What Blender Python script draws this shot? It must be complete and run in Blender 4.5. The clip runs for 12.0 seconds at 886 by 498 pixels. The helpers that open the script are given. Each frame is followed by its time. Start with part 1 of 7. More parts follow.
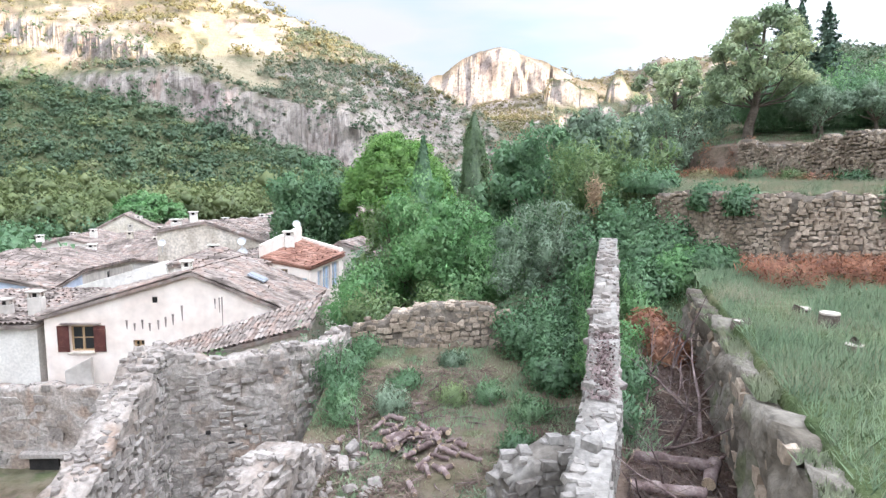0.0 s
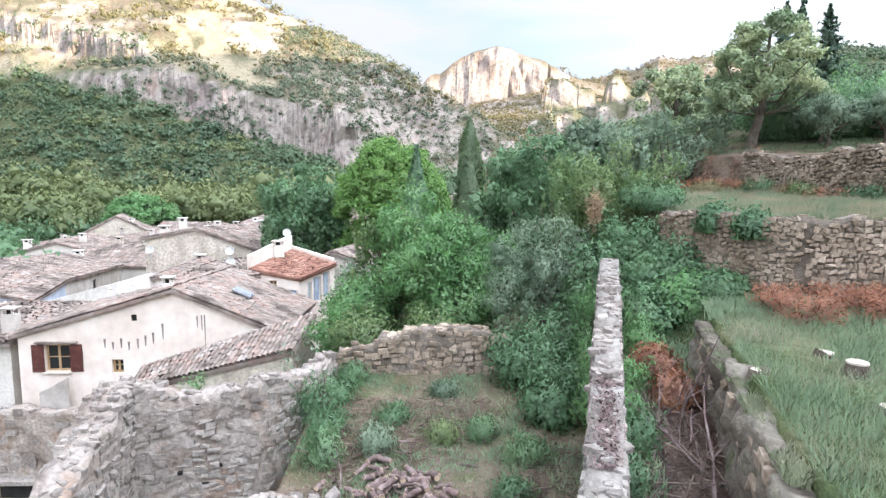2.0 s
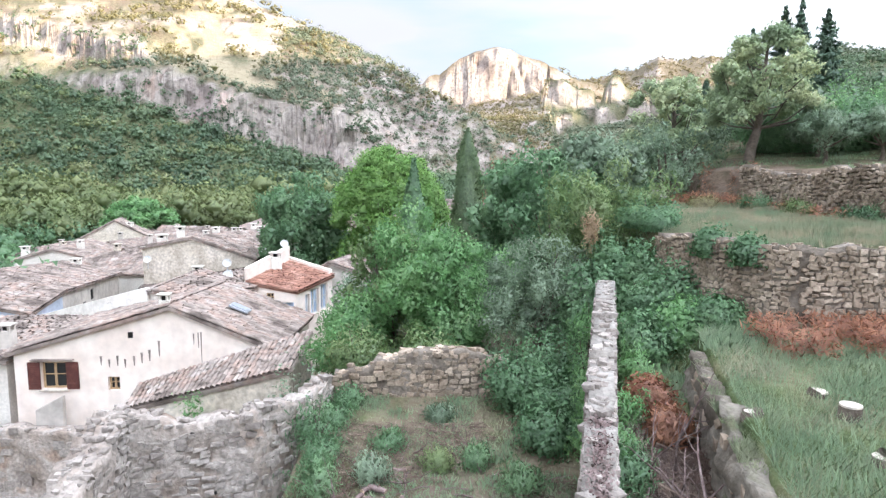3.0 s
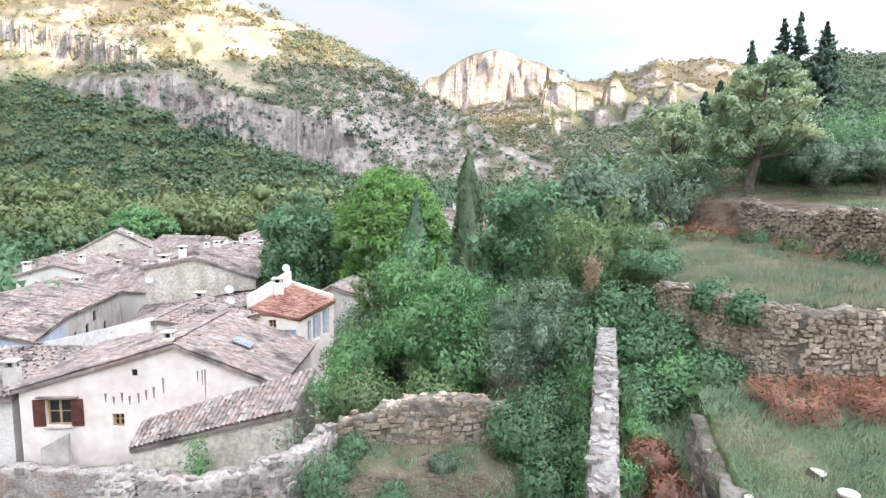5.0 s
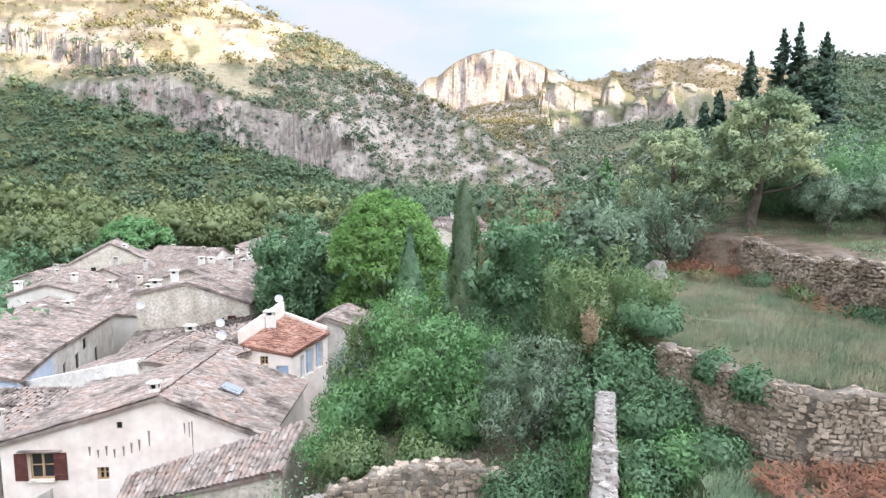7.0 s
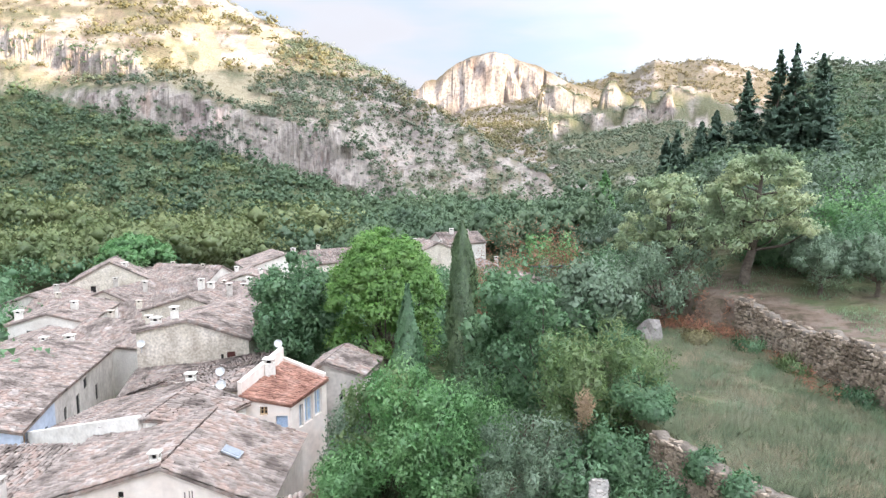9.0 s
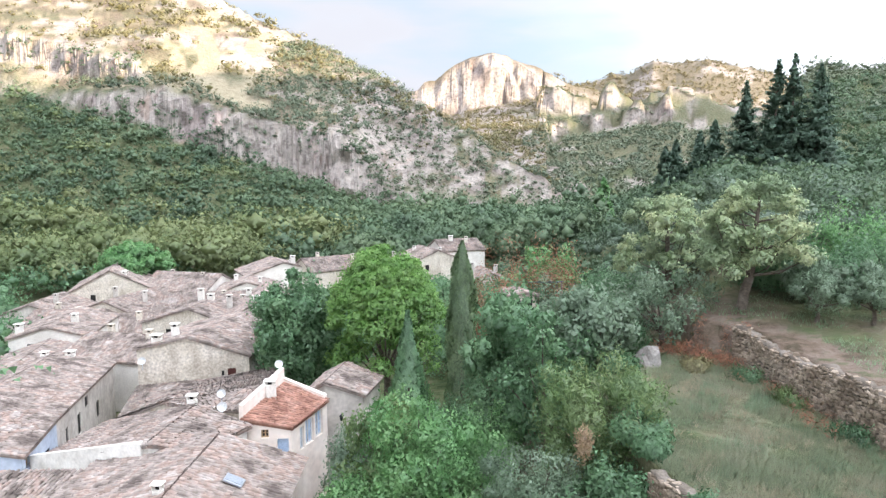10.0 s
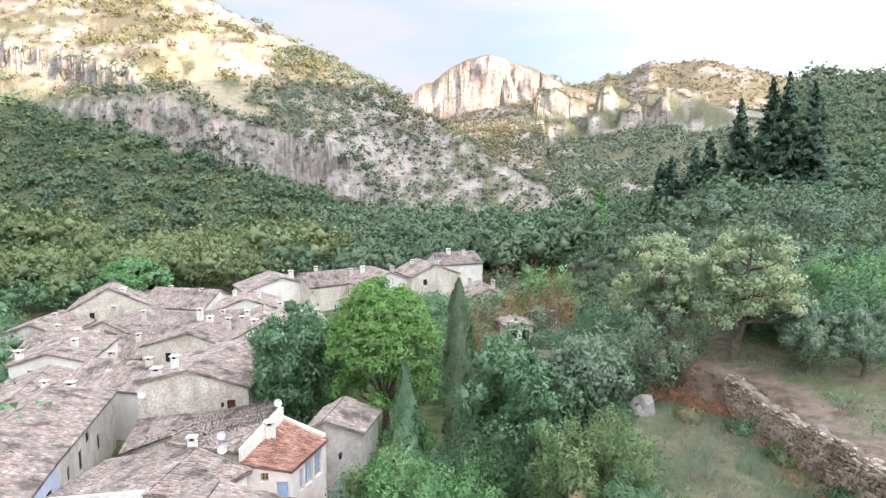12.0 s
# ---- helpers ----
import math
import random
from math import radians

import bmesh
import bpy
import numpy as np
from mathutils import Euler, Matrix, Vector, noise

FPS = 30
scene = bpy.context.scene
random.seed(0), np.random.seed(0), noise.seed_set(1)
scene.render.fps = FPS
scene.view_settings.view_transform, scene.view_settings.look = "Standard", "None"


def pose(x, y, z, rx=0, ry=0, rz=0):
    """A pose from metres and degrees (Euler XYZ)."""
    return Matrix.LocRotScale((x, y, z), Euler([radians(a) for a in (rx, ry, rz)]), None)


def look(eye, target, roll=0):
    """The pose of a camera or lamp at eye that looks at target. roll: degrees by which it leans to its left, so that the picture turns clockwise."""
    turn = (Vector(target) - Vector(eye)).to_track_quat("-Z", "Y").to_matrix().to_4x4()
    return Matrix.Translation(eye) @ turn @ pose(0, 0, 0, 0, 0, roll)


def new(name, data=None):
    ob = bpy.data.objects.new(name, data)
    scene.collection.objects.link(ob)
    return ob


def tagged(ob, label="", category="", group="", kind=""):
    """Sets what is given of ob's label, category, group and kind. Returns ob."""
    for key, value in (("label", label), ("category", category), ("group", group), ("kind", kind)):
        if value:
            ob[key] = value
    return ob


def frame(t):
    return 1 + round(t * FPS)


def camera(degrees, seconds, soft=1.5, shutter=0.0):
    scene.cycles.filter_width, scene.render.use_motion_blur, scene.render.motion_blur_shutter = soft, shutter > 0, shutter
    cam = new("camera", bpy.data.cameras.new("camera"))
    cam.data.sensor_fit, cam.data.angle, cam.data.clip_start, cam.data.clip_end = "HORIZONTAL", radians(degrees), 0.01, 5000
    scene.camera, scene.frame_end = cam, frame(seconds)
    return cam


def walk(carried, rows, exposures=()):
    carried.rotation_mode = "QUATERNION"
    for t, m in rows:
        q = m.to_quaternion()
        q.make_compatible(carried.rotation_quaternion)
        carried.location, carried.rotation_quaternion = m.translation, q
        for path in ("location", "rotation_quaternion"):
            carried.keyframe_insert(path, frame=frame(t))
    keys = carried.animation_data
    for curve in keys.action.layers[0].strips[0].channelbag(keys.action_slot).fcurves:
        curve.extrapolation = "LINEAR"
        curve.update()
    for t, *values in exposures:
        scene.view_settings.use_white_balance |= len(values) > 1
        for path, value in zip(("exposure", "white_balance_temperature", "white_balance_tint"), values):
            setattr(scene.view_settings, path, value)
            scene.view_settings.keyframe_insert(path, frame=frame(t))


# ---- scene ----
cam = camera(72, 12.0, soft=1.4)
PATH = [
    (0.0, 0.000, -0.000, 8.000, 83.29, -0.11, -0.00),
    (0.5, 0.014, 0.382, 7.999, 83.26, -0.15, -0.05),
    (1.0, 0.052, 0.801, 8.068, 83.22, -0.18, -0.09),
    (1.5, 0.102, 1.013, 8.269, 83.18, -0.22, -0.15),
    (2.0, 0.182, 1.150, 8.550, 83.17, -0.25, -0.21),
    (2.5, 0.253, 1.234, 8.842, 83.15, -0.26, -0.23),
    (3.0, 0.281, 1.249, 9.221, 83.17, -0.27, -0.27),
    (5.0, 0.164, 1.231, 10.711, 83.22, -0.26, -0.34),
    (5.5, 0.153, 1.530, 11.019, 83.24, -0.23, -0.40),
    (6.0, 0.162, 1.821, 11.356, 83.20, -0.19, -0.44),
    (6.5, 0.232, 2.018, 11.822, 83.15, -0.18, -0.46),
    (7.0, 0.354, 2.150, 12.493, 83.12, -0.12, -0.47),
    (9.0, 0.459, 2.169, 15.287, 83.11, -0.02, -0.53),
    (9.5, 0.431, 2.126, 15.946, 83.10, 0.01, -0.59),
    (10.0, 0.400, 2.122, 16.605, 83.09, 0.01, -0.64),
    (10.5, 0.344, 2.174, 17.198, 83.08, 0.03, -0.68),
    (11.0, 0.365, 2.165, 17.837, 83.07, 0.11, -0.71),
    (11.5, 0.441, 2.124, 18.461, 83.06, 0.20, -0.76),
    (12.0, 0.495, 2.006, 19.113, 83.06, 0.29, -0.84),
]
walk(cam, [(r[0], pose(*r[1:])) for r in PATH], exposures=[(0.0, 3.27, 6000, 14), (3.0, 3.28, 6000, 14), (6.5, 3.2, 6050, 14), (12.0, 3.17, 6100, 14)])

# ---- world and sun ----
SUN_EL, SUN_AZ = 10.0, math.atan2(0.85, -0.5)      # azimuth from +y towards +x
world = bpy.data.worlds.new("sky")
scene.world = world
world.use_nodes = True
wn = world.node_tree
wn.nodes.clear()
w_out = wn.nodes.new("ShaderNodeOutputWorld")
w_bg = wn.nodes.new("ShaderNodeBackground")
w_sky = wn.nodes.new("ShaderNodeTexSky")
w_sky.sky_type = "NISHITA"
w_sky.sun_disc = False
w_sky.sun_elevation = radians(SUN_EL)
w_sky.sun_rotation = SUN_AZ
w_sky.altitude = 200
w_sky.dust_density = 2.0
w_bg.inputs["Strength"].default_value = 0.12
# thin high cloud over the clear sky: brighter overhead than at the skyline, with soft streaks
w_tc = wn.nodes.new("ShaderNodeTexCoord")
w_sep = wn.nodes.new("ShaderNodeSeparateXYZ")
wn.links.new(w_tc.outputs["Generated"], w_sep.inputs[0])
w_up = wn.nodes.new("ShaderNodeMapRange")
w_up.inputs["From Min"].default_value, w_up.inputs["From Max"].default_value = 0.3, 1.0
w_up.inputs["To Min"].default_value, w_up.inputs["To Max"].default_value = 0.82, 1.75
wn.links.new(w_sep.outputs["Z"], w_up.inputs["Value"])
w_map = wn.nodes.new("ShaderNodeMapping")
w_map.inputs["Scale"].default_value = (1.4, 1.4, 6.0)
wn.links.new(w_tc.outputs["Generated"], w_map.inputs["Vector"])
w_noise = wn.nodes.new("ShaderNodeTexNoise")
w_noise.inputs["Scale"].default_value = 2.2
w_noise.inputs["Detail"].default_value = 5
wn.links.new(w_map.outputs[0], w_noise.inputs["Vector"])
w_cov = wn.nodes.new("ShaderNodeMapRange")
w_cov.inputs["From Min"].default_value, w_cov.inputs["From Max"].default_value = 0.35, 0.65
w_cov.inputs["To Min"].default_value, w_cov.inputs["To Max"].default_value = 0.97, 1.0
# the veil of cloud is thin and bluish in places, thick and white in others
w_veil = wn.nodes.new("ShaderNodeMixRGB")
w_veil.inputs["Color1"].default_value = (0.775, 0.905, 0.98, 1)
w_veil.inputs["Color2"].default_value = (1.0, 1.0, 1.01, 1)
w_thick = wn.nodes.new("ShaderNodeMapRange")
w_thick.inputs["From Min"].default_value, w_thick.inputs["From Max"].default_value = 0.36, 0.58
wn.links.new(w_noise.outputs["Fac"], w_thick.inputs["Value"])
wn.links.new(w_thick.outputs[0], w_veil.inputs["Fac"])
wn.links.new(w_noise.outputs["Fac"], w_cov.inputs["Value"])
w_cloud = wn.nodes.new("ShaderNodeVectorMath")
w_cloud.operation = "SCALE"
wn.links.new(w_veil.outputs[0], w_cloud.inputs[0])
# the cloud is brighter towards the low sun
w_dot = wn.nodes.new("ShaderNodeVectorMath")
w_dot.operation = "DOT_PRODUCT"
w_dot.inputs[1].default_value = Vector((0.85, -0.5, 0.25)).normalized()
wn.links.new(w_tc.outputs["Generated"], w_dot.inputs[0])
w_glow = wn.nodes.new("ShaderNodeMapRange")
w_glow.interpolation_type = "SMOOTHSTEP"
w_glow.inputs["From Min"].default_value, w_glow.inputs["From Max"].default_value = -0.45, 1.0
w_glow.inputs["To Min"].default_value, w_glow.inputs["To Max"].default_value = 1.0, 3.9
wn.links.new(w_dot.outputs["Value"], w_glow.inputs["Value"])
w_mul = wn.nodes.new("ShaderNodeMath")
w_mul.operation = "MULTIPLY"
wn.links.new(w_up.outputs[0], w_mul.inputs[0])
wn.links.new(w_glow.outputs[0], w_mul.inputs[1])
wn.links.new(w_mul.outputs[0], w_cloud.inputs["Scale"])
w_mix = wn.nodes.new("ShaderNodeMixRGB")
wn.links.new(w_cov.outputs[0], w_mix.inputs["Fac"])
wn.links.new(w_sky.outputs[0], w_mix.inputs["Color1"])
wn.links.new(w_cloud.outputs[0], w_mix.inputs["Color2"])
wn.links.new(w_mix.outputs[0], w_bg.inputs["Color"])
wn.links.new(w_bg.outputs[0], w_out.inputs["Surface"])

sun_data = bpy.data.lights.new("sun", "SUN")
sun_data.energy = 1.5
sun_data.angle = radians(0.6)
sun_data.color = (1.0, 0.79, 0.50)
sun = new("sun", sun_data)
sd = Vector((0.85, -0.5, math.tan(radians(SUN_EL))))
sun.matrix_world = look(sd * 100, (0, 0, 0))


# ---- noise on arrays ----
def hash3(ix, iy, iz, seed):
    h = (ix * 374761393 + iy * 668265263 + iz * 2147483647 + seed * 974634221) & 0xFFFFFFFF
    h = ((h ^ (h >> 13)) * 1274126177) & 0xFFFFFFFF
    h = ((h ^ (h >> 16)) * 2246822519) & 0xFFFFFFFF
    return ((h ^ (h >> 15)) & 0xFFFFFF) / float(0xFFFFFF)


def vnoise(p, seed=0):
    """Smooth value noise, -1 to 1, at the rows of p."""
    p = np.asarray(p, float)
    i = np.floor(p).astype(np.int64)
    f = p - i
    f = f * f * (3 - 2 * f)
    out = np.zeros(len(p))
    for dx in (0, 1):
        for dy in (0, 1):
            for dz in (0, 1):
                w = (f[:, 0] if dx else 1 - f[:, 0]) * (f[:, 1] if dy else 1 - f[:, 1]) * (f[:, 2] if dz else 1 - f[:, 2])
                out += w * hash3(i[:, 0] + dx, i[:, 1] + dy, i[:, 2] + dz, seed)
    return out * 2 - 1


def fbm(p, octaves=4, seed=0):
    p = np.asarray(p, float)
    out, a = np.zeros(len(p)), 1.0
    for k in range(octaves):
        out += a * vnoise(p * 2 ** k, seed + k)
        a *= 0.5
    return out


def step01(a, b, x):
    t = np.clip((x - a) / (b - a), 0, 1)
    return t * t * (3 - 2 * t)


# ---- materials ----
MATS = {}


def material(name, colors, scale=3.0, fine=30.0, rough=0.9, bump=0.3, bump_scale=25.0, bump_dist=0.03, island=0.0, obrandom=0.0,
             streak=None, metallic=0.0, leaf=0.0, soft=1.0, contrast=(0.35, 0.65)):
    """A surface whose colour wanders between the given ones at a large and a fine scale."""
    if name in MATS:
        return MATS[name]
    m = bpy.data.materials.new(name)
    m.use_nodes = True
    t = m.node_tree
    N, L = t.nodes, t.links
    N.clear()
    out = N.new("ShaderNodeOutputMaterial")
    geo = N.new("ShaderNodeNewGeometry")
    n1 = N.new("ShaderNodeTexNoise")
    n1.inputs["Scale"].default_value = scale
    n1.inputs["Detail"].default_value = 6
    L.new(geo.outputs["Position"], n1.inputs["Vector"])
    ramp = N.new("ShaderNodeValToRGB")
    el = ramp.color_ramp.elements
    while len(el) < len(colors):
        el.new(0.5)
    for k, c in enumerate(colors):
        el[k].position = contrast[0] + (contrast[1] - contrast[0]) * k / max(1, len(colors) - 1)
        el[k].color = (*c, 1)
    L.new(n1.outputs["Fac"], ramp.inputs["Fac"])
    col = ramp.outputs["Color"]
    n2 = N.new("ShaderNodeTexNoise")
    n2.inputs["Scale"].default_value = fine
    n2.inputs["Detail"].default_value = 4
    L.new(geo.outputs["Position"], n2.inputs["Vector"])
    if streak:
        mp = N.new("ShaderNodeMapping")
        mp.inputs["Scale"].default_value = (streak[0], streak[0], streak[1])
        L.new(geo.outputs["Position"], mp.inputs["Vector"])
        n3 = N.new("ShaderNodeTexNoise")
        n3.inputs["Scale"].default_value = 1.0
        n3.inputs["Detail"].default_value = 5
        L.new(mp.outputs[0], n3.inputs["Vector"])
        r3 = N.new("ShaderNodeMapRange")
        r3.inputs["From Min"].default_value, r3.inputs["From Max"].default_value = 0.5, 0.75
        L.new(n3.outputs["Fac"], r3.inputs["Value"])
        mx = N.new("ShaderNodeMixRGB")
        mx.inputs["Color2"].default_value = (*streak[2], 1)
        L.new(r3.outputs[0], mx.inputs["Fac"])
        L.new(col, mx.inputs["Color1"])
        col = mx.outputs["Color"]
    val = N.new("ShaderNodeMapRange")
    val.inputs["From Min"].default_value, val.inputs["From Max"].default_value = 0.3, 0.7
    val.inputs["To Min"].default_value, val.inputs["To Max"].default_value = 1 - 0.28 * soft, 1 + 0.25 * soft
    L.new(n2.outputs["Fac"], val.inputs["Value"])
    fac = val.outputs[0]
    for src, amount in ((geo.outputs["Random Per Island"], island), ("ob", obrandom)):
        if amount:
            if src == "ob":
                src = N.new("ShaderNodeObjectInfo").outputs["Random"]
            mr = N.new("ShaderNodeMapRange")
            mr.inputs["To Min"].default_value, mr.inputs["To Max"].default_value = 1 - amount, 1 + amount
            L.new(src, mr.inputs["Value"])
            mu = N.new("ShaderNodeMath")
            mu.operation = "MULTIPLY"
            L.new(fac, mu.inputs[0])
            L.new(mr.outputs[0], mu.inputs[1])
            fac = mu.outputs[0]
    vm = N.new("ShaderNodeVectorMath")
    vm.operation = "SCALE"
    L.new(col, vm.inputs[0])
    L.new(fac, vm.inputs["Scale"])
    col = vm.outputs[0]
    if leaf:
        d = N.new("ShaderNodeBsdfDiffuse")
        tr = N.new("ShaderNodeBsdfTranslucent")
        g = N.new("ShaderNodeBsdfGlossy")
        g.inputs["Roughness"].default_value = 0.5
        g.inputs["Color"].default_value = (0.8, 0.8, 0.8, 1)
        L.new(col, d.inputs["Color"])
        L.new(col, tr.inputs["Color"])
        m1 = N.new("ShaderNodeMixShader")
        m1.inputs["Fac"].default_value = leaf
        L.new(d.outputs[0], m1.inputs[1])
        L.new(tr.outputs[0], m1.inputs[2])
        m2 = N.new("ShaderNodeMixShader")
        m2.inputs["Fac"].default_value = 0.04
        L.new(m1.outputs[0], m2.inputs[1])
        L.new(g.outputs[0], m2.inputs[2])
        L.new(m2.outputs[0], out.inputs["Surface"])
    else:
        b = N.new("ShaderNodeBsdfPrincipled")
        b.inputs["Roughness"].default_value = rough
        b.inputs["Metallic"].default_value = metallic
        b.inputs["Specular IOR Level"].default_value = 0.25
        L.new(col, b.inputs["Base Color"])
        if bump:
            n4 = N.new("ShaderNodeTexNoise")
            n4.inputs["Scale"].default_value = bump_scale
            n4.inputs["Detail"].default_value = 6
            L.new(geo.outputs["Position"], n4.inputs["Vector"])
            bp = N.new("ShaderNodeBump")
            bp.inputs["Strength"].default_value = bump
            bp.inputs["Distance"].default_value = bump_dist
            L.new(n4.outputs["Fac"], bp.inputs["Height"])
            L.new(bp.outputs[0], b.inputs["Normal"])
        L.new(b.outputs[0], out.inputs["Surface"])
    MATS[name] = m
    return m


PLASTER_PINK = material("pink_plaster", [(0.70, 0.595, 0.525), (0.77, 0.675, 0.605), (0.81, 0.73, 0.665)], 0.6, 3.0, 0.95, 0.12, 9, 0.02, streak=(0.9, 0.25, (0.68, 0.575, 0.51)), soft=0.3)
PLASTER_WHITE = material("white_plaster", [(0.60, 0.555, 0.50), (0.73, 0.69, 0.635)], 0.8, 10, 0.95, 0.2, 14, 0.02, streak=(2.0, 0.2, (0.64, 0.595, 0.545)), soft=0.45)
LIMEWASH = material("crumbling_limewash", [(0.62, 0.575, 0.52), (0.74, 0.70, 0.645), (0.80, 0.765, 0.715)], 0.9, 6, 0.95, 0.2, 14, 0.02, soft=0.4)
PLASTER_GREY = material("grey_render", [(0.4, 0.36, 0.32), (0.5, 0.455, 0.41), (0.57, 0.52, 0.475)], 0.8, 4, 0.95, 0.15, 12, 0.03, streak=(1.2, 0.2, (0.42, 0.38, 0.34)), soft=0.5)
PLASTER_BLUE = material("pale_blue_render", [(0.40, 0.45, 0.54), (0.48, 0.53, 0.62)], 0.8, 4, 0.95, 0.1, 12, 0.02, soft=0.4)
PLASTER_BEIGE = material("beige_render", [(0.45, 0.39, 0.32), (0.56, 0.50, 0.42), (0.63, 0.57, 0.50)], 0.6, 6, 0.95, 0.5, 7, 0.05, streak=(1.2, 0.3, (0.40, 0.34, 0.28)))
TILE = material("weathered_clay_tile", [(0.13, 0.103, 0.09), (0.222, 0.18, 0.157), (0.29, 0.242, 0.215), (0.27, 0.195, 0.162), (0.345, 0.297, 0.268)], 0.7, 3.5, 0.9, 0.3, 30, 0.01, island=0.24)
TILE_PARTS = material("clay_tile_single", [(0.13, 0.103, 0.09), (0.222, 0.18, 0.157), (0.29, 0.242, 0.215), (0.27, 0.195, 0.162), (0.345, 0.297, 0.268)], 0.7, 3.5, 0.9, 0.3, 30, 0.01, obrandom=0.2)
TILE_RED = material("red_clay_tile", [(0.22, 0.11, 0.08), (0.29, 0.15, 0.11), (0.35, 0.20, 0.155)], 1.2, 5, 0.85, 0.3, 30, 0.01, island=0.25)
STONE = material("dry_limestone", [(0.215, 0.166, 0.124), (0.304, 0.241, 0.184), (0.383, 0.312, 0.247)], 1.1, 14, 0.95, 0.5, 22, 0.03, island=0.25)
STONE_PARTS = material("dry_limestone_block", [(0.215, 0.166, 0.124), (0.304, 0.241, 0.184), (0.383, 0.312, 0.247)], 1.1, 14, 0.95, 0.5, 22, 0.03, obrandom=0.25)
STONE_PALE = material("pale_limestone_block", [(0.2, 0.178, 0.16), (0.26, 0.237, 0.215), (0.32, 0.297, 0.275)], 1.3, 14, 0.95, 0.5, 22, 0.03, obrandom=0.2)
STONE_GREY = material("grey_rubble", [(0.225, 0.193, 0.172), (0.29, 0.255, 0.23), (0.355, 0.318, 0.29)], 1.0, 11, 0.95, 0.6, 14, 0.05, island=0.25)
MORTAR = material("lime_mortar", [(0.125, 0.102, 0.082), (0.185, 0.155, 0.127), (0.24, 0.205, 0.175)], 1.5, 10, 0.98, 0.8, 9, 0.06)
RUIN = material("ruined_masonry", [(0.25, 0.205, 0.175), (0.325, 0.278, 0.245), (0.385, 0.342, 0.31), (0.30, 0.225, 0.18)], 0.8, 8, 0.97, 0.9, 7, 0.08, streak=(1.4, 0.5, (0.29, 0.23, 0.19)))
GREY_PARTS = material("grey_rubble_block", [(0.225, 0.193, 0.172), (0.29, 0.255, 0.23), (0.355, 0.318, 0.29)], 1.0, 11, 0.95, 0.6, 14, 0.05, obrandom=0.16)
LIME = material("pale_lime_mortar", [(0.19, 0.168, 0.146), (0.26, 0.238, 0.215), (0.315, 0.292, 0.27)], 1.1, 9, 0.97, 0.7, 12, 0.04)
EARTHWALL = material("earthy_masonry", [(0.11, 0.093, 0.073), (0.165, 0.142, 0.115), (0.22, 0.196, 0.165), (0.135, 0.142, 0.082)], 0.9, 7, 0.98, 0.9, 8, 0.07)
BARK = material("grey_brown_bark", [(0.09, 0.07, 0.055), (0.17, 0.14, 0.115)], 4, 25, 0.95, 0.8, 18, 0.03)
DEADWOOD = material("dead_wood", [(0.125, 0.085, 0.08), (0.19, 0.138, 0.13), (0.27, 0.212, 0.2)], 5, 30, 0.95, 0.5, 30, 0.02, obrandom=0.25)
CUTWOOD = material("cut_wood_end", [(0.36, 0.27, 0.19), (0.45, 0.35, 0.25)], 8, 40, 0.9, 0.3, 40, 0.01)
DARKWOOD = material("red_brown_painted_wood", [(0.085, 0.03, 0.025), (0.13, 0.05, 0.04)], 3, 30, 0.7, 0.3, 40, 0.01)
LIGHTWOOD = material("varnished_window_wood", [(0.36, 0.24, 0.13), (0.46, 0.32, 0.19)], 3, 30, 0.6, 0.2, 40, 0.01)
DOORWOOD = material("red_brown_wood_door", [(0.20, 0.08, 0.05), (0.28, 0.12, 0.08)], 3, 30, 0.7, 0.2, 40, 0.01)
BLUEPAINT = material("pale_blue_painted_wood", [(0.32, 0.42, 0.58), (0.42, 0.52, 0.68)], 3, 30, 0.6, 0.2, 40, 0.01)
# near-black, standing in for the unlit inside of openings and hollows
DARK = material("unlit_hollow_black", [(0.012, 0.011, 0.011), (0.03, 0.027, 0.025)], 2, 20, 0.9, 0, 20)
WHITEMETAL = material("white_enamel", [(0.50, 0.50, 0.50), (0.58, 0.58, 0.58)], 2, 20, 0.4, 0, 20)
GREYMETAL = material("grey_sheet_metal", [(0.35, 0.37, 0.40), (0.46, 0.48, 0.52)], 2, 20, 0.45, 0.1, 20, metallic=0.6)
GLASS = bpy.data.materials.new("window_glass")
GLASS.use_nodes = True
GLASS.node_tree.nodes["Principled BSDF"].inputs["Base Color"].default_value = (0.02, 0.022, 0.025, 1)
GLASS.node_tree.nodes["Principled BSDF"].inputs["Roughness"].default_value = 0.05


def leafmat(name, colors, scale=0.6, leaf=0.45, island=0.2):
    return material(name, colors, scale, 4.0, leaf=leaf, island=island, contrast=(0.3, 0.7), soft=0.6)


LEAF_FIG = leafmat("fresh_green_leaves", [(0.103, 0.235, 0.078), (0.16, 0.32, 0.118), (0.235, 0.39, 0.165)])
LEAF_OLIVE = leafmat("grey_green_olive_leaves", [(0.13, 0.195, 0.118), (0.195, 0.27, 0.172), (0.27, 0.35, 0.238)])
LEAF_DARK = leafmat("dark_green_leaves", [(0.085, 0.175, 0.08), (0.13, 0.24, 0.115), (0.188, 0.305, 0.152)])
LEAF_PINE = leafmat("bright_pine_needles", [(0.11, 0.235, 0.05), (0.165, 0.31, 0.072), (0.225, 0.37, 0.1)])
LEAF_CYPRESS = leafmat("cypress_foliage", [(0.094, 0.155, 0.064), (0.135, 0.201, 0.09), (0.175, 0.241, 0.11)])
LEAF_CEDAR = leafmat("dark_conifer_foliage", [(0.064, 0.11, 0.076), (0.098, 0.156, 0.104), (0.138, 0.202, 0.132)])
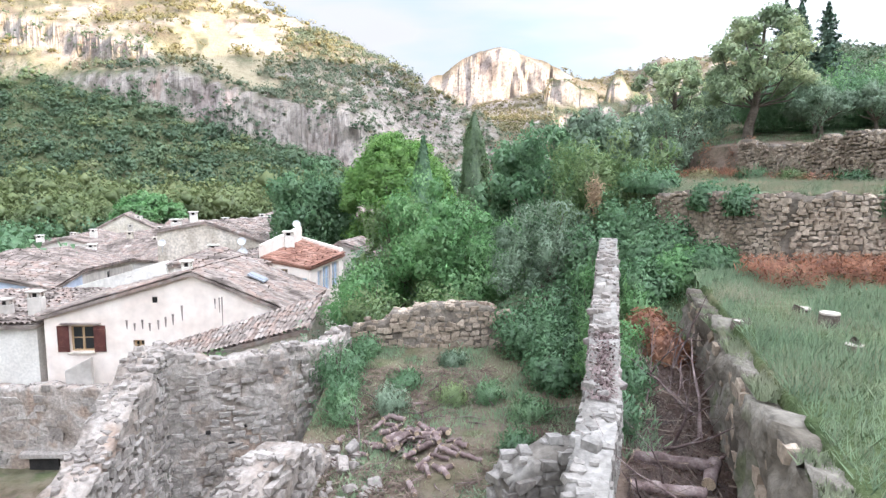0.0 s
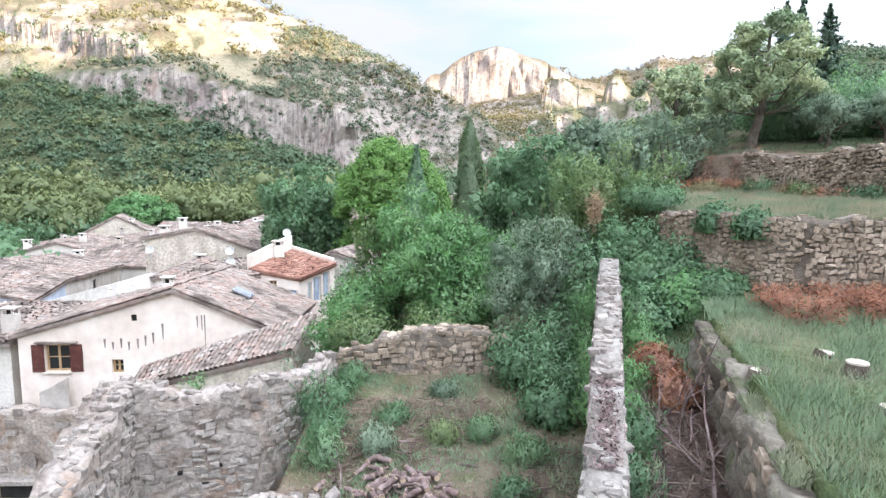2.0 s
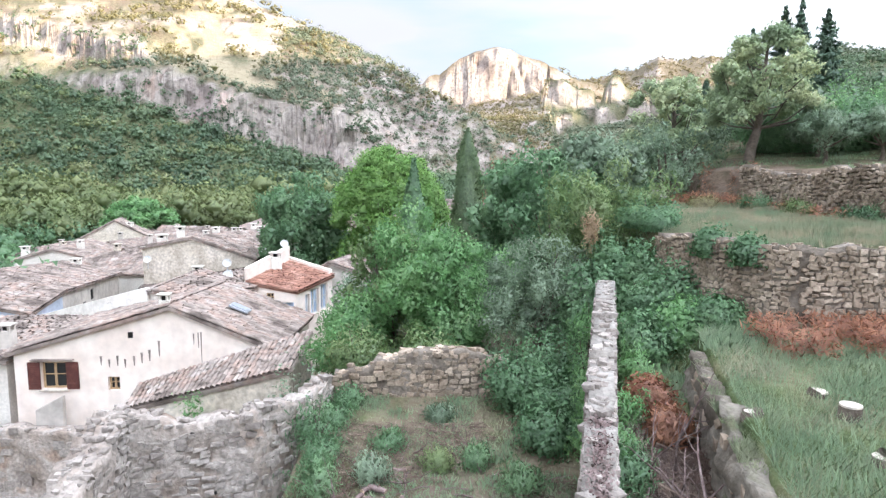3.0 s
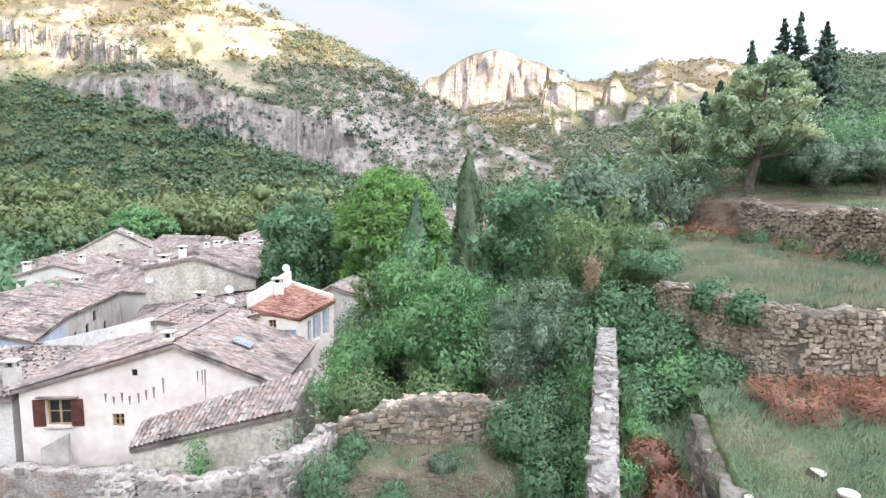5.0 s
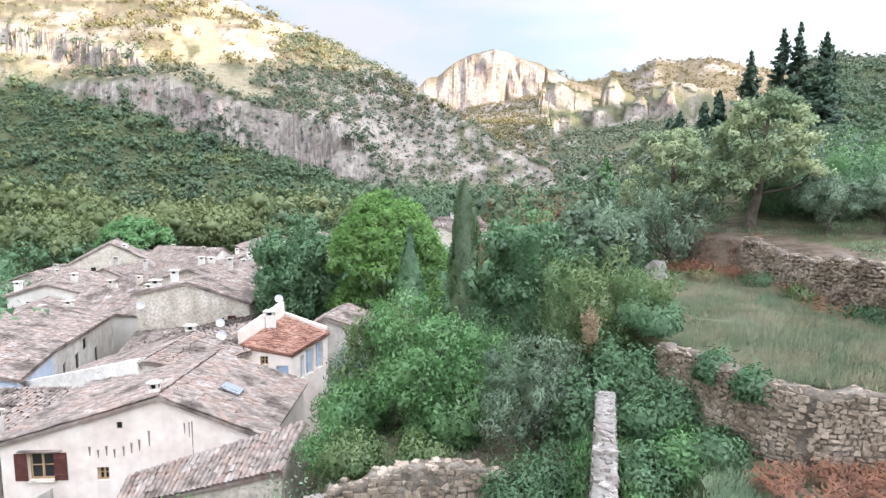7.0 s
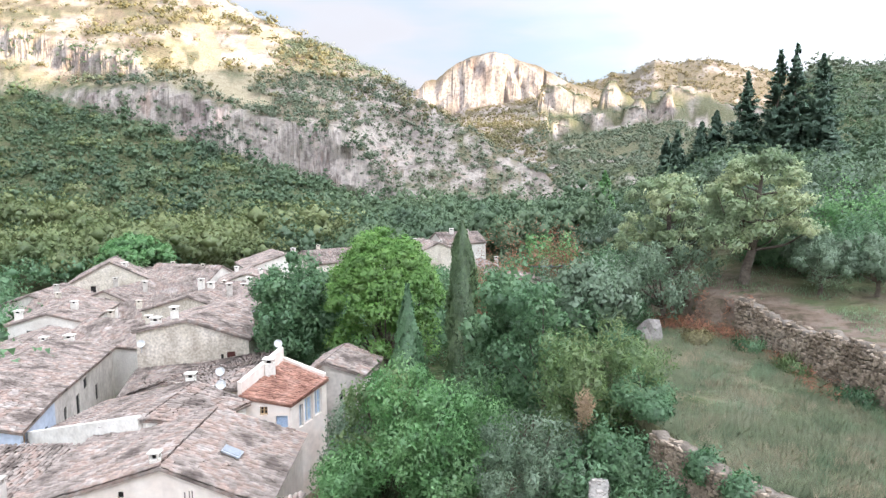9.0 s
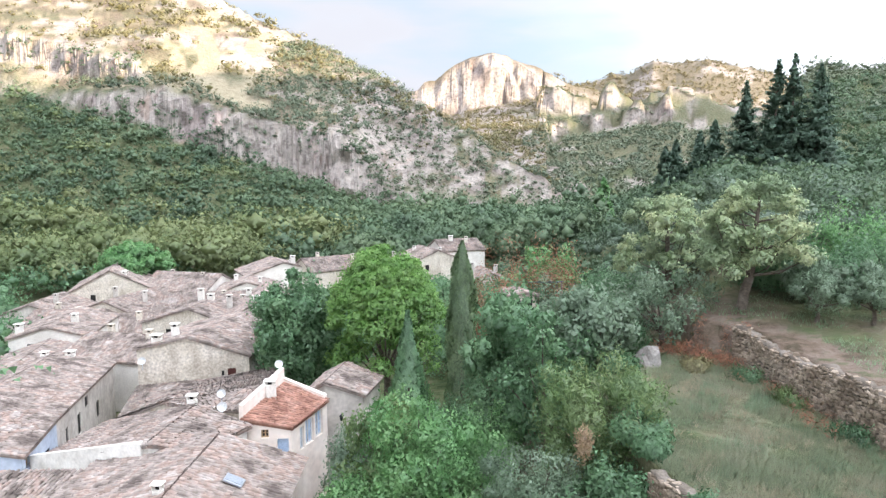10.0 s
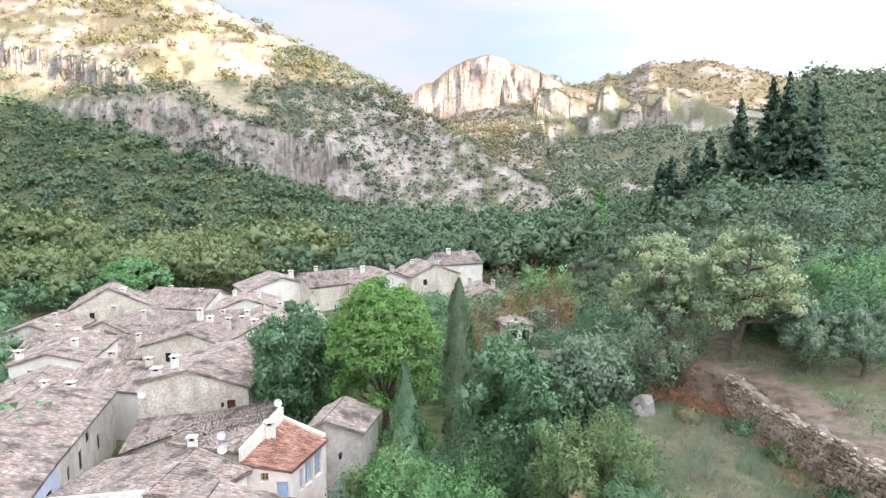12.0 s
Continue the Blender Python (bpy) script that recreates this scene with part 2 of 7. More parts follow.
LEAF_PALEPINE = leafmat("pale_pine_needles", [(0.19, 0.26, 0.14), (0.31, 0.385, 0.21), (0.47, 0.49, 0.265)], 0.35)
LEAF_YELLOW = leafmat("yellow_green_leaves", [(0.108, 0.182, 0.064), (0.17, 0.25, 0.096), (0.228, 0.288, 0.125)])
LEAF_DRY = leafmat("dry_red_brown_fronds", [(0.173, 0.076, 0.046), (0.288, 0.124, 0.071), (0.418, 0.214, 0.121)], 2.0)
LEAF_BROWN = leafmat("brown_dying_leaves", [(0.196, 0.11, 0.06), (0.299, 0.142, 0.08), (0.38, 0.189, 0.11)], 0.5)
LEAF_FOREST = leafmat("holm_oak_foliage", [(0.06, 0.104, 0.056), (0.094, 0.148, 0.076), (0.14, 0.192, 0.095)], 0.06, 0.25, 0.14)
LEAF_VALLEY = leafmat("valley_tree_foliage", [(0.098, 0.141, 0.052), (0.156, 0.194, 0.075), (0.218, 0.241, 0.103)], 0.05, 0.3, 0.13)
# lifted to a pale grey green, so the leaf colour carries distance haze
LEAF_HAZED = leafmat("grey_green_hazed_scrub", [(0.1, 0.132, 0.084), (0.15, 0.182, 0.115), (0.205, 0.23, 0.15)], 0.05, 0.25, 0.15)
LEAF_HEATH = leafmat("olive_brown_heath_foliage", [(0.13, 0.115, 0.055), (0.19, 0.165, 0.08), (0.25, 0.21, 0.11)], 0.03, 0.25, 0.25)
LEAF_TAN = leafmat("dead_tan_foliage", [(0.26, 0.17, 0.09), (0.36, 0.25, 0.14), (0.44, 0.32, 0.19)], 2.0)
# LEAF_OLIVE darkened: shade put into the colour to offset strong overhead light
LEAF_GROVE = leafmat("shaded_olive_foliage", [(0.085, 0.13, 0.085), (0.13, 0.18, 0.12), (0.18, 0.235, 0.16)], 0.3, 0.35, 0.2)
LEAF_LITTER = leafmat("dark_leaf_litter", [(0.055, 0.031, 0.024), (0.095, 0.053, 0.04), (0.135, 0.08, 0.06)], 2.0)
# scrub leaf recoloured olive yellow: low sunlight put into its colour
LEAF_SUN_TINTED = leafmat("sun_tinted_scrub_foliage", [(0.125, 0.122, 0.058), (0.195, 0.178, 0.08), (0.265, 0.232, 0.118)], 0.05, 0.3, 0.3)
GRASS = leafmat("green_grass_blades", [(0.106, 0.179, 0.086), (0.162, 0.235, 0.121), (0.241, 0.297, 0.167)], 0.9, 0.35)
GRASS_STRAW = leafmat("straw_stalks", [(0.2, 0.18, 0.1), (0.29, 0.25, 0.15), (0.38, 0.32, 0.21)], 0.8, 0.3)
GRASS_DRY = leafmat("dry_grass_blades", [(0.12, 0.162, 0.075), (0.185, 0.212, 0.112), (0.27, 0.265, 0.168)], 0.5, 0.35)


# ---- the ground ----
def table(x, xs, ys):
    return np.interp(x, xs, ys)


def left_mountain(x, y):
    ridge_y = table(x, [-420, -300, -165, -90, -51, -19, -2, 19, 41, 62], [640, 560, 411, 360, 327, 300, 278, 250, 230, 222])
    ridge_z = table(x, [-420, -300, -165, -90, -51, -19, -2, 19, 41, 62], [290, 232, 140, 101, 79, 60, 44, 30, 15, -4])
    xs = [-420, -240, -161, -131, -100, -77, -55, -33, -16, 6, 26, 50]
    cy = table(x, xs, [330, 285, 260, 245, 232, 226, 221, 219, 216, 212, 210, 212])
    zb = table(x, xs, [80, 56, 48, 40.5, 31, 25, 17.5, 9, 2.5, 1.5, -1, -5])
    zt = table(x, xs, [90, 66, 54.2, 50.5, 48, 41.5, 35, 29.5, 11.5, 9.5, 5, -4])
    foot = cy - 78
    z = np.full_like(x, -60.0)
    a = np.clip((y - foot) / (cy - foot), 0, 1)
    z = -4 + (zb + 4) * a ** 1.15
    c = np.clip((y - cy) / 3.5, 0, 1)
    z = z + (zt - zb) * c
    span = np.maximum(ridge_y - cy - 3.5, 4)
    r = np.clip((y - cy - 3.5) / span, 0, 1)
    z = z + (ridge_z - zt) * np.where(r > 0, r, 0)
    h2 = table(x, [-420, -190, -128, -112], [16, 12, 9, 0])      # a second, smaller cliff higher up
    z = z + h2 * (step01(cy + 17, cy + 20, y) - r)* (r > 0)
    z = z - 0.35 * np.clip(y - ridge_y, 0, 600)
    return np.where(y < foot, -60, z)


def peak_mountain(x, y):
    zt = table(x, [-120, -39.7, -18.7, -12.7, -0.7, 8.3, 20.3, 41, 62, 74, 83, 104, 125, 140, 200, 260], [60, 101, 106, 113, 116, 124, 133, 141, 145, 143, 138, 132, 123, 114, 100, 70])
    zb = table(x, [-120, -1, 20, 55, 96, 117, 135, 260], [50, 72, 78, 85, 94, 98, 102, 60])
    a = np.clip((y - 262) / (650 - 262), 0, 1)
    z = 2 + (zb - 2) * a ** 0.9
    c = np.clip((y - 650) / 14, 0, 1)
    z = z + np.maximum(zt - zb, 0) * c ** 0.7
    z = z - 0.3 * np.clip(y - 690, 0, 500)
    k = x * 552 / np.maximum(y, 1)
    z = z - 2.5 * np.clip(k - 97, 0, 100) * step01(640, 560, y)
    return np.where((y < 262) | (x < -150), -60, z - 0.4 * np.clip(x - 210, 0, 300))


def middle_ridge(x, y):
    k = x * 552 / np.maximum(y, 1)                      # the ridge fans out from the valley mouth
    z_b = table(k, [92, 97, 102, 117, 129, 144, 158, 176, 201, 216, 219, 226, 244, 265, 316, 420], [40, 38, 41, 49, 51.5, 51.2, 55.5, 57, 58, 60.5, 60, 53, 57.5, 60, 60, 52])
    z_l = table(k, [97, 101, 107, 117, 127, 131, 136, 138.5, 144, 155, 158, 164, 167, 176, 185, 197, 201, 208, 211, 216, 219, 226, 240, 244, 265, 316, 420], [38, 58, 63, 63, 60, 53.8, 54.6, 64, 67, 65, 57, 58.6, 70, 78, 76, 77, 82, 83.5, 72.5, 71, 64, 58.5, 69, 61.5, 62.8, 62, 53])
    z_m = table(k, [87, 90, 97, 109, 124, 136, 143, 157, 174, 188, 206, 230, 246, 270, 315, 420], [79, 73, 71.5, 71, 69, 70.5, 72, 73.5, 74, 79, 81, 81.7, 78, 71, 67, 60])
    z_t = table(k, [87, 90, 97, 109, 116, 124, 136, 139, 143, 145.5, 152, 157, 163, 174, 178, 187, 190, 203, 206, 214, 230, 243, 246, 270, 315, 420], [84, 91, 95, 96, 91, 87, 83, 74, 76, 89, 97, 98, 88, 83, 78, 84, 90, 88, 96, 97.5, 92, 90, 81, 77, 72, 61])
    q = np.stack([k / 6.0, 0 * k, 0 * k], 1)
    z_t = z_t + 1.2 * vnoise(q, 51)
    z_l = np.maximum(z_l + 1.2 * vnoise(q, 52), z_b)
    edge = 512 + 9 * vnoise(q * 0.5, 53)
    a = np.clip((y - 215) / (edge - 215), 0, 1)
    z = z_b * a + (z_l - z_b) * np.clip((y - edge) / 7, 0, 1) ** 0.8
    top = np.maximum(z_m, z_l)
    z = z + (top - z_l) * np.clip((y - edge - 9) / (543 - edge - 9), 0, 1)
    z = z + np.maximum(z_t - top, 0) * np.clip((y - 545) / 9, 0, 1) ** 0.8 - 0.25 * np.clip(y - 570, 0, 600)
    return np.where((k < 76) | (y < 215), -60, z - 2.2 * np.clip(92 - k, 0, 100))


def back_hill(x, y):
    k = x * 900 / np.maximum(y, 1)
    z_t = table(k, [-110, -38, 174, 190, 223, 255, 280, 312, 345, 389, 426, 468, 493, 560, 760], [122, 137, 141, 144, 152, 160, 161, 179, 176, 182, 176, 168, 160, 149, 143])
    a = np.clip((y - 600) / 300, 0, 1)
    return np.where(y < 600, -60, 20 + (z_t - 20) * a - 0.2 * np.clip(y - 905, 0, 900))


def right_hill(x, y):
    """Orchard terraces that climb gently away, and the wooded crest behind them."""
    k = x / np.maximum(y, 8)
    shelf = 8.3 + 0.085 * np.clip(y, 0, 92)
    crest = 0.285 * np.clip(y - 95, 0, 145) * step01(0.47, 0.62, k) - 0.35 * np.clip(y - 250, 0, 800)
    side = step01(0.12, 0.48, k)
    return shelf * side - 3.0 * (1 - side) + crest


def sun_side_ridge(x, y):
    s = 0.862 * x - 0.507 * y
    k = 0.507 * x + 0.862 * y
    h = 152 - 0.75 * np.abs(s - 330) + 8 * np.sin(k / 83.0)
    return np.where(k > 780, h - 0.5 * (k - 780), h)


def across(x, y):
    return x - 0.275 * (y - 9.0)


def wall2_y(x):
    """The foot line of the terrace wall: y as a function of x."""
    return table(x, [6.9, 7.3, 8.0, 9.0, 10.6, 14.0, 40.0], [24.0, 20.5, 17.4, 15.75, 15.4, 15.2, 14.0])


def wall3_x(y):
    return table(y, [5, 16, 22, 28, 29.5, 31, 45], [16.2, 15.6, 15.0, 14.7, 13.9, 13.0, 12.0])


def near_ground(x, y):
    """The village side, the walled court, the alley and the terraces."""
    u = across(x, y)
    village = -3.0 + 0.02 * (y - 30) - 0.06 * np.clip(-x - 20, 0, 60)
    yard = 1.9 + 0.1 * np.clip(y - 13.2, -3, 6.4)
    behind = 2.4 + 0.55 * np.clip(x - 2.5, 0, 4.2) - 0.10 * np.clip(y - 24, 0, 40)
    inner = np.where(y < 19.6, yard, yard + (behind - yard) * step01(19.6, 21.5, y))
    alley = np.minimum(3.6 + 0.115 * np.clip(y - 9, -3, 6) + 0.2 * np.clip(y - 15, 0, 8), 5.4)
    z = np.where(u < 2.45, inner, alley)
    z = np.where((u >= 2.45) & (y > 20.5), np.maximum(behind, 2.4 + 0.55 * 4.2 - 0.10 * np.clip(y - 24, 0, 40)), z)
    grass1 = 5.35 + 0.03 * (u - 4.7) + 0.02 * (y - 10)
    k = step01(4.55, 4.75, u)
    k = np.where(y > 15.6, step01(4.4 - (y - 15.6) * 0.3, 5.2, u), k)
    z = z + (grass1 - z) * k
    up2 = step01(0.0, 0.25, y - wall2_y(x)) * step01(6.9, 7.3, x)
    grass2 = 7.45 + 0.045 * np.clip(x - 8, 0, 10) + 0.01 * (y - 18)
    z = z + (grass2 - z) * up2
    up3 = step01(0.0, 0.3, x - wall3_x(y)) * np.where(y > 31, step01(40, 31, y) * 0.5 + 0.5, 1)
    grass3 = 9.4 + 0.08 * (x - 15) + 0.01 * (y - 25)
    z = z + (grass3 - z) * up3
    down = step01(-3.2, -4.4, x) * np.where(y < 21, 1, step01(-3.0, -6.5, x) / np.maximum(step01(-3.2, -4.4, x), 1e-6))
    z = z + (village - z) * np.clip(down, 0, 1)
    return z


def valley(x, y):
    return -4.0 + 0.045 * np.clip(x + 30, -60, 80) - 0.0 * y


def ground_z(x, y):
    x, y = np.asarray(x, float), np.asarray(y, float)
    base = near_ground(x, y)
    far = valley(x, y)
    z = base + (far - base) * step01(40, 62, np.hypot(x * 0.9, y))
    rh = right_hill(x, y)
    k = step01(30, 46, np.hypot(x, y)) * 1.0
    z = np.where(rh * k > 0, np.maximum(z, rh * k + z * (1 - k)), z)
    for f in (left_mountain, peak_mountain, middle_ridge, back_hill):
        z = np.maximum(z, f(x, y))
    s = sun_side_ridge(x, y)
    z = np.maximum(z, np.where(np.hypot(x, y) > 60, s, -60))
    return z


def mesh_np(name, verts, faces, smooth=False, normals=None):
    """A mesh from arrays; faces all with the same number of corners."""
    smooth = smooth or normals is not None
    me = bpy.data.meshes.new(name)
    verts = np.asarray(verts, np.float32)
    faces = np.asarray(faces, np.int32)
    n, k = faces.shape
    me.vertices.add(len(verts))
    me.vertices.foreach_set("co", verts.ravel())
    me.loops.add(n * k)
    me.loops.foreach_set("vertex_index", faces.ravel())
    me.polygons.add(n)
    me.polygons.foreach_set("loop_start", np.arange(n, dtype=np.int32) * k)
    me.polygons.foreach_set("loop_total", np.full(n, k, np.int32))
    me.polygons.foreach_set("use_smooth", np.full(n, smooth))
    me.update(calc_edges=True)
    if normals is not None:
        me.normals_split_custom_set_from_vertices(normals)
    return me


def lumps(P):
    dist = np.hypot(P[:, 0], P[:, 1])
    flat = P * [1, 1, 0]
    return step01(60, 200, dist) * (2.2 * fbm(flat / 38.0, 4, 31) + 0.5 * fbm(flat / 6.0, 3, 9)) * np.clip(dist / 260, 0.4, 0.9)


def build_ground():
    front = np.radians(np.linspace(-41, 41, 690))
    rest = np.radians(np.linspace(41, 319, 90))[1:-1]
    az = np.concatenate([front, rest])
    R = np.concatenate([np.linspace(0.02, 40, 520), np.geomspace(40.05, 1500, 2600)])
    m = 300
    rows = []
    for a in az:
        x, y = R * math.sin(a), R * math.cos(a)
        z = ground_z(x, y)
        w = np.hypot(np.diff(R), np.diff(z)) / (0.5 * (R[1:] + R[:-1]) + 6)
        s = np.concatenate([[0], np.cumsum(w)])
        r = np.interp(np.linspace(0, s[-1], m), s, R)
        x, y = r * math.sin(a), r * math.cos(a)
        rows.append(np.stack([x, y, ground_z(x, y)], 1))
    V = np.array(rows)
    nA = len(az)
    dz = np.gradient(V[:, :, 2], axis=1)
    dr = np.hypot(np.gradient(V[:, :, 0], axis=1), np.gradient(V[:, :, 1], axis=1)) + 1e-6
    steep = np.clip((dz / dr - 0.75) / 0.8, 0, 1)
    P = V.reshape(-1, 3).copy()
    dist = np.hypot(P[:, 0], P[:, 1])
    st = steep.ravel() * step01(120, 180, dist)
    far = step01(60, 200, dist)
    # crags: columns and ledges on the cliffs, gullies and lumps on the slopes
    n1 = fbm(P * [1 / 14, 1 / 14, 1 / 40], 4, 3)
    n2 = fbm(P / 4.5, 3, 9)
    col = fbm(np.stack([dist * 0 + np.arctan2(P[:, 0], P[:, 1]) * 75, P[:, 2] / 26, dist / 400], 1), 3, 21)
    away = np.stack([P[:, 0] / (dist + 1e-6), P[:, 1] / (dist + 1e-6)], 1)
    ledge = fbm(P * [1 / 16, 1 / 16, 1 / 5.0], 3, 77)
    block = np.floor(3 * fbm(P * [1 / 10, 1 / 10, 1 / 9], 2, 87)) / 3
    push = st * (2.6 * n1 + 2.0 * n2 + 0.9 * fbm(P / 1.9, 2, 19) + 0.5 * col + 1.8 * ledge + 2.2 * block) * np.clip(dist / 300, 0.7, 1.2)
    far2 = step01(380, 470, dist)
    facet = np.floor(3 * fbm(P * [1 / 48, 1 / 48, 1 / 55], 2, 88)) / 3
    cleft = -np.clip(0.12 - np.abs(fbm(P * [1 / 40, 1 / 40, 1 / 150], 2, 89)), 0, 0.12) / 0.12
    rough = 7 * facet - 7 * cleft + 2.5 * fbm(P * [1 / 22, 1 / 22, 1 / 30], 3, 90) + 1.2 * fbm(P / 6, 2, 91) + 1.5 * np.floor(3 * fbm(P * [1 / 30, 1 / 30, 1 / 9], 2, 92)) / 3
    push = push * (1 - far2) + st * rough * far2
    P[:, 0] += away[:, 0] * push
    P[:, 1] += away[:, 1] * push
    P[:, 2] += lumps(P) * (1 - 0.6 * st)
    P[:, 2] += (1 - far) * 0.06 * fbm(P / 1.3, 3, 41)
    idx = np.arange(nA * m).reshape(nA, m)
    a, b = idx, np.roll(idx, -1, axis=0)
    F = np.stack([a[:, :-1], b[:, :-1], b[:, 1:], a[:, 1:]], -1).reshape(-1, 4)
    me = mesh_np("ground", P, F, True)
    me.polygons.foreach_set("use_smooth", st[F].mean(1) < 0.3)      # the rock faces stay angular
    return me, P, steep.ravel(), nA, m


ground_me, GP, GSTEEP, _, _ = build_ground()


def lit_slope(x, y, z):
    """How much a place belongs to the dry upper slope of the western mountain."""
    cy = table(x, [-420, -161, -100, -55, -16, 50], [330, 262, 234, 223, 218, 214])
    return step01(0, 6, y - cy) * (x < 70) * (y < 640)


def cover():
    """Rock, scree and dry grass shares of the ground, by place."""
    x, y, z = GP.T
    dist = np.hypot(x, y)
    up = lit_slope(x, y, z) * (dist > 150)
    n = fbm(GP / 22.0, 4, 61)
    n2 = fbm(GP * [1 / 17, 1 / 70, 1 / 45], 3, 71)
    rock = np.clip(GSTEEP * 1.6, 0, 1) * step01(110, 160, dist)
    spur = up * step01(-62, -30, x)
    n3 = fbm(GP / 5.0, 3, 73)
    rock = np.maximum(rock, up * step01(0.30, 0.45, n + 0.25 * n3) * 0.7)
    rock = np.maximum(rock, spur * step01(-0.4, 0.0, n3 + 0.4 * n) * 0.8)
    scree = up * (1 - 0.8 * spur) * np.maximum(step01(0.05, 0.25, n2 + 0.1 * n3), 0.75 * step01(-0.25, 0.3, n3 + 0.5 * n))
    k = x / np.maximum(y, 1)
    for k0, y0, wk, wy in ((-0.357, 292, 0.02, 38), (-0.348, 252, 0.028, 14), (-0.30, 241, 0.05, 6), (-0.285, 304, 0.018, 13), (-0.27, 264, 0.028, 9), (-0.175, 240, 0.026, 9), (-0.405, 268, 0.016, 24)):
        fan = up * step01(0.35, 0.55, np.exp(-((k - k0) / wk) ** 2 - ((y - y0) / wy) ** 2) + 0.08 * n3)
        scree = np.maximum(scree, fan)
        rock = rock * (1 - fan)
    mid = (x > 20) * (y > 200)
    rock = np.maximum(rock, mid * step01(0.45, 0.7, n) * 0.8)
    dry = np.where(dist < 60, 0.0, 0.15)
    rock = np.maximum(rock, (dist > 520) * step01(0.1, 0.6, n) * 0.7)
    dry = np.where(dist > 330, np.where(x / np.maximum(y, 1) > 0.17, 0.4, 0.45), dry)
    dry = np.where(dist > 600, 0.75, dry)
    u = across(x, y)
    t2 = step01(0, 0.3, y - wall2_y(x)) * (x > 7) * (x < wall3_x(y))
    dry = np.where((dist < 60) & (t2 > 0), 0.35 + 0.35 * fbm(GP / 2.5, 3, 81), dry)
    dry = np.where((dist < 60) & (x > wall3_x(y)), np.where(x < wall3_x(y) + 2.2, 0.95, 0.4 + 0.5 * fbm(GP / 3, 3, 82)), dry)
    dry = np.where((dist < 40) & (u < 2.45), 0.7 + 0.4 * fbm(GP / 2, 3, 83), dry)
    dry = np.where((dist < 40) & (u > 2.45) & (u < 4.5) & (y < 13.5), 1.0, dry)
    dry = np.maximum(dry, up * (0.7 + 0.4 * fbm(GP / 12.0, 3, 84)))
    return np.clip(np.stack([rock, scree, dry, np.ones_like(x)], 1), 0, 1)


def ground_material():
    m = bpy.data.materials.new("hillside_ground")
    m.use_nodes = True
    t = m.node_tree
    N, L = t.nodes, t.links
    b = N["Principled BSDF"]
    b.inputs["Roughness"].default_value = 0.97
    b.inputs["Specular IOR Level"].default_value = 0.15
    geo = N.new("ShaderNodeNewGeometry")
    att = N.new("ShaderNodeAttribute")
    att.attribute_name = "cover"
    sep = N.new("ShaderNodeSeparateColor")
    L.new(att.outputs["Color"], sep.inputs[0])

    def noise_ramp(scale, cols, mapping=None, lo=0.35, hi=0.65):
        n = N.new("ShaderNodeTexNoise")
        n.inputs["Scale"].default_value = scale
        n.inputs["Detail"].default_value = 8
        n.inputs["Roughness"].default_value = 0.62
        v = geo.outputs["Position"]
        if mapping:
            mp = N.new("ShaderNodeMapping")
            mp.inputs["Scale"].default_value = mapping
            L.new(v, mp.inputs["Vector"])
            v = mp.outputs[0]
        L.new(v, n.inputs["Vector"])
        r = N.new("ShaderNodeValToRGB")
        el = r.color_ramp.elements
        while len(el) < len(cols):
            el.new(0.5)
        for k, c in enumerate(cols):
            el[k].position = lo + (hi - lo) * k / (len(cols) - 1)
            el[k].color = (*c, 1)
        L.new(n.outputs["Fac"], r.inputs["Fac"])
        return r.outputs["Color"]

    def mix(a, c, fac):
        x = N.new("ShaderNodeMixRGB")
        L.new(a, x.inputs["Color1"])
        L.new(c, x.inputs["Color2"])
        L.new(fac, x.inputs["Fac"])
        return x.outputs["Color"]

    green = noise_ramp(0.5, [(0.05, 0.075, 0.03), (0.09, 0.115, 0.05), (0.15, 0.14, 0.08)])
    dry = noise_ramp(0.9, [(0.085, 0.066, 0.046), (0.15, 0.108, 0.082), (0.19, 0.143, 0.117), (0.10, 0.10, 0.056)])
    rock = noise_ramp(0.09, [(0.26, 0.225, 0.2), (0.335, 0.295, 0.268), (0.385, 0.343, 0.315), (0.40, 0.31, 0.27)], (1, 1, 0.7), 0.3, 0.7)
    scree = noise_ramp(0.3, [(0.245, 0.205, 0.135), (0.32, 0.275, 0.19)])
    crack = noise_ramp(0.42, [(0.55, 0.53, 0.52), (0.97, 0.97, 0.97), (1.12, 1.1, 1.08)], (1, 1, 0.85), 0.36, 0.6)
    rock_x = N.new("ShaderNodeMixRGB")
    rock_x.blend_type = "MULTIPLY"
    rock_x.inputs["Fac"].default_value = 1.0
    L.new(rock, rock_x.inputs["Color1"])
    L.new(crack, rock_x.inputs["Color2"])
    rock = rock_x.outputs["Color"]
    # purple-grey shading of the crevices, put into the rock colour as tall streaks
    stain = noise_ramp(0.055, [(0.66, 0.62, 0.63), (0.95, 0.94, 0.94), (1.08, 1.07, 1.06)], (1, 1, 0.35), 0.38, 0.6)
    rock_y = N.new("ShaderNodeMixRGB")
    rock_y.blend_type = "MULTIPLY"
    rock_y.inputs["Fac"].default_value = 1.0
    L.new(rock, rock_y.inputs["Color1"])
    L.new(stain, rock_y.inputs["Color2"])
    rock = rock_y.outputs["Color"]
    c = mix(green, dry, sep.outputs["Blue"])
    c = mix(c, scree, sep.outputs["Green"])
    c = mix(c, rock, sep.outputs["Red"])
    L.new(c, b.inputs["Base Color"])
    n = N.new("ShaderNodeTexNoise")
    n.inputs["Scale"].default_value = 0.9
    n.inputs["Detail"].default_value = 9
    L.new(geo.outputs["Position"], n.inputs["Vector"])
    bp = N.new("ShaderNodeBump")
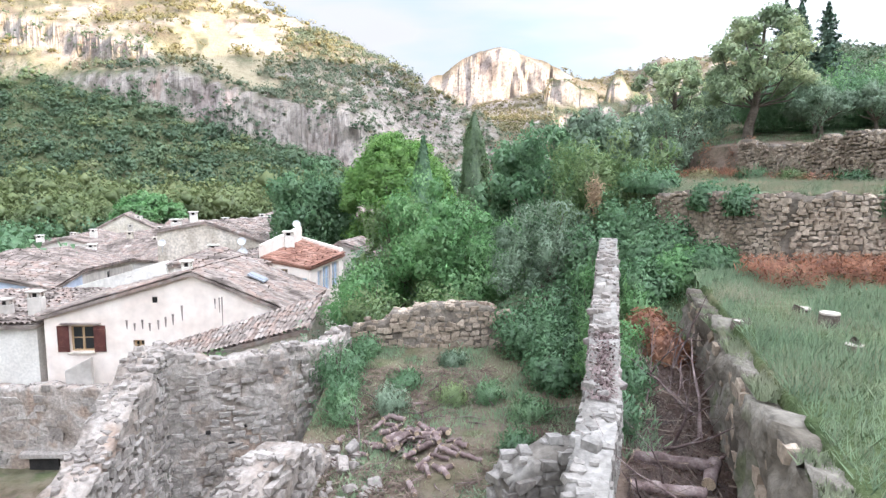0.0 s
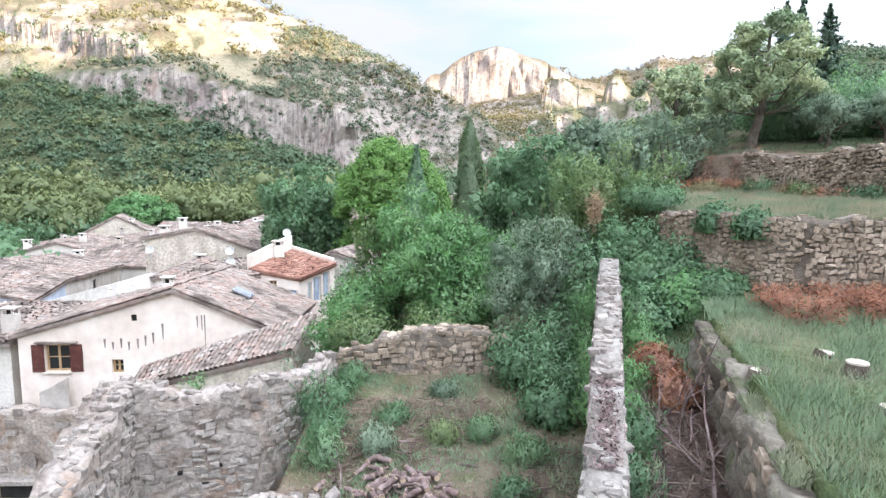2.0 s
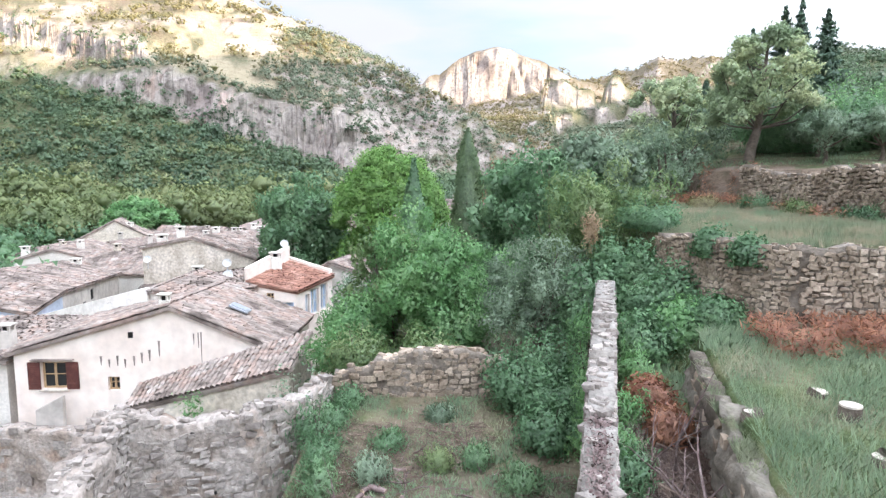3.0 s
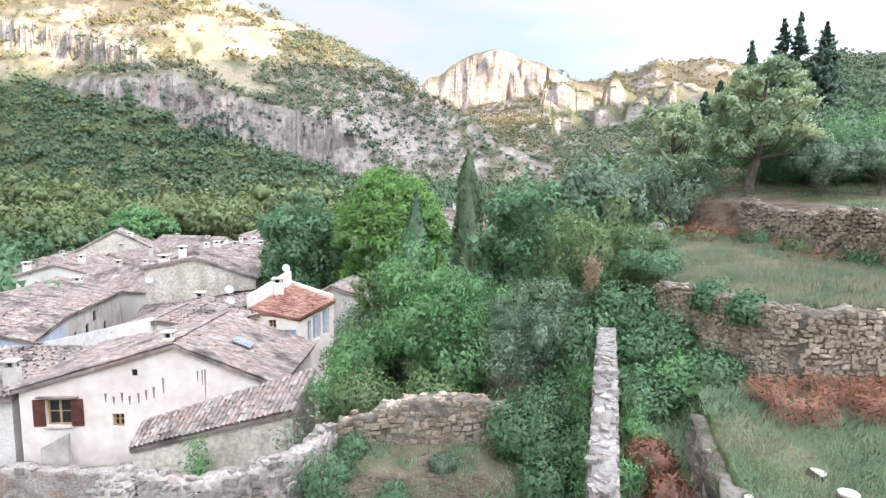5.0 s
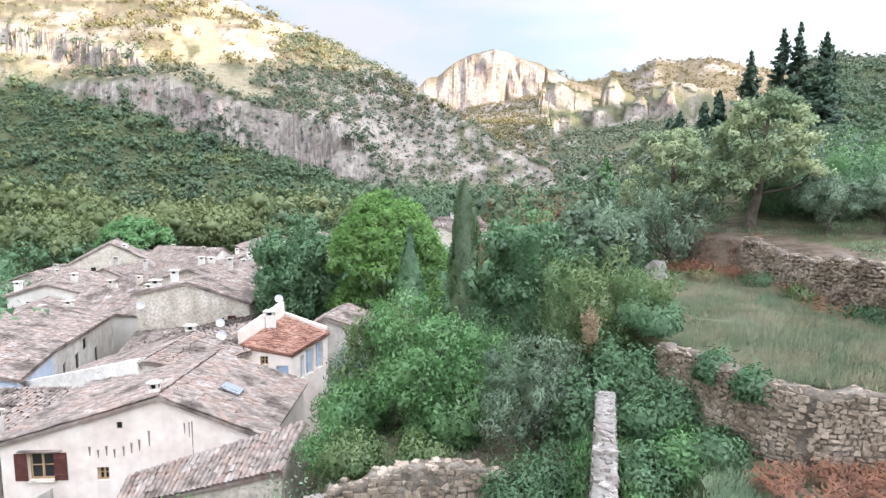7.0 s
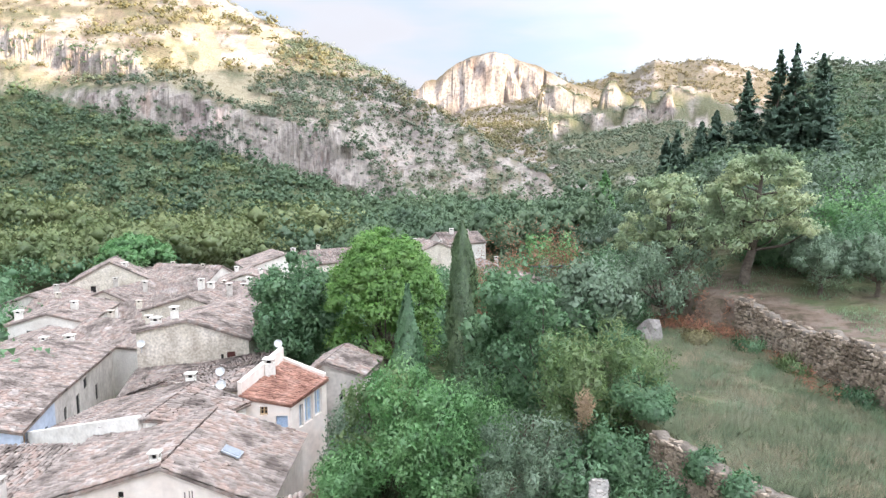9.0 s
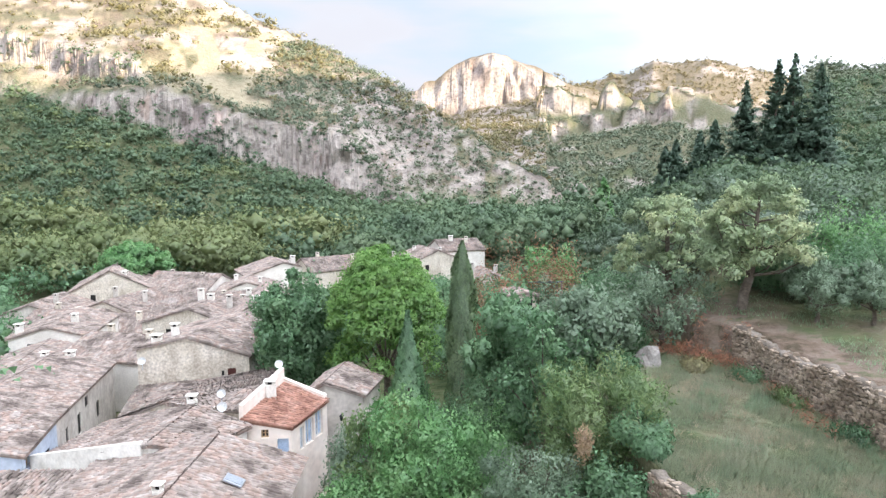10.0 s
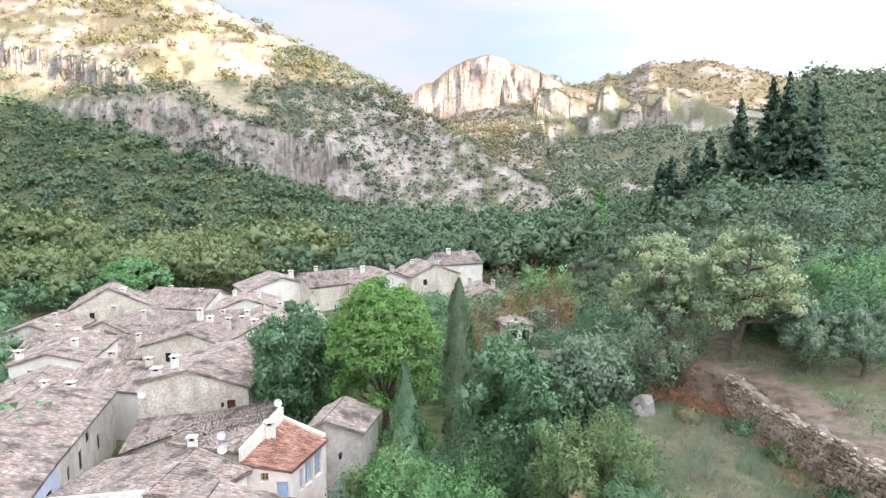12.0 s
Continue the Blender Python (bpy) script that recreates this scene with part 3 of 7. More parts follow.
    bp.inputs["Strength"].default_value = 0.9
    bp.inputs["Distance"].default_value = 0.8
    L.new(n.outputs["Fac"], bp.inputs["Height"])
    L.new(bp.outputs[0], b.inputs["Normal"])
    return m


ca = ground_me.color_attributes.new("cover", "FLOAT_COLOR", "POINT")
ca.data.foreach_set("color", cover().astype(np.float32).ravel())
ground_me.materials.append(ground_material())
ground = tagged(new("ground", ground_me), "terraced valley ground with limestone mountainsides and pale scree", "ground", kind="structure")


# ---- helpers for things ----
def thing(name, label, category, at=(0, 0, 0), group="", kind=""):
    ob = new(name)
    ob.location = at
    return tagged(ob, label, category, group, kind)


def attach(ob, parent):
    """Parents ob, keeping its world place; parents here carry no turn or scale of their own."""
    ob.parent = parent
    off = Vector((0, 0, 0))
    p = parent
    while p:
        off += p.location
        p = p.parent
    ob.location = Vector(ob.location) - off
    return ob


def part_me(name, me, mat, parent, label="", at=(0, 0, 0)):
    if mat and not me.materials:
        me.materials.append(mat)
    ob = new(name, me)
    ob.location = at
    if parent:
        attach(ob, parent)
    if label:
        ob["label"] = label
    return ob


def part(name, bm, mat, parent, label=""):
    me = bpy.data.meshes.new(name)
    bm.to_mesh(me)
    bm.free()
    return part_me(name, me, mat, parent, label)


def box_bm(c, size, rz=0.0, bevel=0.0, bm=None, rx=0.0, ry=0.0):
    bm = bm or bmesh.new()
    g = bmesh.ops.create_cube(bm, size=1.0)
    mtx = pose(*c, rx, ry, rz) @ Matrix.Diagonal((*size, 1))
    bmesh.ops.transform(bm, matrix=mtx, verts=g["verts"])
    if bevel:
        vs = set(g["verts"])
        bmesh.ops.bevel(bm, geom=[e for e in bm.edges if e.verts[0] in vs], offset=bevel, segments=1, affect="EDGES")
    return bm


def tube_arrays(pts, radii, sides=7):
    pts, n = np.asarray(pts, float), len(pts)
    V, F = [], []
    for i in range(n):
        d = pts[min(i + 1, n - 1)] - pts[max(i - 1, 0)]
        d = d / (np.linalg.norm(d) + 1e-9)
        ref = np.array([1.0, 0, 0]) if abs(d[2]) > 0.7 else np.array([0, 0, 1.0])
        a = np.cross(d, ref)
        a /= np.linalg.norm(a)
        b = np.cross(d, a)
        for k in range(sides):
            t = 2 * math.pi * k / sides
            V.append(pts[i] + radii[i] * (a * math.cos(t) + b * math.sin(t)))
    for i in range(n - 1):
        for k in range(sides):
            k2 = (k + 1) % sides
            F.append((i * sides + k, i * sides + k2, (i + 1) * sides + k2, (i + 1) * sides + k))
    return np.array(V), np.array(F)


def join_arrays(items):
    V, F, o = [], [], 0
    for v, f in items:
        V.append(v)
        F.append(f + o)
        o += len(v)
    return np.vstack(V), np.vstack(F)


def leaf_arrays(centers, normals, length, width, rng, droop=0.3, corners=4, flutter=0.3):
    """One pointed quad for each centre, turned about at random round its normal."""
    n = len(centers)
    r = rng.normal(size=(n, 3)) * 0.55
    nor = normals + r
    nor /= np.linalg.norm(nor, axis=1)[:, None] + 1e-9
    t = np.cross(nor, rng.normal(size=(n, 3)))
    t /= np.linalg.norm(t, axis=1)[:, None] + 1e-9
    t[:, 2] -= droop
    b = np.cross(nor, t)
    b /= np.linalg.norm(b, axis=1)[:, None] + 1e-9
    k = rng.uniform(0.6, 1.3, n)[:, None]
    L, W = length * k, width * k
    V = [centers - t * L * 0.5, centers + b * W * 0.5, centers + t * L * 0.5, centers - b * W * 0.5]
    if corners == 3:
        V = [centers - t * L * 0.55, centers + b * W * 0.6 + t * L * 0.4, centers - b * W * 0.6 + t * L * 0.4]
    V = np.stack(V, 1).reshape(-1, 3)
    F = np.arange(corners * n).reshape(n, corners)
    g = np.cross(b, t)
    turn = (g * normals).sum(1) < 0
    F[turn] = F[turn][:, ::-1]
    g = np.where(turn[:, None], -g, g)
    vn = 0.9 * normals + flutter * g / (np.linalg.norm(g, axis=1)[:, None] + 1e-9) + np.array([0, 0, 0.32])
    vn /= np.linalg.norm(vn, axis=1)[:, None] + 1e-9
    return V, F, False, np.repeat(vn, corners, axis=0)


def crown_points(clumps, per, rng, shell=0.75):
    """Points on lumpy clumps: rows (x, y, z, rx, ry, rz)."""
    C, Nn = [], []
    for cx, cy, cz, rx, ry, rz in clumps:
        d = rng.normal(size=(per, 3))
        d /= np.linalg.norm(d, axis=1)[:, None]
        r = rng.uniform(shell, 1.05, per)[:, None] * (1 + 0.18 * np.sin(5 * d[:, :1] + 4 * d[:, 1:2]))
        r = r * np.where(rng.uniform(0, 1, per) < 0.25, rng.uniform(1.0, 1.6, per), 1.0)[:, None]
        C.append(np.array([cx, cy, cz]) + d * r * np.array([rx, ry, rz]))
        Nn.append(d)
    return np.vstack(C), np.vstack(Nn)


def gz(x, y):
    return float(ground_z(np.array([float(x)]), np.array([float(y)]))[0])


def broad_tree(name, label, x, y, top, radius, leaf, seed, base=None, length=0.22, width=0.10, clumps=38, per=150, low=0.25, squash=1.0, trunk_r=0.16, lean=(0, 0), category="tree", group=""):
    """A trunk that forks into limbs, and a crown of leaves on clumps about the limbs' ends."""
    rng = np.random.default_rng(seed)
    z0 = gz(x, y) if base is None else base
    h = top - z0
    root = thing(name, label, category, (x, y, z0), group)
    cz = z0 + h * (low + 1) / 2
    hz = h * (1 - low) / 2 * squash
    ends = []
    for k in range(clumps):
        d = rng.normal(size=3)
        d /= np.linalg.norm(d)
        r = rng.uniform(0.25, 1.0) ** 0.6
        wob = 1 + 0.22 * math.sin(3 * math.atan2(d[1], d[0]) + seed) + rng.uniform(-0.1, 0.1)
        ends.append(np.array([x + lean[0] + d[0] * radius * r * wob, y + lean[1] + d[1] * radius * r * wob, cz + d[2] * hz * r]))
    rc = radius * 0.25
    cl = []
    for e in ends:
        q = rc * rng.uniform(0.55, 1.35)
        cl.append((*e, q * rng.uniform(0.7, 1.1), q * rng.uniform(0.7, 1.1), q * rng.uniform(0.7, 1.3)))
    C, Nn = crown_points(cl, per, rng, 0.6)
    leaves_ = leaf_arrays(C, Nn, length * (1.1 if y > 30 else 1), width * (1.5 if y > 30 else 1), rng, 0.3, 3 if y > 30 else 4)
    part_me("crown", mesh_np("crown", *leaves_), leaf, root)
    fork = np.array([x + lean[0] * 0.4, y + lean[1] * 0.4, z0 + h * max(0.18, low * 0.9)])
    pts = [np.array([x, y, z0 - 0.15]), np.array([x + lean[0] * 0.15 + 0.06, y, z0 + (fork[2] - z0) * 0.5]), fork]
    part_me("trunk", mesh_np("trunk", *tube_arrays(pts, [trunk_r * 1.35, trunk_r, trunk_r * 0.85]), True), BARK, root)
    for k in range(0, min(clumps, 14)):
        e = ends[k]
        midp = fork + (e - fork) * 0.5 + rng.normal(size=3) * 0.12 * radius * 0.4
        part_me("limb", mesh_np("limb", *tube_arrays([fork, midp, e], [trunk_r * 0.55, trunk_r * 0.3, trunk_r * 0.08], 5), True), BARK, root)
    return root


def cypress(name, label, x, y, top, radius, leaf, seed, base=None, leaves=9000, length=0.22, taper=1.25, category="cypress tree", group=""):
    rng = np.random.default_rng(seed)
    z0 = gz(x, y) if base is None else base
    h = top - z0
    root = thing(name, label, category, (x, y, z0), group)
    t = rng.uniform(0.02, 1, leaves) ** 0.85
    prof = np.where(t < 0.12, 0.55 + t * 3.6, np.clip(1.0 - (np.maximum(t - 0.12, 0) / 0.88) ** taper, 0.03, 1))
    a = rng.uniform(0, 2 * math.pi, leaves)
    lump = 1 + 0.16 * np.sin(a * 3 + t * 17 + seed) + 0.1 * np.sin(a * 5 - t * 31)
    r = radius * prof * lump * rng.uniform(0.72, 1.05, leaves)
    C = np.stack([x + r * np.cos(a), y + r * np.sin(a), z0 + 0.25 + t * (h - 0.3)], 1)
    Nn = np.stack([np.cos(a), np.sin(a), 0.25 + 0 * a], 1)
    leaves_ = leaf_arrays(C, Nn, length * 1.15, length * 0.6, rng, -0.9, 3)
    part_me("crown", mesh_np("crown", *leaves_), leaf, root)
    part_me("trunk", mesh_np("trunk", *tube_arrays([(x, y, z0 - 0.1), (x, y, z0 + h * 0.5), (x, y, z0 + h * 0.93)], [0.16, 0.1, 0.02]), True), BARK, root)
    return root


def conifer(name, label, x, y, top, radius, leaf, seed, base=None, tiers=26, category="conifer", group=""):
    """A tall dark conifer: whorls of boughs that shorten to a spire, with gaps between them."""
    rng = np.random.default_rng(seed)
    z0 = gz(x, y) if base is None else base
    h = top - z0
    root = thing(name, label, category, (x, y, z0), group)
    C, Nn, boughs = [], [], []
    for i in range(tiers):
        t = i / (tiers - 1)
        zz = z0 + h * (0.06 + 0.92 * t)
        rr = radius * (1 - t) ** 0.8 + 0.12
        nb = max(4, int(9 * (1 - t) + 4))
        for j in range(nb):
            a = rng.uniform(0, 2 * math.pi)
            Lb = rr * rng.uniform(0.6, 1.12)
            m = int(15 + 66 * Lb / max(radius, 0.1))
            q = rng.uniform(0.1, 1, m)
            tilt = 0.12 - 0.30 * (1 - t)
            px = x + np.cos(a) * Lb * q + rng.normal(size=m) * 0.10 * Lb
            py = y + np.sin(a) * Lb * q + rng.normal(size=m) * 0.10 * Lb
            pz = zz + tilt * Lb * q + 0.28 * Lb * q * q + rng.normal(size=m) * 0.10
            C.append(np.stack([px, py, pz], 1))
            Nn.append(np.tile([0.6 * np.cos(a), 0.6 * np.sin(a), 0.8], (m, 1)))
    C, Nn = np.vstack(C), np.vstack(Nn)
    leaves_ = leaf_arrays(C, Nn, 0.55, 0.24, rng, 0.15, 3)
    part_me("crown", mesh_np("crown", *leaves_), leaf, root)
    part_me("trunk", mesh_np("trunk", *tube_arrays([(x, y, z0 - 0.2), (x, y, z0 + h * 0.5), (x, y, z0 + h * 0.98)], [0.3, 0.18, 0.02]), True), BARK, root)
    return root


def umbrella_pine(name, label, x, y, top, radius, low, leaf, seed, base=None, length=0.3, clumps=60, per=170, trunk_r=0.28, squash=0.5, lean=0.0, gaps=0.0, category="pine tree"):
    """A pine with a bare trunk, spreading limbs and a broad domed crown of needle tufts."""
    rng = np.random.default_rng(seed)
    z0 = gz(x, y) if base is None else base
    root = thing(name, label, category, (x, y, z0))
    cl, ends = [], []
    hz = top - low
    for k in range(clumps):
        a = rng.uniform(0, 2 * math.pi)
        q = math.sqrt(rng.uniform(0.02, 1))
        dome = math.sqrt(max(0.0, 1 - (q * 0.93) ** 2))
        zz = low + hz * dome * (rng.uniform(0.8, 0.97) if k % 4 else rng.uniform(0.05, 0.8))
        if gaps and rng.uniform() < gaps:
            zz = low + hz * dome * rng.uniform(0.1, 0.5)
        rc = radius * (rng.uniform(0.11, 0.19) if gaps else rng.uniform(0.10, 0.18))
        e = (x + lean + math.cos(a) * q * radius * 0.88, y + math.sin(a) * q * radius * 0.88, zz)
        ends.append(np.array(e))
        cl.append((*e, rc, rc, rc * squash * 1.3))
    C, Nn = crown_points(cl, per, rng, 0.5)
    leaves_ = leaf_arrays(C, Nn + [0, 0, 0.5], length * 1.1, length * 0.55, rng, -0.2, 3)
    part_me("crown", mesh_np("crown", *leaves_), leaf, root)
    fork = np.array([x + lean * 0.5, y, z0 + (low - z0) * 0.8 + 0.1])
    stem = [(x, y, z0 - 0.2), (x + 0.1, y, z0 + (low - z0) * 0.4), fork]
    girth = [trunk_r * 1.2, trunk_r, trunk_r * 0.85]
    if gaps:
        stem.append(np.array([x + lean * 0.9, y, low + hz * 0.85]))
        girth.append(trunk_r * 0.2)
    part_me("trunk", mesh_np("trunk", *tube_arrays(stem, girth, 9), True), BARK, root)
    foot = fork
    for k in range(26 if gaps else 18):
        e = ends[k]
        if gaps:
            q = min(max((e[2] - 0.7 - fork[2]) / (low + hz * 0.85 - fork[2]), 0.0), 0.9)
            fork = foot + (stem[3] - foot) * q
        midp = fork + (e - fork) * 0.55 + np.array([0, 0, -0.25 * (e[2] - fork[2])])
        part_me("limb", mesh_np("limb", *tube_arrays([fork, midp, e], [trunk_r * (0.26 if gaps else 0.5), trunk_r * (0.16 if gaps else 0.28), trunk_r * 0.05], 5), True), BARK, root)
    return root


def woods(name, label, category, XY, Z, radius, leaf, seed, per=46, size=0.42, tall=1.0):
    """Many far crowns as one cover: leaf tufts over lumpy crowns."""
    rng = np.random.default_rng(seed)
    n = len(XY)
    lob = 4
    R = radius * rng.uniform(0.5, 1.5, n)
    cen, rad, mid = [], [], []
    for k in range(lob):
        off = rng.normal(size=(n, 3)) * np.array([0.5, 0.5, 0.28])
        m0 = np.stack([XY[:, 0], XY[:, 1], Z + R * 0.7 * tall], 1)
        cen.append(m0 + off * R[:, None])
        mid.append(m0)
        rad.append(R * rng.uniform(0.4, 0.72, n))
    cen, rad, mid = np.vstack(cen), np.concatenate(rad), np.vstack(mid)
    m = max(4, per // lob)
    d = rng.normal(size=(len(cen), m, 3))
    d[:, :, 2] = np.abs(d[:, :, 2]) - 0.3
    d /= np.linalg.norm(d, axis=2)[:, :, None]
    C = cen[:, None, :] + d * (rad[:, None, None] * np.array([1, 1, 0.85 * tall]) * rng.uniform(0.85, 1.08, (len(cen), m, 1)))
    away = C - mid[:, None, :]
    away /= np.linalg.norm(away, axis=2)[:, :, None] + 1e-9
    C, Nn = C.reshape(-1, 3), (0.6 * d + 0.4 * away).reshape(-1, 3)
    Nn /= np.linalg.norm(Nn, axis=1)[:, None] + 1e-9
    sc = np.repeat(rad, m)
    v, f, _, vn = leaf_arrays(C, Nn, size, size * 0.8, rng, 0.0, 3, 0.12)
    cc = np.repeat(C, 3, axis=0)
    v = cc + (v - cc) * np.repeat(sc, 3)[:, None] * 1.6
    ob = tagged(new(name, mesh_np(name, v, f, False, vn)), label, category, kind="stuff")
    ob.data.materials.append(leaf)
    # the close leafage inside each lobe of a crown
    k = np.array([[0, 0, 1], [0.9, 0, 0.3], [0.28, 0.85, 0.3], [-0.72, 0.53, 0.3], [-0.72, -0.53, 0.3], [0.28, -0.85, 0.3], [0, 0, -0.7]])
    fk = np.array([[0, 1, 2], [0, 2, 3], [0, 3, 4], [0, 4, 5], [0, 5, 1], [6, 2, 1], [6, 3, 2], [6, 4, 3], [6, 5, 4], [6, 1, 5]])
    hc, hr = (cen, rad) if radius > 2.75 else (mid[:n], R * 0.85)
    wob = rng.uniform(0.7, 1.2, (len(hc), 7, 1))
    hv = (hc[:, None, :] + k[None] * wob * hr[:, None, None] * 0.52 * np.array([1, 1, 0.85 * tall])).reshape(-1, 3)
    hf = (fk[None] + (np.arange(len(hc)) * 7)[:, None, None]).reshape(-1, 3)
    heart = new("crown_hearts", mesh_np("crown_hearts", hv, hf, True))
    heart.data.materials.append(leaf)
    heart.parent = ob
    heart["kind"] = "stuff"
    return ob


def scatter(n, seed, xr, yr, keep):
    rng = np.random.default_rng(seed)
    x, y = rng.uniform(*xr, n), rng.uniform(*yr, n)
    k = (np.abs(x / y) < 0.86) & keep(x, y, rng)
    return np.stack([x[k], y[k]], 1)


def terrain_at(XY):
    P = np.stack([XY[:, 0], XY[:, 1], ground_z(XY[:, 0], XY[:, 1])], 1)
    return P[:, 2] + lumps(P)


# ---- woods and scrub on the slopes ----
def cliff_y(x):
    return table(x, [-420, -240, -161, -131, -100, -77, -55, -33, -16, 6, 26, 50], [330, 285, 260, 245, 232, 226, 221, 219, 216, 212, 210, 212])


def grown(x, y, f, seed, lo):
    return fbm(np.stack([x / f, y / f, 0 * x], 1), 3, seed) > lo


XY = scatter(5200, 1, (-260, 45), (120, 330), lambda x, y, r: (y < cliff_y(x) - 1) & (y > cliff_y(x) - 78))
woods("oak_wood", "dense dark green oak wood on the lower slope", "wood", XY, terrain_at(XY) - 0.6, 2.9, LEAF_FOREST, 2, per=84, size=0.19)
XY = scatter(520, 15, (-260, 45), (120, 330), lambda x, y, r: (y < cliff_y(x) - 6) & (y > cliff_y(x) - 95))
woods("oak_wood", "lighter green tall crowns rising out of the wood", "wood", XY, terrain_at(XY) + 0.5, 2.8, LEAF_VALLEY, 16, per=90, size=0.19)
def open_scree(x, y):
    k = x / y
    return ((np.abs(k + 0.356) < 0.022) & (y > 246) & (y < 322)) | ((np.abs(k + 0.30) < 0.045) & (np.abs(y - 241) < 5)) | ((np.abs(k + 0.285) < 0.015) & (np.abs(y - 304) < 11))


XY = scatter(5400, 3, (-380, 60), (215, 560), lambda x, y, r: (lit_slope(x, y, x * 0) > 0.5) & grown(x, y, 17, 7, 0.0) & (y < 520) & ~open_scree(x, y) & ((x < -66) | (y > 262)))
woods("slope_scrub", "olive green scrub in clumps on the rocky slope", "scrub", XY, terrain_at(XY) - 0.7, 2.6, LEAF_SUN_TINTED, 4, per=48, size=0.26)
XY = scatter(1700, 13, (-380, 60), (215, 560), lambda x, y, r: (lit_slope(x, y, x * 0) > 0.5) & (y < 520) & ~open_scree(x, y))
woods("slope_scrub", "low grey green bushes scattered over pale scree", "scrub", XY, terrain_at(XY) - 0.4, 1.3, LEAF_SUN_TINTED, 14, per=40, size=0.28)
XY = scatter(2500, 17, (-75, 60), (214, 340), lambda x, y, r: (y > cliff_y(x) + 1) & ~open_scree(x, y))
woods("slope_scrub", "round dark bushes dotted over the grey rocky spur", "scrub", XY, terrain_at(XY) - 0.4, 1.6, LEAF_HAZED, 18, per=48, size=0.26)
XY = scatter(1500, 19, (-230, -18), (216, 300), lambda x, y, r: (y > cliff_y(x) + 3) & (y < cliff_y(x) + 20 + 6 * np.sin(x / 11)) & grown(x, y, 15, 67, -0.3) & ~open_scree(x, y))
woods("slope_scrub", "dark green belt of scrub on the ledge above the cliff", "scrub", XY, terrain_at(XY) - 0.5, 2.0, LEAF_HAZED, 24, per=48, size=0.26)
kg = (GSTEEP > 0.25) & (GP[:, 0] < 55) & (GP[:, 1] < 330) & (np.hypot(GP[:, 0], GP[:, 1]) > 150) & (np.abs(GP[:, 0]) < 0.86 * GP[:, 1])
kg &= fbm(GP / 9.0, 3, 55) > 0.05
pick = np.random.default_rng(19).permutation(np.nonzero(kg)[0])[:520]
jit = np.random.default_rng(23).normal(size=(len(pick), 3)) * [2.0, 0.3, 1.4]
woods("cliff_scrub", "small bushes clinging to the grey cliff", "scrub", GP[pick, :2] + jit[:, :2] - [0, 0.3], GP[pick, 2] + jit[:, 2] - 0.6, 1.15, LEAF_FOREST, 20, per=28, size=0.42)
kg = (GSTEEP > 0.2) & (GP[:, 0] > 60) & (GP[:, 1] > 400) & (GP[:, 1] < 600) & (fbm(GP / 16.0, 3, 56) > 0.1)
pick = np.random.default_rng(21).permutation(np.nonzero(kg)[0])[:240]
woods("cliff_scrub", "bushes on the ledges of the far cliffs", "scrub", GP[pick, :2] - [0, 1.0], GP[pick, 2] - 0.8, 1.6, LEAF_HAZED, 22, per=28, size=0.36)
XY = scatter(5400, 5, (20, 420), (150, 545), lambda x, y, r: (x / y > 0.17 + 0.03 * np.sin(y / 37)) & (y > 190) & (y < 480) & grown(x, y, 40, 9, -0.9))
woods("hill_scrub", "dark green scrub covering the far hillside", "scrub", XY, terrain_at(XY) - 0.9, 2.7, LEAF_HAZED, 6, per=24, size=0.36)
XY = scatter(3600, 7, (-40, 170), (270, 650), lambda x, y, r: (x / y < 0.178) & (x / y > -0.03) & (y < 640))
woods("hill_scrub", "olive brown scrub on the sunlit saddle", "scrub", XY, terrain_at(XY) - 1.2, 2.2, LEAF_HEATH, 8, per=36, size=0.28)
XY = scatter(3600, 37, (90, 560), (560, 930), lambda x, y, r: (x / y > 0.19) & (x / y < 0.62))
woods("hill_scrub", "sparse olive scrub on the farthest hill", "scrub", XY, terrain_at(XY) - 1.6, 2.8, LEAF_HEATH, 38, per=30, size=0.32)
XY = scatter(720, 9, (-130, 40), (112, 190), lambda x, y, r: (y < cliff_y(x) - 68 + 7 * np.sin(x / 9)) & (x < -18 + 8 * np.sin(y / 7)))
woods("valley_wood", "yellow green trees along the valley floor", "wood", XY, terrain_at(XY) + 1.8, 4.4, LEAF_VALLEY, 10, per=300, size=0.115, tall=1.15)
XY = scatter(760, 29, (-30, 60), (116, 190), lambda x, y, r: (x > -24 + 8 * np.sin(y / 7)) & (x < 8 + 0.2 * y))
woods("valley_wood", "tall green trees behind the village roofs", "wood", XY, terrain_at(XY) + 1.6, 3.6, LEAF_FOREST, 30, per=220, size=0.125, tall=1.25)
XY = scatter(1500, 51, (30, 260), (150, 340), lambda x, y, r: (x / y > 0.14) & grown(x, y, 14, 57, -0.6))
woods("hill_scrub", "olive brown scrub on the upper hillside", "scrub", XY, terrain_at(XY) - 0.3, 2.0, LEAF_HAZED, 52, per=70, size=0.2)
XY = scatter(4200, 53, (70, 330), (470, 600), lambda x, y, r: ((y < 488) | (y > 521)) & (np.abs(y - 547) > 9) & (x / y > 0.17) & (x / y < 0.6) & grown(x, y, 18, 58, -0.1))
woods("hill_scrub", "low dark scrub between the far rock towers", "scrub", XY, terrain_at(XY) - 0.9, 1.6, LEAF_HAZED, 54, per=22, size=0.36)
XY = scatter(330, 11, (6, 130), (66, 160), lambda x, y, r: (x / y > 0.10) & (x > 7) & grown(x, y, 14, 27, -0.5))
woods("hill_scrub", "grey green bushes and young trees on the slope", "scrub", XY, terrain_at(XY) - 0.2, 1.8, LEAF_GROVE, 12, per=120, size=0.16)
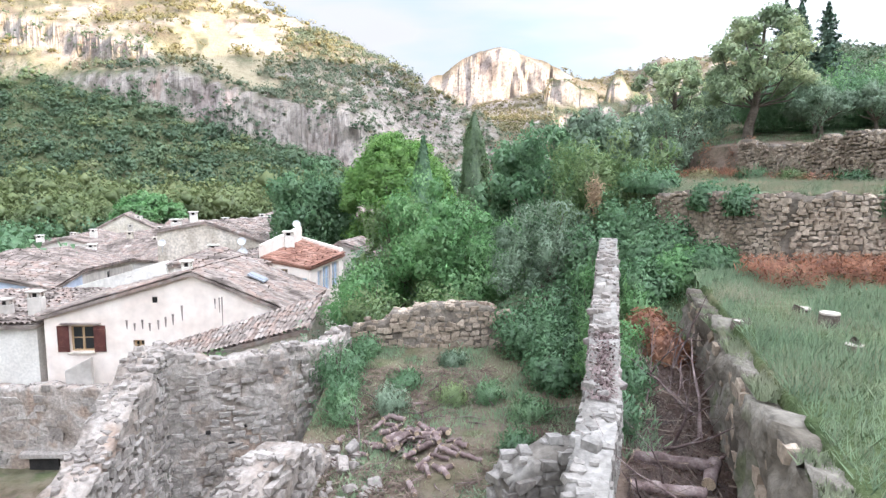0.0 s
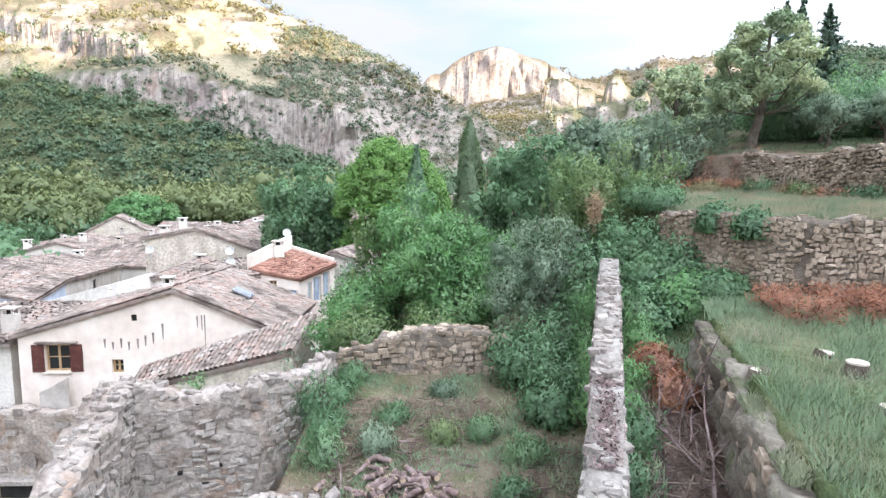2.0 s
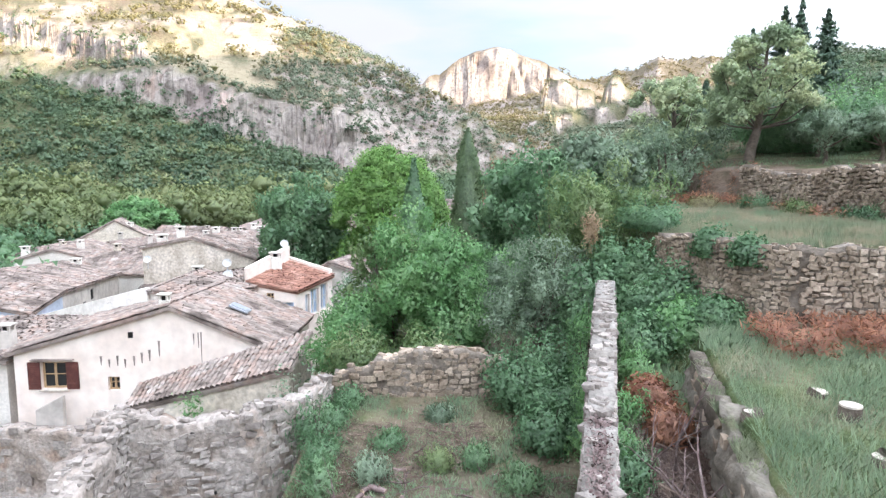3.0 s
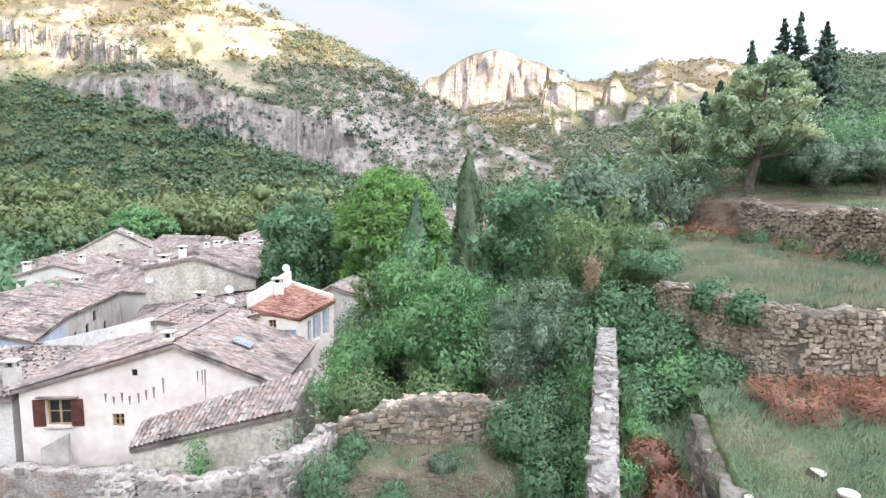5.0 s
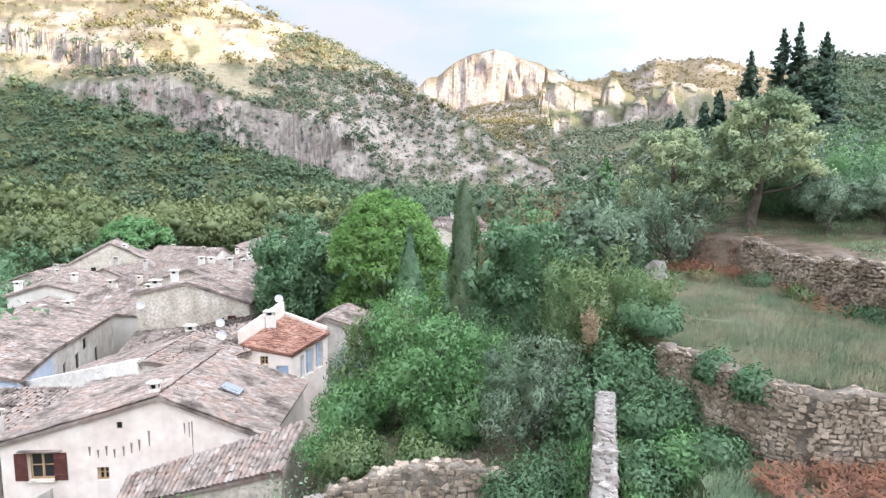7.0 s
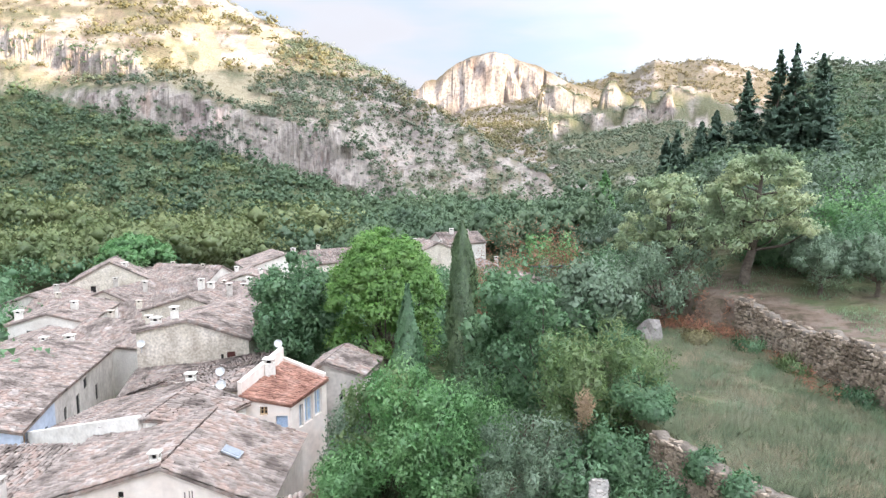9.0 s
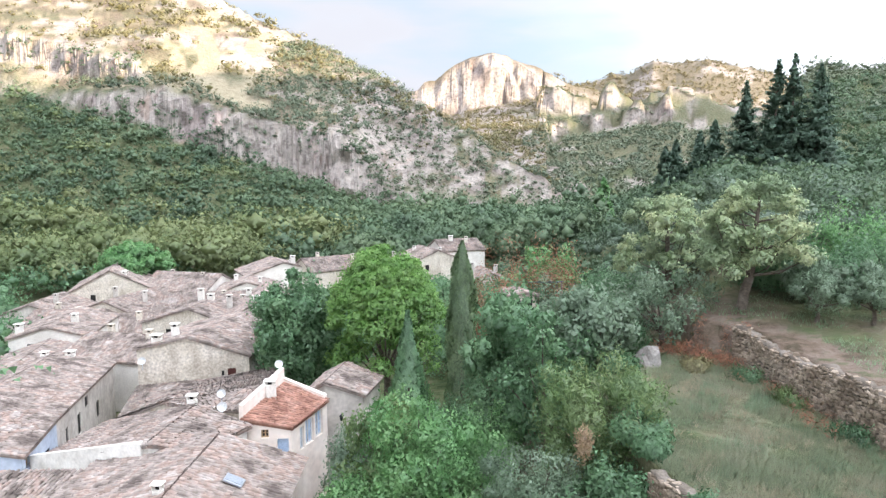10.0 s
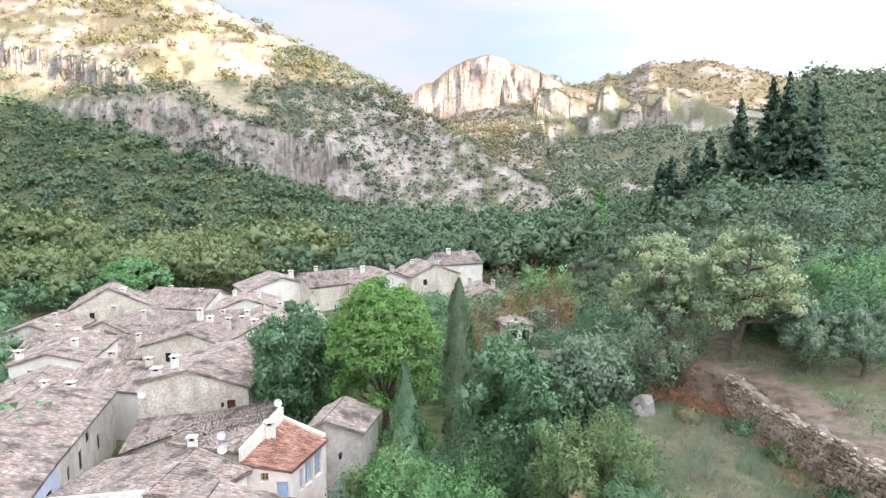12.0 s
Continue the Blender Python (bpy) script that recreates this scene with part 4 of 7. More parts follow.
XY = scatter(1700, 31, (6, 150), (66, 190), lambda x, y, r: (x / y > 0.10) & (x > 7))
woods("hill_scrub", "mid green bushes and young trees on the slope", "scrub", XY, terrain_at(XY) - 0.2, 2.1, LEAF_FOREST, 32, per=100, size=0.17)
XY = scatter(230, 41, (8, 70), (36, 72), lambda x, y, r: (x / y > 0.2) & (x > 14 - (y - 36) * 0.5) & grown(x, y, 9, 47, -0.5))
woods("olive_grove", "grey green olive bushes on the terraced slope", "scrub", XY, terrain_at(XY) + 0.1, 1.6, LEAF_GROVE, 42, per=270, size=0.13)
XY = scatter(300, 43, (8, 70), (36, 72), lambda x, y, r: (x / y > 0.2) & (x > 14 - (y - 36) * 0.5) & grown(x, y, 11, 49, -0.3))
woods("garden_wood", "mid green bushes on the terraced slope", "scrub", XY, terrain_at(XY) + 0.1, 1.7, LEAF_FOREST, 44, per=270, size=0.12)
XY = scatter(420, 61, (-110, -30), (44, 122), lambda x, y, r: (x / y < -0.675) | ((y > 108) & (x < -48)))
woods("valley_wood", "green trees beside the village", "wood", XY, terrain_at(XY) + 0.8, 2.6, LEAF_DARK, 62, per=160, size=0.15, tall=1.2)
XY = scatter(150, 33, (-16, 14), (52, 92), lambda x, y, r: (x > -12) & (np.abs(x + 3.4) + np.abs(y - 47) > 8))
woods("garden_wood", "mixed green garden trees between the houses", "wood", XY, terrain_at(XY) + 0.8, 2.2, LEAF_DARK, 34, per=360, size=0.12, tall=1.2)


# ---- stone work ----
def stone_shapes(n, seed):
    out = []
    rng = random.Random(seed)
    for _ in range(n):
        bm = bmesh.new()
        bmesh.ops.create_cube(bm, size=1.0)
        for v in bm.verts:
            v.co += Vector([rng.uniform(-0.12, 0.12) for _ in range(3)])
        bmesh.ops.bevel(bm, geom=list(bm.edges), offset=0.13, segments=1, affect="EDGES")
        bmesh.ops.triangulate(bm, faces=list(bm.faces))
        bm.verts.ensure_lookup_table()
        V = np.array([v.co[:] for v in bm.verts])
        F = np.array([[v.index for v in f.verts] for f in bm.faces])
        bm.free()
        out.append((V, F))
    return out


def rough_shapes(n, seed):
    """Irregular angular stones: hulls of a few scattered points, within a unit box."""
    out = []
    rng = random.Random(seed)
    for _ in range(n):
        bm = bmesh.new()
        for sx in (-1, 1):
            for sy in (-1, 1):
                for sz in (-1, 1):
                    bm.verts.new((0.5 * sx * rng.uniform(0.55, 1.0), 0.5 * sy * rng.uniform(0.6, 1.0), 0.5 * sz * rng.uniform(0.5, 1.0)))
        for _k in range(3):
            a, q = rng.uniform(0, 6.28), rng.uniform(0.45, 0.56)
            bm.verts.new((math.cos(a) * q, rng.uniform(-0.35, 0.35), math.sin(a) * q))
        hull = bmesh.ops.convex_hull(bm, input=list(bm.verts))
        bmesh.ops.delete(bm, geom=list({e for e in hull["geom_interior"] + hull["geom_unused"] if isinstance(e, bmesh.types.BMVert)}), context="VERTS")
        bmesh.ops.triangulate(bm, faces=list(bm.faces))
        bm.verts.index_update()
        V = np.array([v.co[:] for v in bm.verts])
        F = np.array([[v.index for v in f.verts] for f in bm.faces])
        bm.free()
        out.append((V, F))
    return out


SHAPES = stone_shapes(6, 5) + rough_shapes(14, 6)
SHAPE_MESH = {}


def shape_mesh(k, mat):
    key = (k, mat.name)
    if key not in SHAPE_MESH:
        me = mesh_np("stone", *SHAPES[k])
        me.materials.append(mat)
        SHAPE_MESH[key] = me
    return SHAPE_MESH[key]


def poly_at(pts, s):
    """Place, direction, foot and head of a wall's line at the length s."""
    acc = 0.0
    for a, b in zip(pts[:-1], pts[1:]):
        d = math.hypot(b[0] - a[0], b[1] - a[1])
        if s <= acc + d or b is pts[-1]:
            t = min(max((s - acc) / d, 0), 1)
            q = [a[k] + (b[k] - a[k]) * t for k in range(4)]
            return q, ((b[0] - a[0]) / d, (b[1] - a[1]) / d)
        acc += d


def wall_length(pts):
    return sum(math.hypot(b[0] - a[0], b[1] - a[1]) for a, b in zip(pts[:-1], pts[1:]))


def ragged(x, y, rag, seed):
    """How far a broken wall's head rises or falls at a place."""
    p = np.array([[x, y, 0.0]])
    return float(rag * (1.3 * fbm(p * 0.8, 2, seed + 71)[0] + 0.8 * fbm(p * 3.0, 2, seed + 72)[0]))


def rubble_wall(name, label, pts, thick, cell, core_mat, joined_mat, part_mat, seed, sides=(1,), fill=1.0, tilt=10, proud=0.04, rough=0.05, rag=0.1, top=1.0, top_size=0.16, nparts=300, near=(0, 0), vary=0.3):
    """A rough wall of uneven stones bedded in mortar, with a broken head strewn with loose stones."""
    rng = random.Random(seed)
    hmax = max(p[3] - p[2] for p in pts)
    core = wall_core(pts, thick - 0.05, 0.16, rough, seed, max(9, int(hmax / 0.16)), rag)
    root = tagged(part_me(name, mesh_np(name, *core, True), core_mat, None), label, "stone wall", kind="structure")
    L = wall_length(pts)
    cw, ch = cell
    stones = []
    for side in sides:
        for row in range(int(hmax / ch) + 1):
            s = rng.uniform(-cw, 0)
            while s < L:
                w = cw * rng.uniform(0.55, 1.5)
                h = ch * rng.uniform(1 - vary, 1 + vary)
                (x, y, zb, zt), (dx, dy) = poly_at(pts, min(max(s + w / 2, 0), L))
                z = zb + ch * (row + 0.5) + ch * 0.45 * math.sin(s * 1.7 + row * 0.6 + seed) + rng.uniform(-0.25, 0.25) * ch
                s += w
                if z + h * 0.4 > zt + ragged(x, y, rag, seed) or rng.random() > fill:
                    continue
                k = thick / 2 - 0.09 + proud * rng.uniform(0.2, 1.3)
                stones.append((x + dy * side * k, y - dx * side * k, z, w * 1.06, 0.2, h * 1.08, math.degrees(math.atan2(dy, dx)) + rng.uniform(-6, 6), rng.gauss(0, tilt), rng.uniform(-6, 6)))
    for _ in range(int(L * thick / top_size ** 2 * 0.55 * top)):
        (x, y, zb, zt), (dx, dy) = poly_at(pts, rng.uniform(0, L))
        o = rng.uniform(-0.5, 0.5) * thick * 0.82
        q = top_size * rng.uniform(0.5, 1.5)
        z = zt + ragged(x, y, rag, seed) + rng.uniform(-0.25, 0.16) * q
        stones.append((x + dy * o, y - dx * o, z, q * rng.uniform(0.9, 1.6), q * rng.uniform(0.8, 1.2), q * rng.uniform(0.5, 0.8), rng.uniform(0, 180), rng.gauss(0, 5), rng.gauss(0, 5)))
    stones.sort(key=lambda q: (q[0] - near[0]) ** 2 + (q[1] - near[1]) ** 2)
    rest = []
    for i, (x, y, z, w, d, h, rz, ry, rx) in enumerate(stones):
        k = rng.randrange(6, len(SHAPES))
        mtx = pose(x, y, z, rx, ry, rz) @ Matrix.Diagonal((w, d, h, 1))
        if i < nparts:
            ob = new("stone", shape_mesh(k, part_mat))
            ob.parent = root
            ob.matrix_basis = mtx
        else:
            M = np.array(mtx)
            V, F = SHAPES[k]
            rest.append((V @ M[:3, :3].T + M[:3, 3], F))
    if rest:
        ob = part_me("stone_rest", mesh_np("stone_rest", *join_arrays(rest)), joined_mat, root)
        ob["kind"] = "stuff"
    return root


def wall_core(pts, thick, step=0.25, rough=0.04, seed=0, rows=9, rag=0.0):
    """A rough-faced wall body along the line, its head broken up a little."""
    L = wall_length(pts)
    n = max(2, int(L / step))
    ring = []
    for i in range(n + 1):
        (x, y, zb, zt), (dx, dy) = poly_at(pts, L * i / n)
        if rag:
            zt += ragged(x, y, rag, seed)
        nx, ny = dy, -dx
        col = []
        for j in range(rows):
            z = zb + (zt - zb) * j / (rows - 1)
            col.append((x + nx * thick / 2, y + ny * thick / 2, z))
        for j in range(rows):
            z = zt - (zt - zb) * j / (rows - 1)
            col.append((x - nx * thick / 2, y - ny * thick / 2, z))
        ring.append(col)
    V = np.array(ring).reshape(-1, 3)
    m = rows * 2
    V += rough * np.stack([fbm(V * 2.6, 3, seed + 1), fbm(V * 2.6, 3, seed + 2), 0.8 * fbm(V * 2.2, 3, seed + 3)], 1)
    F = []
    for i in range(n):
        for j in range(m):
            F.append((i * m + j, i * m + (j + 1) % m, (i + 1) * m + (j + 1) % m, (i + 1) * m + j))
    for e, flip in ((0, 0), (n, 1)):
        for j in range(rows - 1):
            q = (e * m + j, e * m + m - 1 - j, e * m + m - 2 - j, e * m + j + 1)
            F.append(q[::-1] if not flip else q)
    return V, np.array(F)


def rubble(name, label, XYZ, size, mat, seed):
    rng = random.Random(seed)
    items = []
    for x, y, z in XYZ:
        k = rng.randrange(len(SHAPES))
        s = size * rng.uniform(0.4, 1.3)
        M = np.array(pose(x, y, z, rng.uniform(-40, 40), rng.uniform(-40, 40), rng.uniform(0, 360)) @ Matrix.Diagonal((s * rng.uniform(0.8, 1.6), s, s * rng.uniform(0.6, 1), 1)))
        V, F = SHAPES[k]
        items.append((V @ M[:3, :3].T + M[:3, 3], F))
    ob = tagged(new(name, mesh_np(name, *join_arrays(items))), label, "rubble", kind="stuff")
    ob.data.materials.append(mat)
    return ob


# ---- roofs, houses ----
def tile_arrays(quad, seed, dw=0.215, dl=0.37, rough=1.0):
    """Barrel tiles laid over a quad (eave 0, eave 1, ridge 1, ridge 0), each a tapered half pipe."""
    rng = np.random.default_rng(seed)
    e0, e1, r1, r0 = [np.array(q, float) for q in quad]
    wide = max(np.linalg.norm(e1 - e0), np.linalg.norm(r1 - r0))
    slope = max(np.linalg.norm(r0 - e0), np.linalg.norm(r1 - e1))
    nc, nr = max(2, int(wide / dw)), max(2, int(slope / dl))
    U, W = np.meshgrid((np.arange(nc) + 0.5) / nc, np.arange(nr) / nr, indexing="ij")
    W = W + rng.uniform(-0.35, 0.35, (nc, 1)) / nr * (np.arange(nr) > 0)[None]
    U, W = U.ravel(), W.ravel()
    n = len(U)

    def at(u, w):
        return (e0[None] * (1 - u[:, None]) + e1[None] * u[:, None]) * (1 - w[:, None]) + (r0[None] * (1 - u[:, None]) + r1[None] * u[:, None]) * w[:, None]

    P = at(U, W)
    up = at(U, np.minimum(W + 1.25 / nr, 1.0)) - P
    across_v = at(np.minimum(U + 0.01, 1), W) - at(np.maximum(U - 0.01, 0), W)
    across_v /= np.linalg.norm(across_v, axis=1)[:, None] + 1e-9
    nor = np.cross(across_v, up)
    nor /= np.linalg.norm(nor, axis=1)[:, None] + 1e-9
    rowj = rng.normal(size=nr)[np.clip(W * nr, 0, nr - 1).astype(int)] * 0.01 * rough
    P = P + across_v * (rng.normal(size=n) * 0.02 * rough)[:, None] + nor * (0.035 + np.abs(rng.normal(size=n)) * 0.018 * rough + rowj)[:, None]
    up = up + across_v * (rng.normal(size=n) * 0.035 * rough)[:, None]
    wid = dw * 0.5 * 0.93
    V = np.zeros((n, 10, 3))
    for j in range(5):
        t = math.pi * j / 4
        a, h = math.cos(t), math.sin(t)
        V[:, j] = P + across_v * (a * wid) + nor * (h * 0.105 + 0.01)
        V[:, 5 + j] = P + up + across_v * (a * wid * 0.86) + nor * (h * 0.075)
    f = np.array([[j, j + 1, 6 + j, 5 + j] for j in range(4)])
    return V, f


def roof_plane(root, quad, mat, seed, nparts=0, near=None, rough=1.0, thick=0.14):
    """One slope: a slab and its tiles; with nparts the nearest tiles are pieces of their own."""
    q = [Vector(p) for p in quad]
    n = (q[1] - q[0]).cross(q[3] - q[0]).normalized()
    if n.z < 0:
        n = -n
    bm = bmesh.new()
    top = [bm.verts.new(p) for p in q]
    low = [bm.verts.new(p - n * thick) for p in q]
    bm.faces.new(top)
    bm.faces.new(low[::-1])
    for k in range(4):
        bm.faces.new((top[k], low[k], low[(k + 1) % 4], top[(k + 1) % 4]))
    bmesh.ops.recalc_face_normals(bm, faces=list(bm.faces))
    slab = part("roof", bm, TILE if mat is not TILE_RED else TILE_RED, root)
    V, f = tile_arrays(quad, seed, rough=rough)
    order = np.arange(len(V))
    if nparts:
        c = V.mean(1)
        order = np.argsort(np.hypot(c[:, 0] - near[0], c[:, 1] - near[1]))
        for k in order[:nparts]:
            v = V[k]
            o = v.mean(0)
            me = mesh_np("roof_tile", v - o, f, True)
            part_me("roof_tile", me, TILE_PARTS, slab, at=o)
        order = order[nparts:]
    if len(order):
        A = V[order].reshape(-1, 3)
        F = (f[None] + (np.arange(len(order)) * 10)[:, None, None]).reshape(-1, 4)
        ob = part_me("roof_tiles", mesh_np("roof_tiles", A, F, True), mat, slab)
        ob["kind"] = "stuff"
    return slab


def cut(me, boxes):
    """A copy of a solid mesh with boxes (matrices of unit cubes) cut out of it."""
    body = new("body_tmp", me)
    bm = bmesh.new()
    for b in boxes:
        g = bmesh.ops.create_cube(bm, size=1.0)
        bmesh.ops.transform(bm, matrix=b, verts=g["verts"])
    cme = bpy.data.meshes.new("cut_tmp")
    bm.to_mesh(cme)
    bm.free()
    cutter = new("cut_tmp", cme)
    mod = body.modifiers.new("b", "BOOLEAN")
    mod.operation, mod.solver, mod.object = "DIFFERENCE", "EXACT", cutter
    bpy.context.view_layer.update()
    got = bpy.data.meshes.new_from_object(body.evaluated_get(bpy.context.evaluated_depsgraph_get()))
    bpy.data.objects.remove(body)
    bpy.data.objects.remove(cutter)
    return got


def frame_of(a, b):
    """Unit vector along a wall from a to b, and the way out of it (to the right of it)."""
    d = Vector((b[0] - a[0], b[1] - a[1], 0)).normalized()
    return d, Vector((d.y, -d.x, 0))


def opening_parts(root, kind, p, d, out, w, h):
    """Frame, pane, leaf or shutters for an opening whose centre on the wall face is p."""
    rz = math.degrees(math.atan2(d.y, d.x))
    deep = p - out * 0.16

    def bar(name, off, zz, sx, sy, sz, mat, parent, depth=0.0, turn=0.0):
        c = deep + d * off + Vector((0, 0, zz)) + out * depth
        return part(name, box_bm(c, (sx, sy, sz), rz + turn, 0.006), mat, parent)

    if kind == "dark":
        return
    if kind in ("window", "shutters", "bluewin"):
        mat = LIGHTWOOD if kind != "bluewin" else WHITEMETAL
        fr = bar("window", -w / 2 + 0.035, 0, 0.07, 0.06, h, mat, root)
        bar("jamb", w / 2 - 0.035, 0, 0.07, 0.06, h, mat, fr)
        bar("head", 0, h / 2 - 0.035, w - 0.14, 0.06, 0.07, mat, fr)
        bar("foot", 0, -h / 2 + 0.035, w - 0.14, 0.06, 0.07, mat, fr)
        bar("mullion", 0, 0, 0.08, 0.05, h - 0.14, mat, fr, 0.004)
        bar("glazing_bar", 0, 0.02, w - 0.14, 0.03, 0.04, mat, fr, 0.0)
        for sgn in (-1, 1):
            bar("pane", sgn * w / 4, 0, w / 2 - 0.1, 0.012, h - 0.12, GLASS if kind != "bluewin" else BLUEPAINT, fr, -0.02)
    if kind == "shutters":
        for sgn in (-1, 1):
            sh = part("shutter", box_bm(p + d * (sgn * (w / 2 + w * 0.27)) + out * 0.03, (w * 0.50, 0.035, h * 1.02), rz, 0.008), DARKWOOD, root, "dark red-brown painted wooden shutter, folded open")
            for zz in (-h * 0.32, h * 0.32):
                part("batten", box_bm(p + d * (sgn * (w / 2 + w * 0.27)) + out * 0.056 + Vector((0, 0, zz)), (w * 0.46, 0.02, 0.09), rz, 0.004), DARKWOOD, sh)
        part("sill", box_bm(p + Vector((0, 0, -h / 2 - 0.04)) + out * 0.03, (w * 1.15, 0.16, 0.06), rz, 0.01), PLASTER_BEIGE, root)
        part("lintel", box_bm(p + Vector((0, 0, h / 2 + 0.10)) + out * 0.06, (w * 1.7, 0.16, 0.06), rz, 0.015), TILE, root, "row of clay tiles over the window")
    if kind == "door":
        bar("door", 0, 0, w, 0.05, h, DOORWOOD, root)
    if kind == "bluedoor":
        bar("door", 0, 0, w, 0.05, h, BLUEPAINT, root)
    if kind == "greydoor":
        bar("door", 0, 0, w, 0.05, h, DARKWOOD, root)


def house(name, label, pts, tops, base, wall, roofs=(), tile=TILE, openings=(), nparts=0, near=None, seed=1, category="house", rough=1.0, over=0.16):
    """pts: (x, y, top) round the plan, anticlockwise from above; tops: faces that close the body's head;
    roofs: quads of indices (eave, eave, ridge, ridge); openings: (from, to, metres along, foot z, width, height, kind)."""
    cx, cy = sum(p[0] for p in pts) / len(pts), sum(p[1] for p in pts) / len(pts)
    root = thing(name, label, category, (cx, cy, base))
    bm = bmesh.new()
    lo = [bm.verts.new((p[0], p[1], base - 0.5)) for p in pts]
    hi = [bm.verts.new((p[0], p[1], p[2] - 0.10)) for p in pts]
    n = len(pts)
    for k in range(n):
        bm.faces.new((lo[k], lo[(k + 1) % n], hi[(k + 1) % n], hi[k]))
    for t in tops:
        bm.faces.new([hi[k] for k in t])
    bm.faces.new(lo[::-1])
    bmesh.ops.recalc_face_normals(bm, faces=list(bm.faces))
    me = bpy.data.meshes.new("wall")
    bm.to_mesh(me)
    bm.free()
    boxes = []
    for a, b, s, zb, w, h, kind in openings:
        d, out = frame_of(pts[a], pts[b])
        p = Vector((pts[a][0], pts[a][1], zb + h / 2)) + d * s
        boxes.append(Matrix.Translation(p - out * 0.10) @ Matrix.Rotation(math.atan2(d.y, d.x), 4, "Z") @ Matrix.Diagonal((w, 0.44, h, 1)))
    if boxes:
        me = cut(me, boxes)
    me.materials.clear()
    w_ob = part_me("wall", me, wall, root)
    for (a, b, s, zb, w, h, kind), bx in zip(openings, boxes):
        d, out = frame_of(pts[a], pts[b])
        p = Vector((pts[a][0], pts[a][1], zb + h / 2)) + d * s
        # a near-black panel stands for the unlit room behind the opening
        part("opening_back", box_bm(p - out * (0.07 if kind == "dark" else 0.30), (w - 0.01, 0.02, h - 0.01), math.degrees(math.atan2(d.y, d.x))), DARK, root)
        opening_parts(root, kind, p, d, out, w, h)
    for i, q in enumerate(roofs):
        c = [Vector(pts[k]) if isinstance(k, int) else Vector(k) for k in q]
        e0, e1, r1, r0 = c
        along = (e1 - e0).normalized() * over
        down0, down1 = (e0 - r0).normalized() * over * 1.6, (e1 - r1).normalized() * over * 1.6
        quad = [e0 - along + down0, e1 + along + down1, r1 + along, r0 - along]
        quad = [v + Vector((0, 0, 0.03)) for v in quad]
        roof_plane(root, quad, tile, seed + i, nparts if i == 0 else 0, near, rough)
    return root


def gable(x, y, yaw, w, d, ze, zr, ridge_along_depth=True):
    """Corner list of a gabled house: 0 front left, 1 front peak, 2 front right, 3 back right, 4 back peak, 5 back left."""
    c, s = math.cos(radians(yaw)), math.sin(radians(yaw))

    def at(a, b, z):
        return (x + a * c - b * s, y + a * s + b * c, z)

    if ridge_along_depth:
        return [at(-w / 2, -d / 2, ze), at(0, -d / 2, zr), at(w / 2, -d / 2, ze), at(w / 2, d / 2, ze), at(0, d / 2, zr), at(-w / 2, d / 2, ze)]
    return [at(w / 2, -d / 2, ze), at(w / 2, 0, zr), at(w / 2, d / 2, ze), at(-w / 2, d / 2, ze), at(-w / 2, 0, zr), at(-w / 2, -d / 2, ze)]


GABLE_TOPS = [(0, 1, 4, 5), (1, 2, 3, 4)]
GABLE_ROOFS = [(5, 0, 1, 4), (2, 3, 4, 1)]


def chimney(x, y, z, w, h, wall=PLASTER_WHITE, seed=0, cap="slab"):
    root = thing("chimney", "rendered masonry chimney with a slab cap on the tiled roof", "chimney", (x, y, z), "roof chimneys")
    part("shaft", box_bm((x, y, z + h / 2 - 0.2), (w, w * 0.8, h + 0.4), seed * 23 % 30, 0.02), wall, root)
    for k in (-1, 1):
        for j in (-1, 1):
            part("post", box_bm((x + k * w * 0.36, y + j * w * 0.28, z + h + 0.10), (w * 0.18, w * 0.16, 0.22), 0, 0.01), wall, root)
    # near-black block in place of the shade below the cap
    part("flue", box_bm((x, y, z + h + 0.08), (w * 0.4, w * 0.3, 0.16), 0, 0.01), DARK, root)
    part("cap", box_bm((x, y, z + h + 0.24), (w * 1.15, w * 0.98, 0.07), 0, 0.015), TILE if cap == "tile" else wall, root)
    return root


def dish(x, y, z, r, rz, mast=0.5):
    root = thing("satellite_dish", "white round satellite dish on a short mast", "satellite dish", (x, y, z), "satellite dishes")
    bm = bmesh.new()
    bmesh.ops.create_uvsphere(bm, u_segments=20, v_segments=16, radius=1.0)
    bmesh.ops.delete(bm, geom=[v for v in bm.verts if v.co.z > -0.80], context="VERTS")
    bmesh.ops.translate(bm, vec=(0, 0, 1.0), verts=list(bm.verts))
    bmesh.ops.transform(bm, matrix=pose(x, y, z + mast, 90 - 25, 0, rz) @ Matrix.Diagonal((r / 0.6, r / 0.6, r / 0.6, 1)), verts=list(bm.verts))
    bmesh.ops.solidify(bm, geom=list(bm.faces), thickness=0.015)
    part("reflector", bm, WHITEMETAL, root)
    part_me("mast", mesh_np("mast", *tube_arrays([(x, y, z - 0.2), (x, y, z + mast)], [0.025, 0.025], 6)), GREYMETAL, root)
    d = Vector((math.sin(radians(rz)), -math.cos(radians(rz)), 0.2))
    tip = Vector((x, y, z + mast - r * 0.8)) + d * r * 1.2
    part_me("feed_arm", mesh_np("feed_arm", *tube_arrays([(x, y, z + mast - r * 0.8), tuple(tip)], [0.012, 0.012], 5)), GREYMETAL, root)
    return root


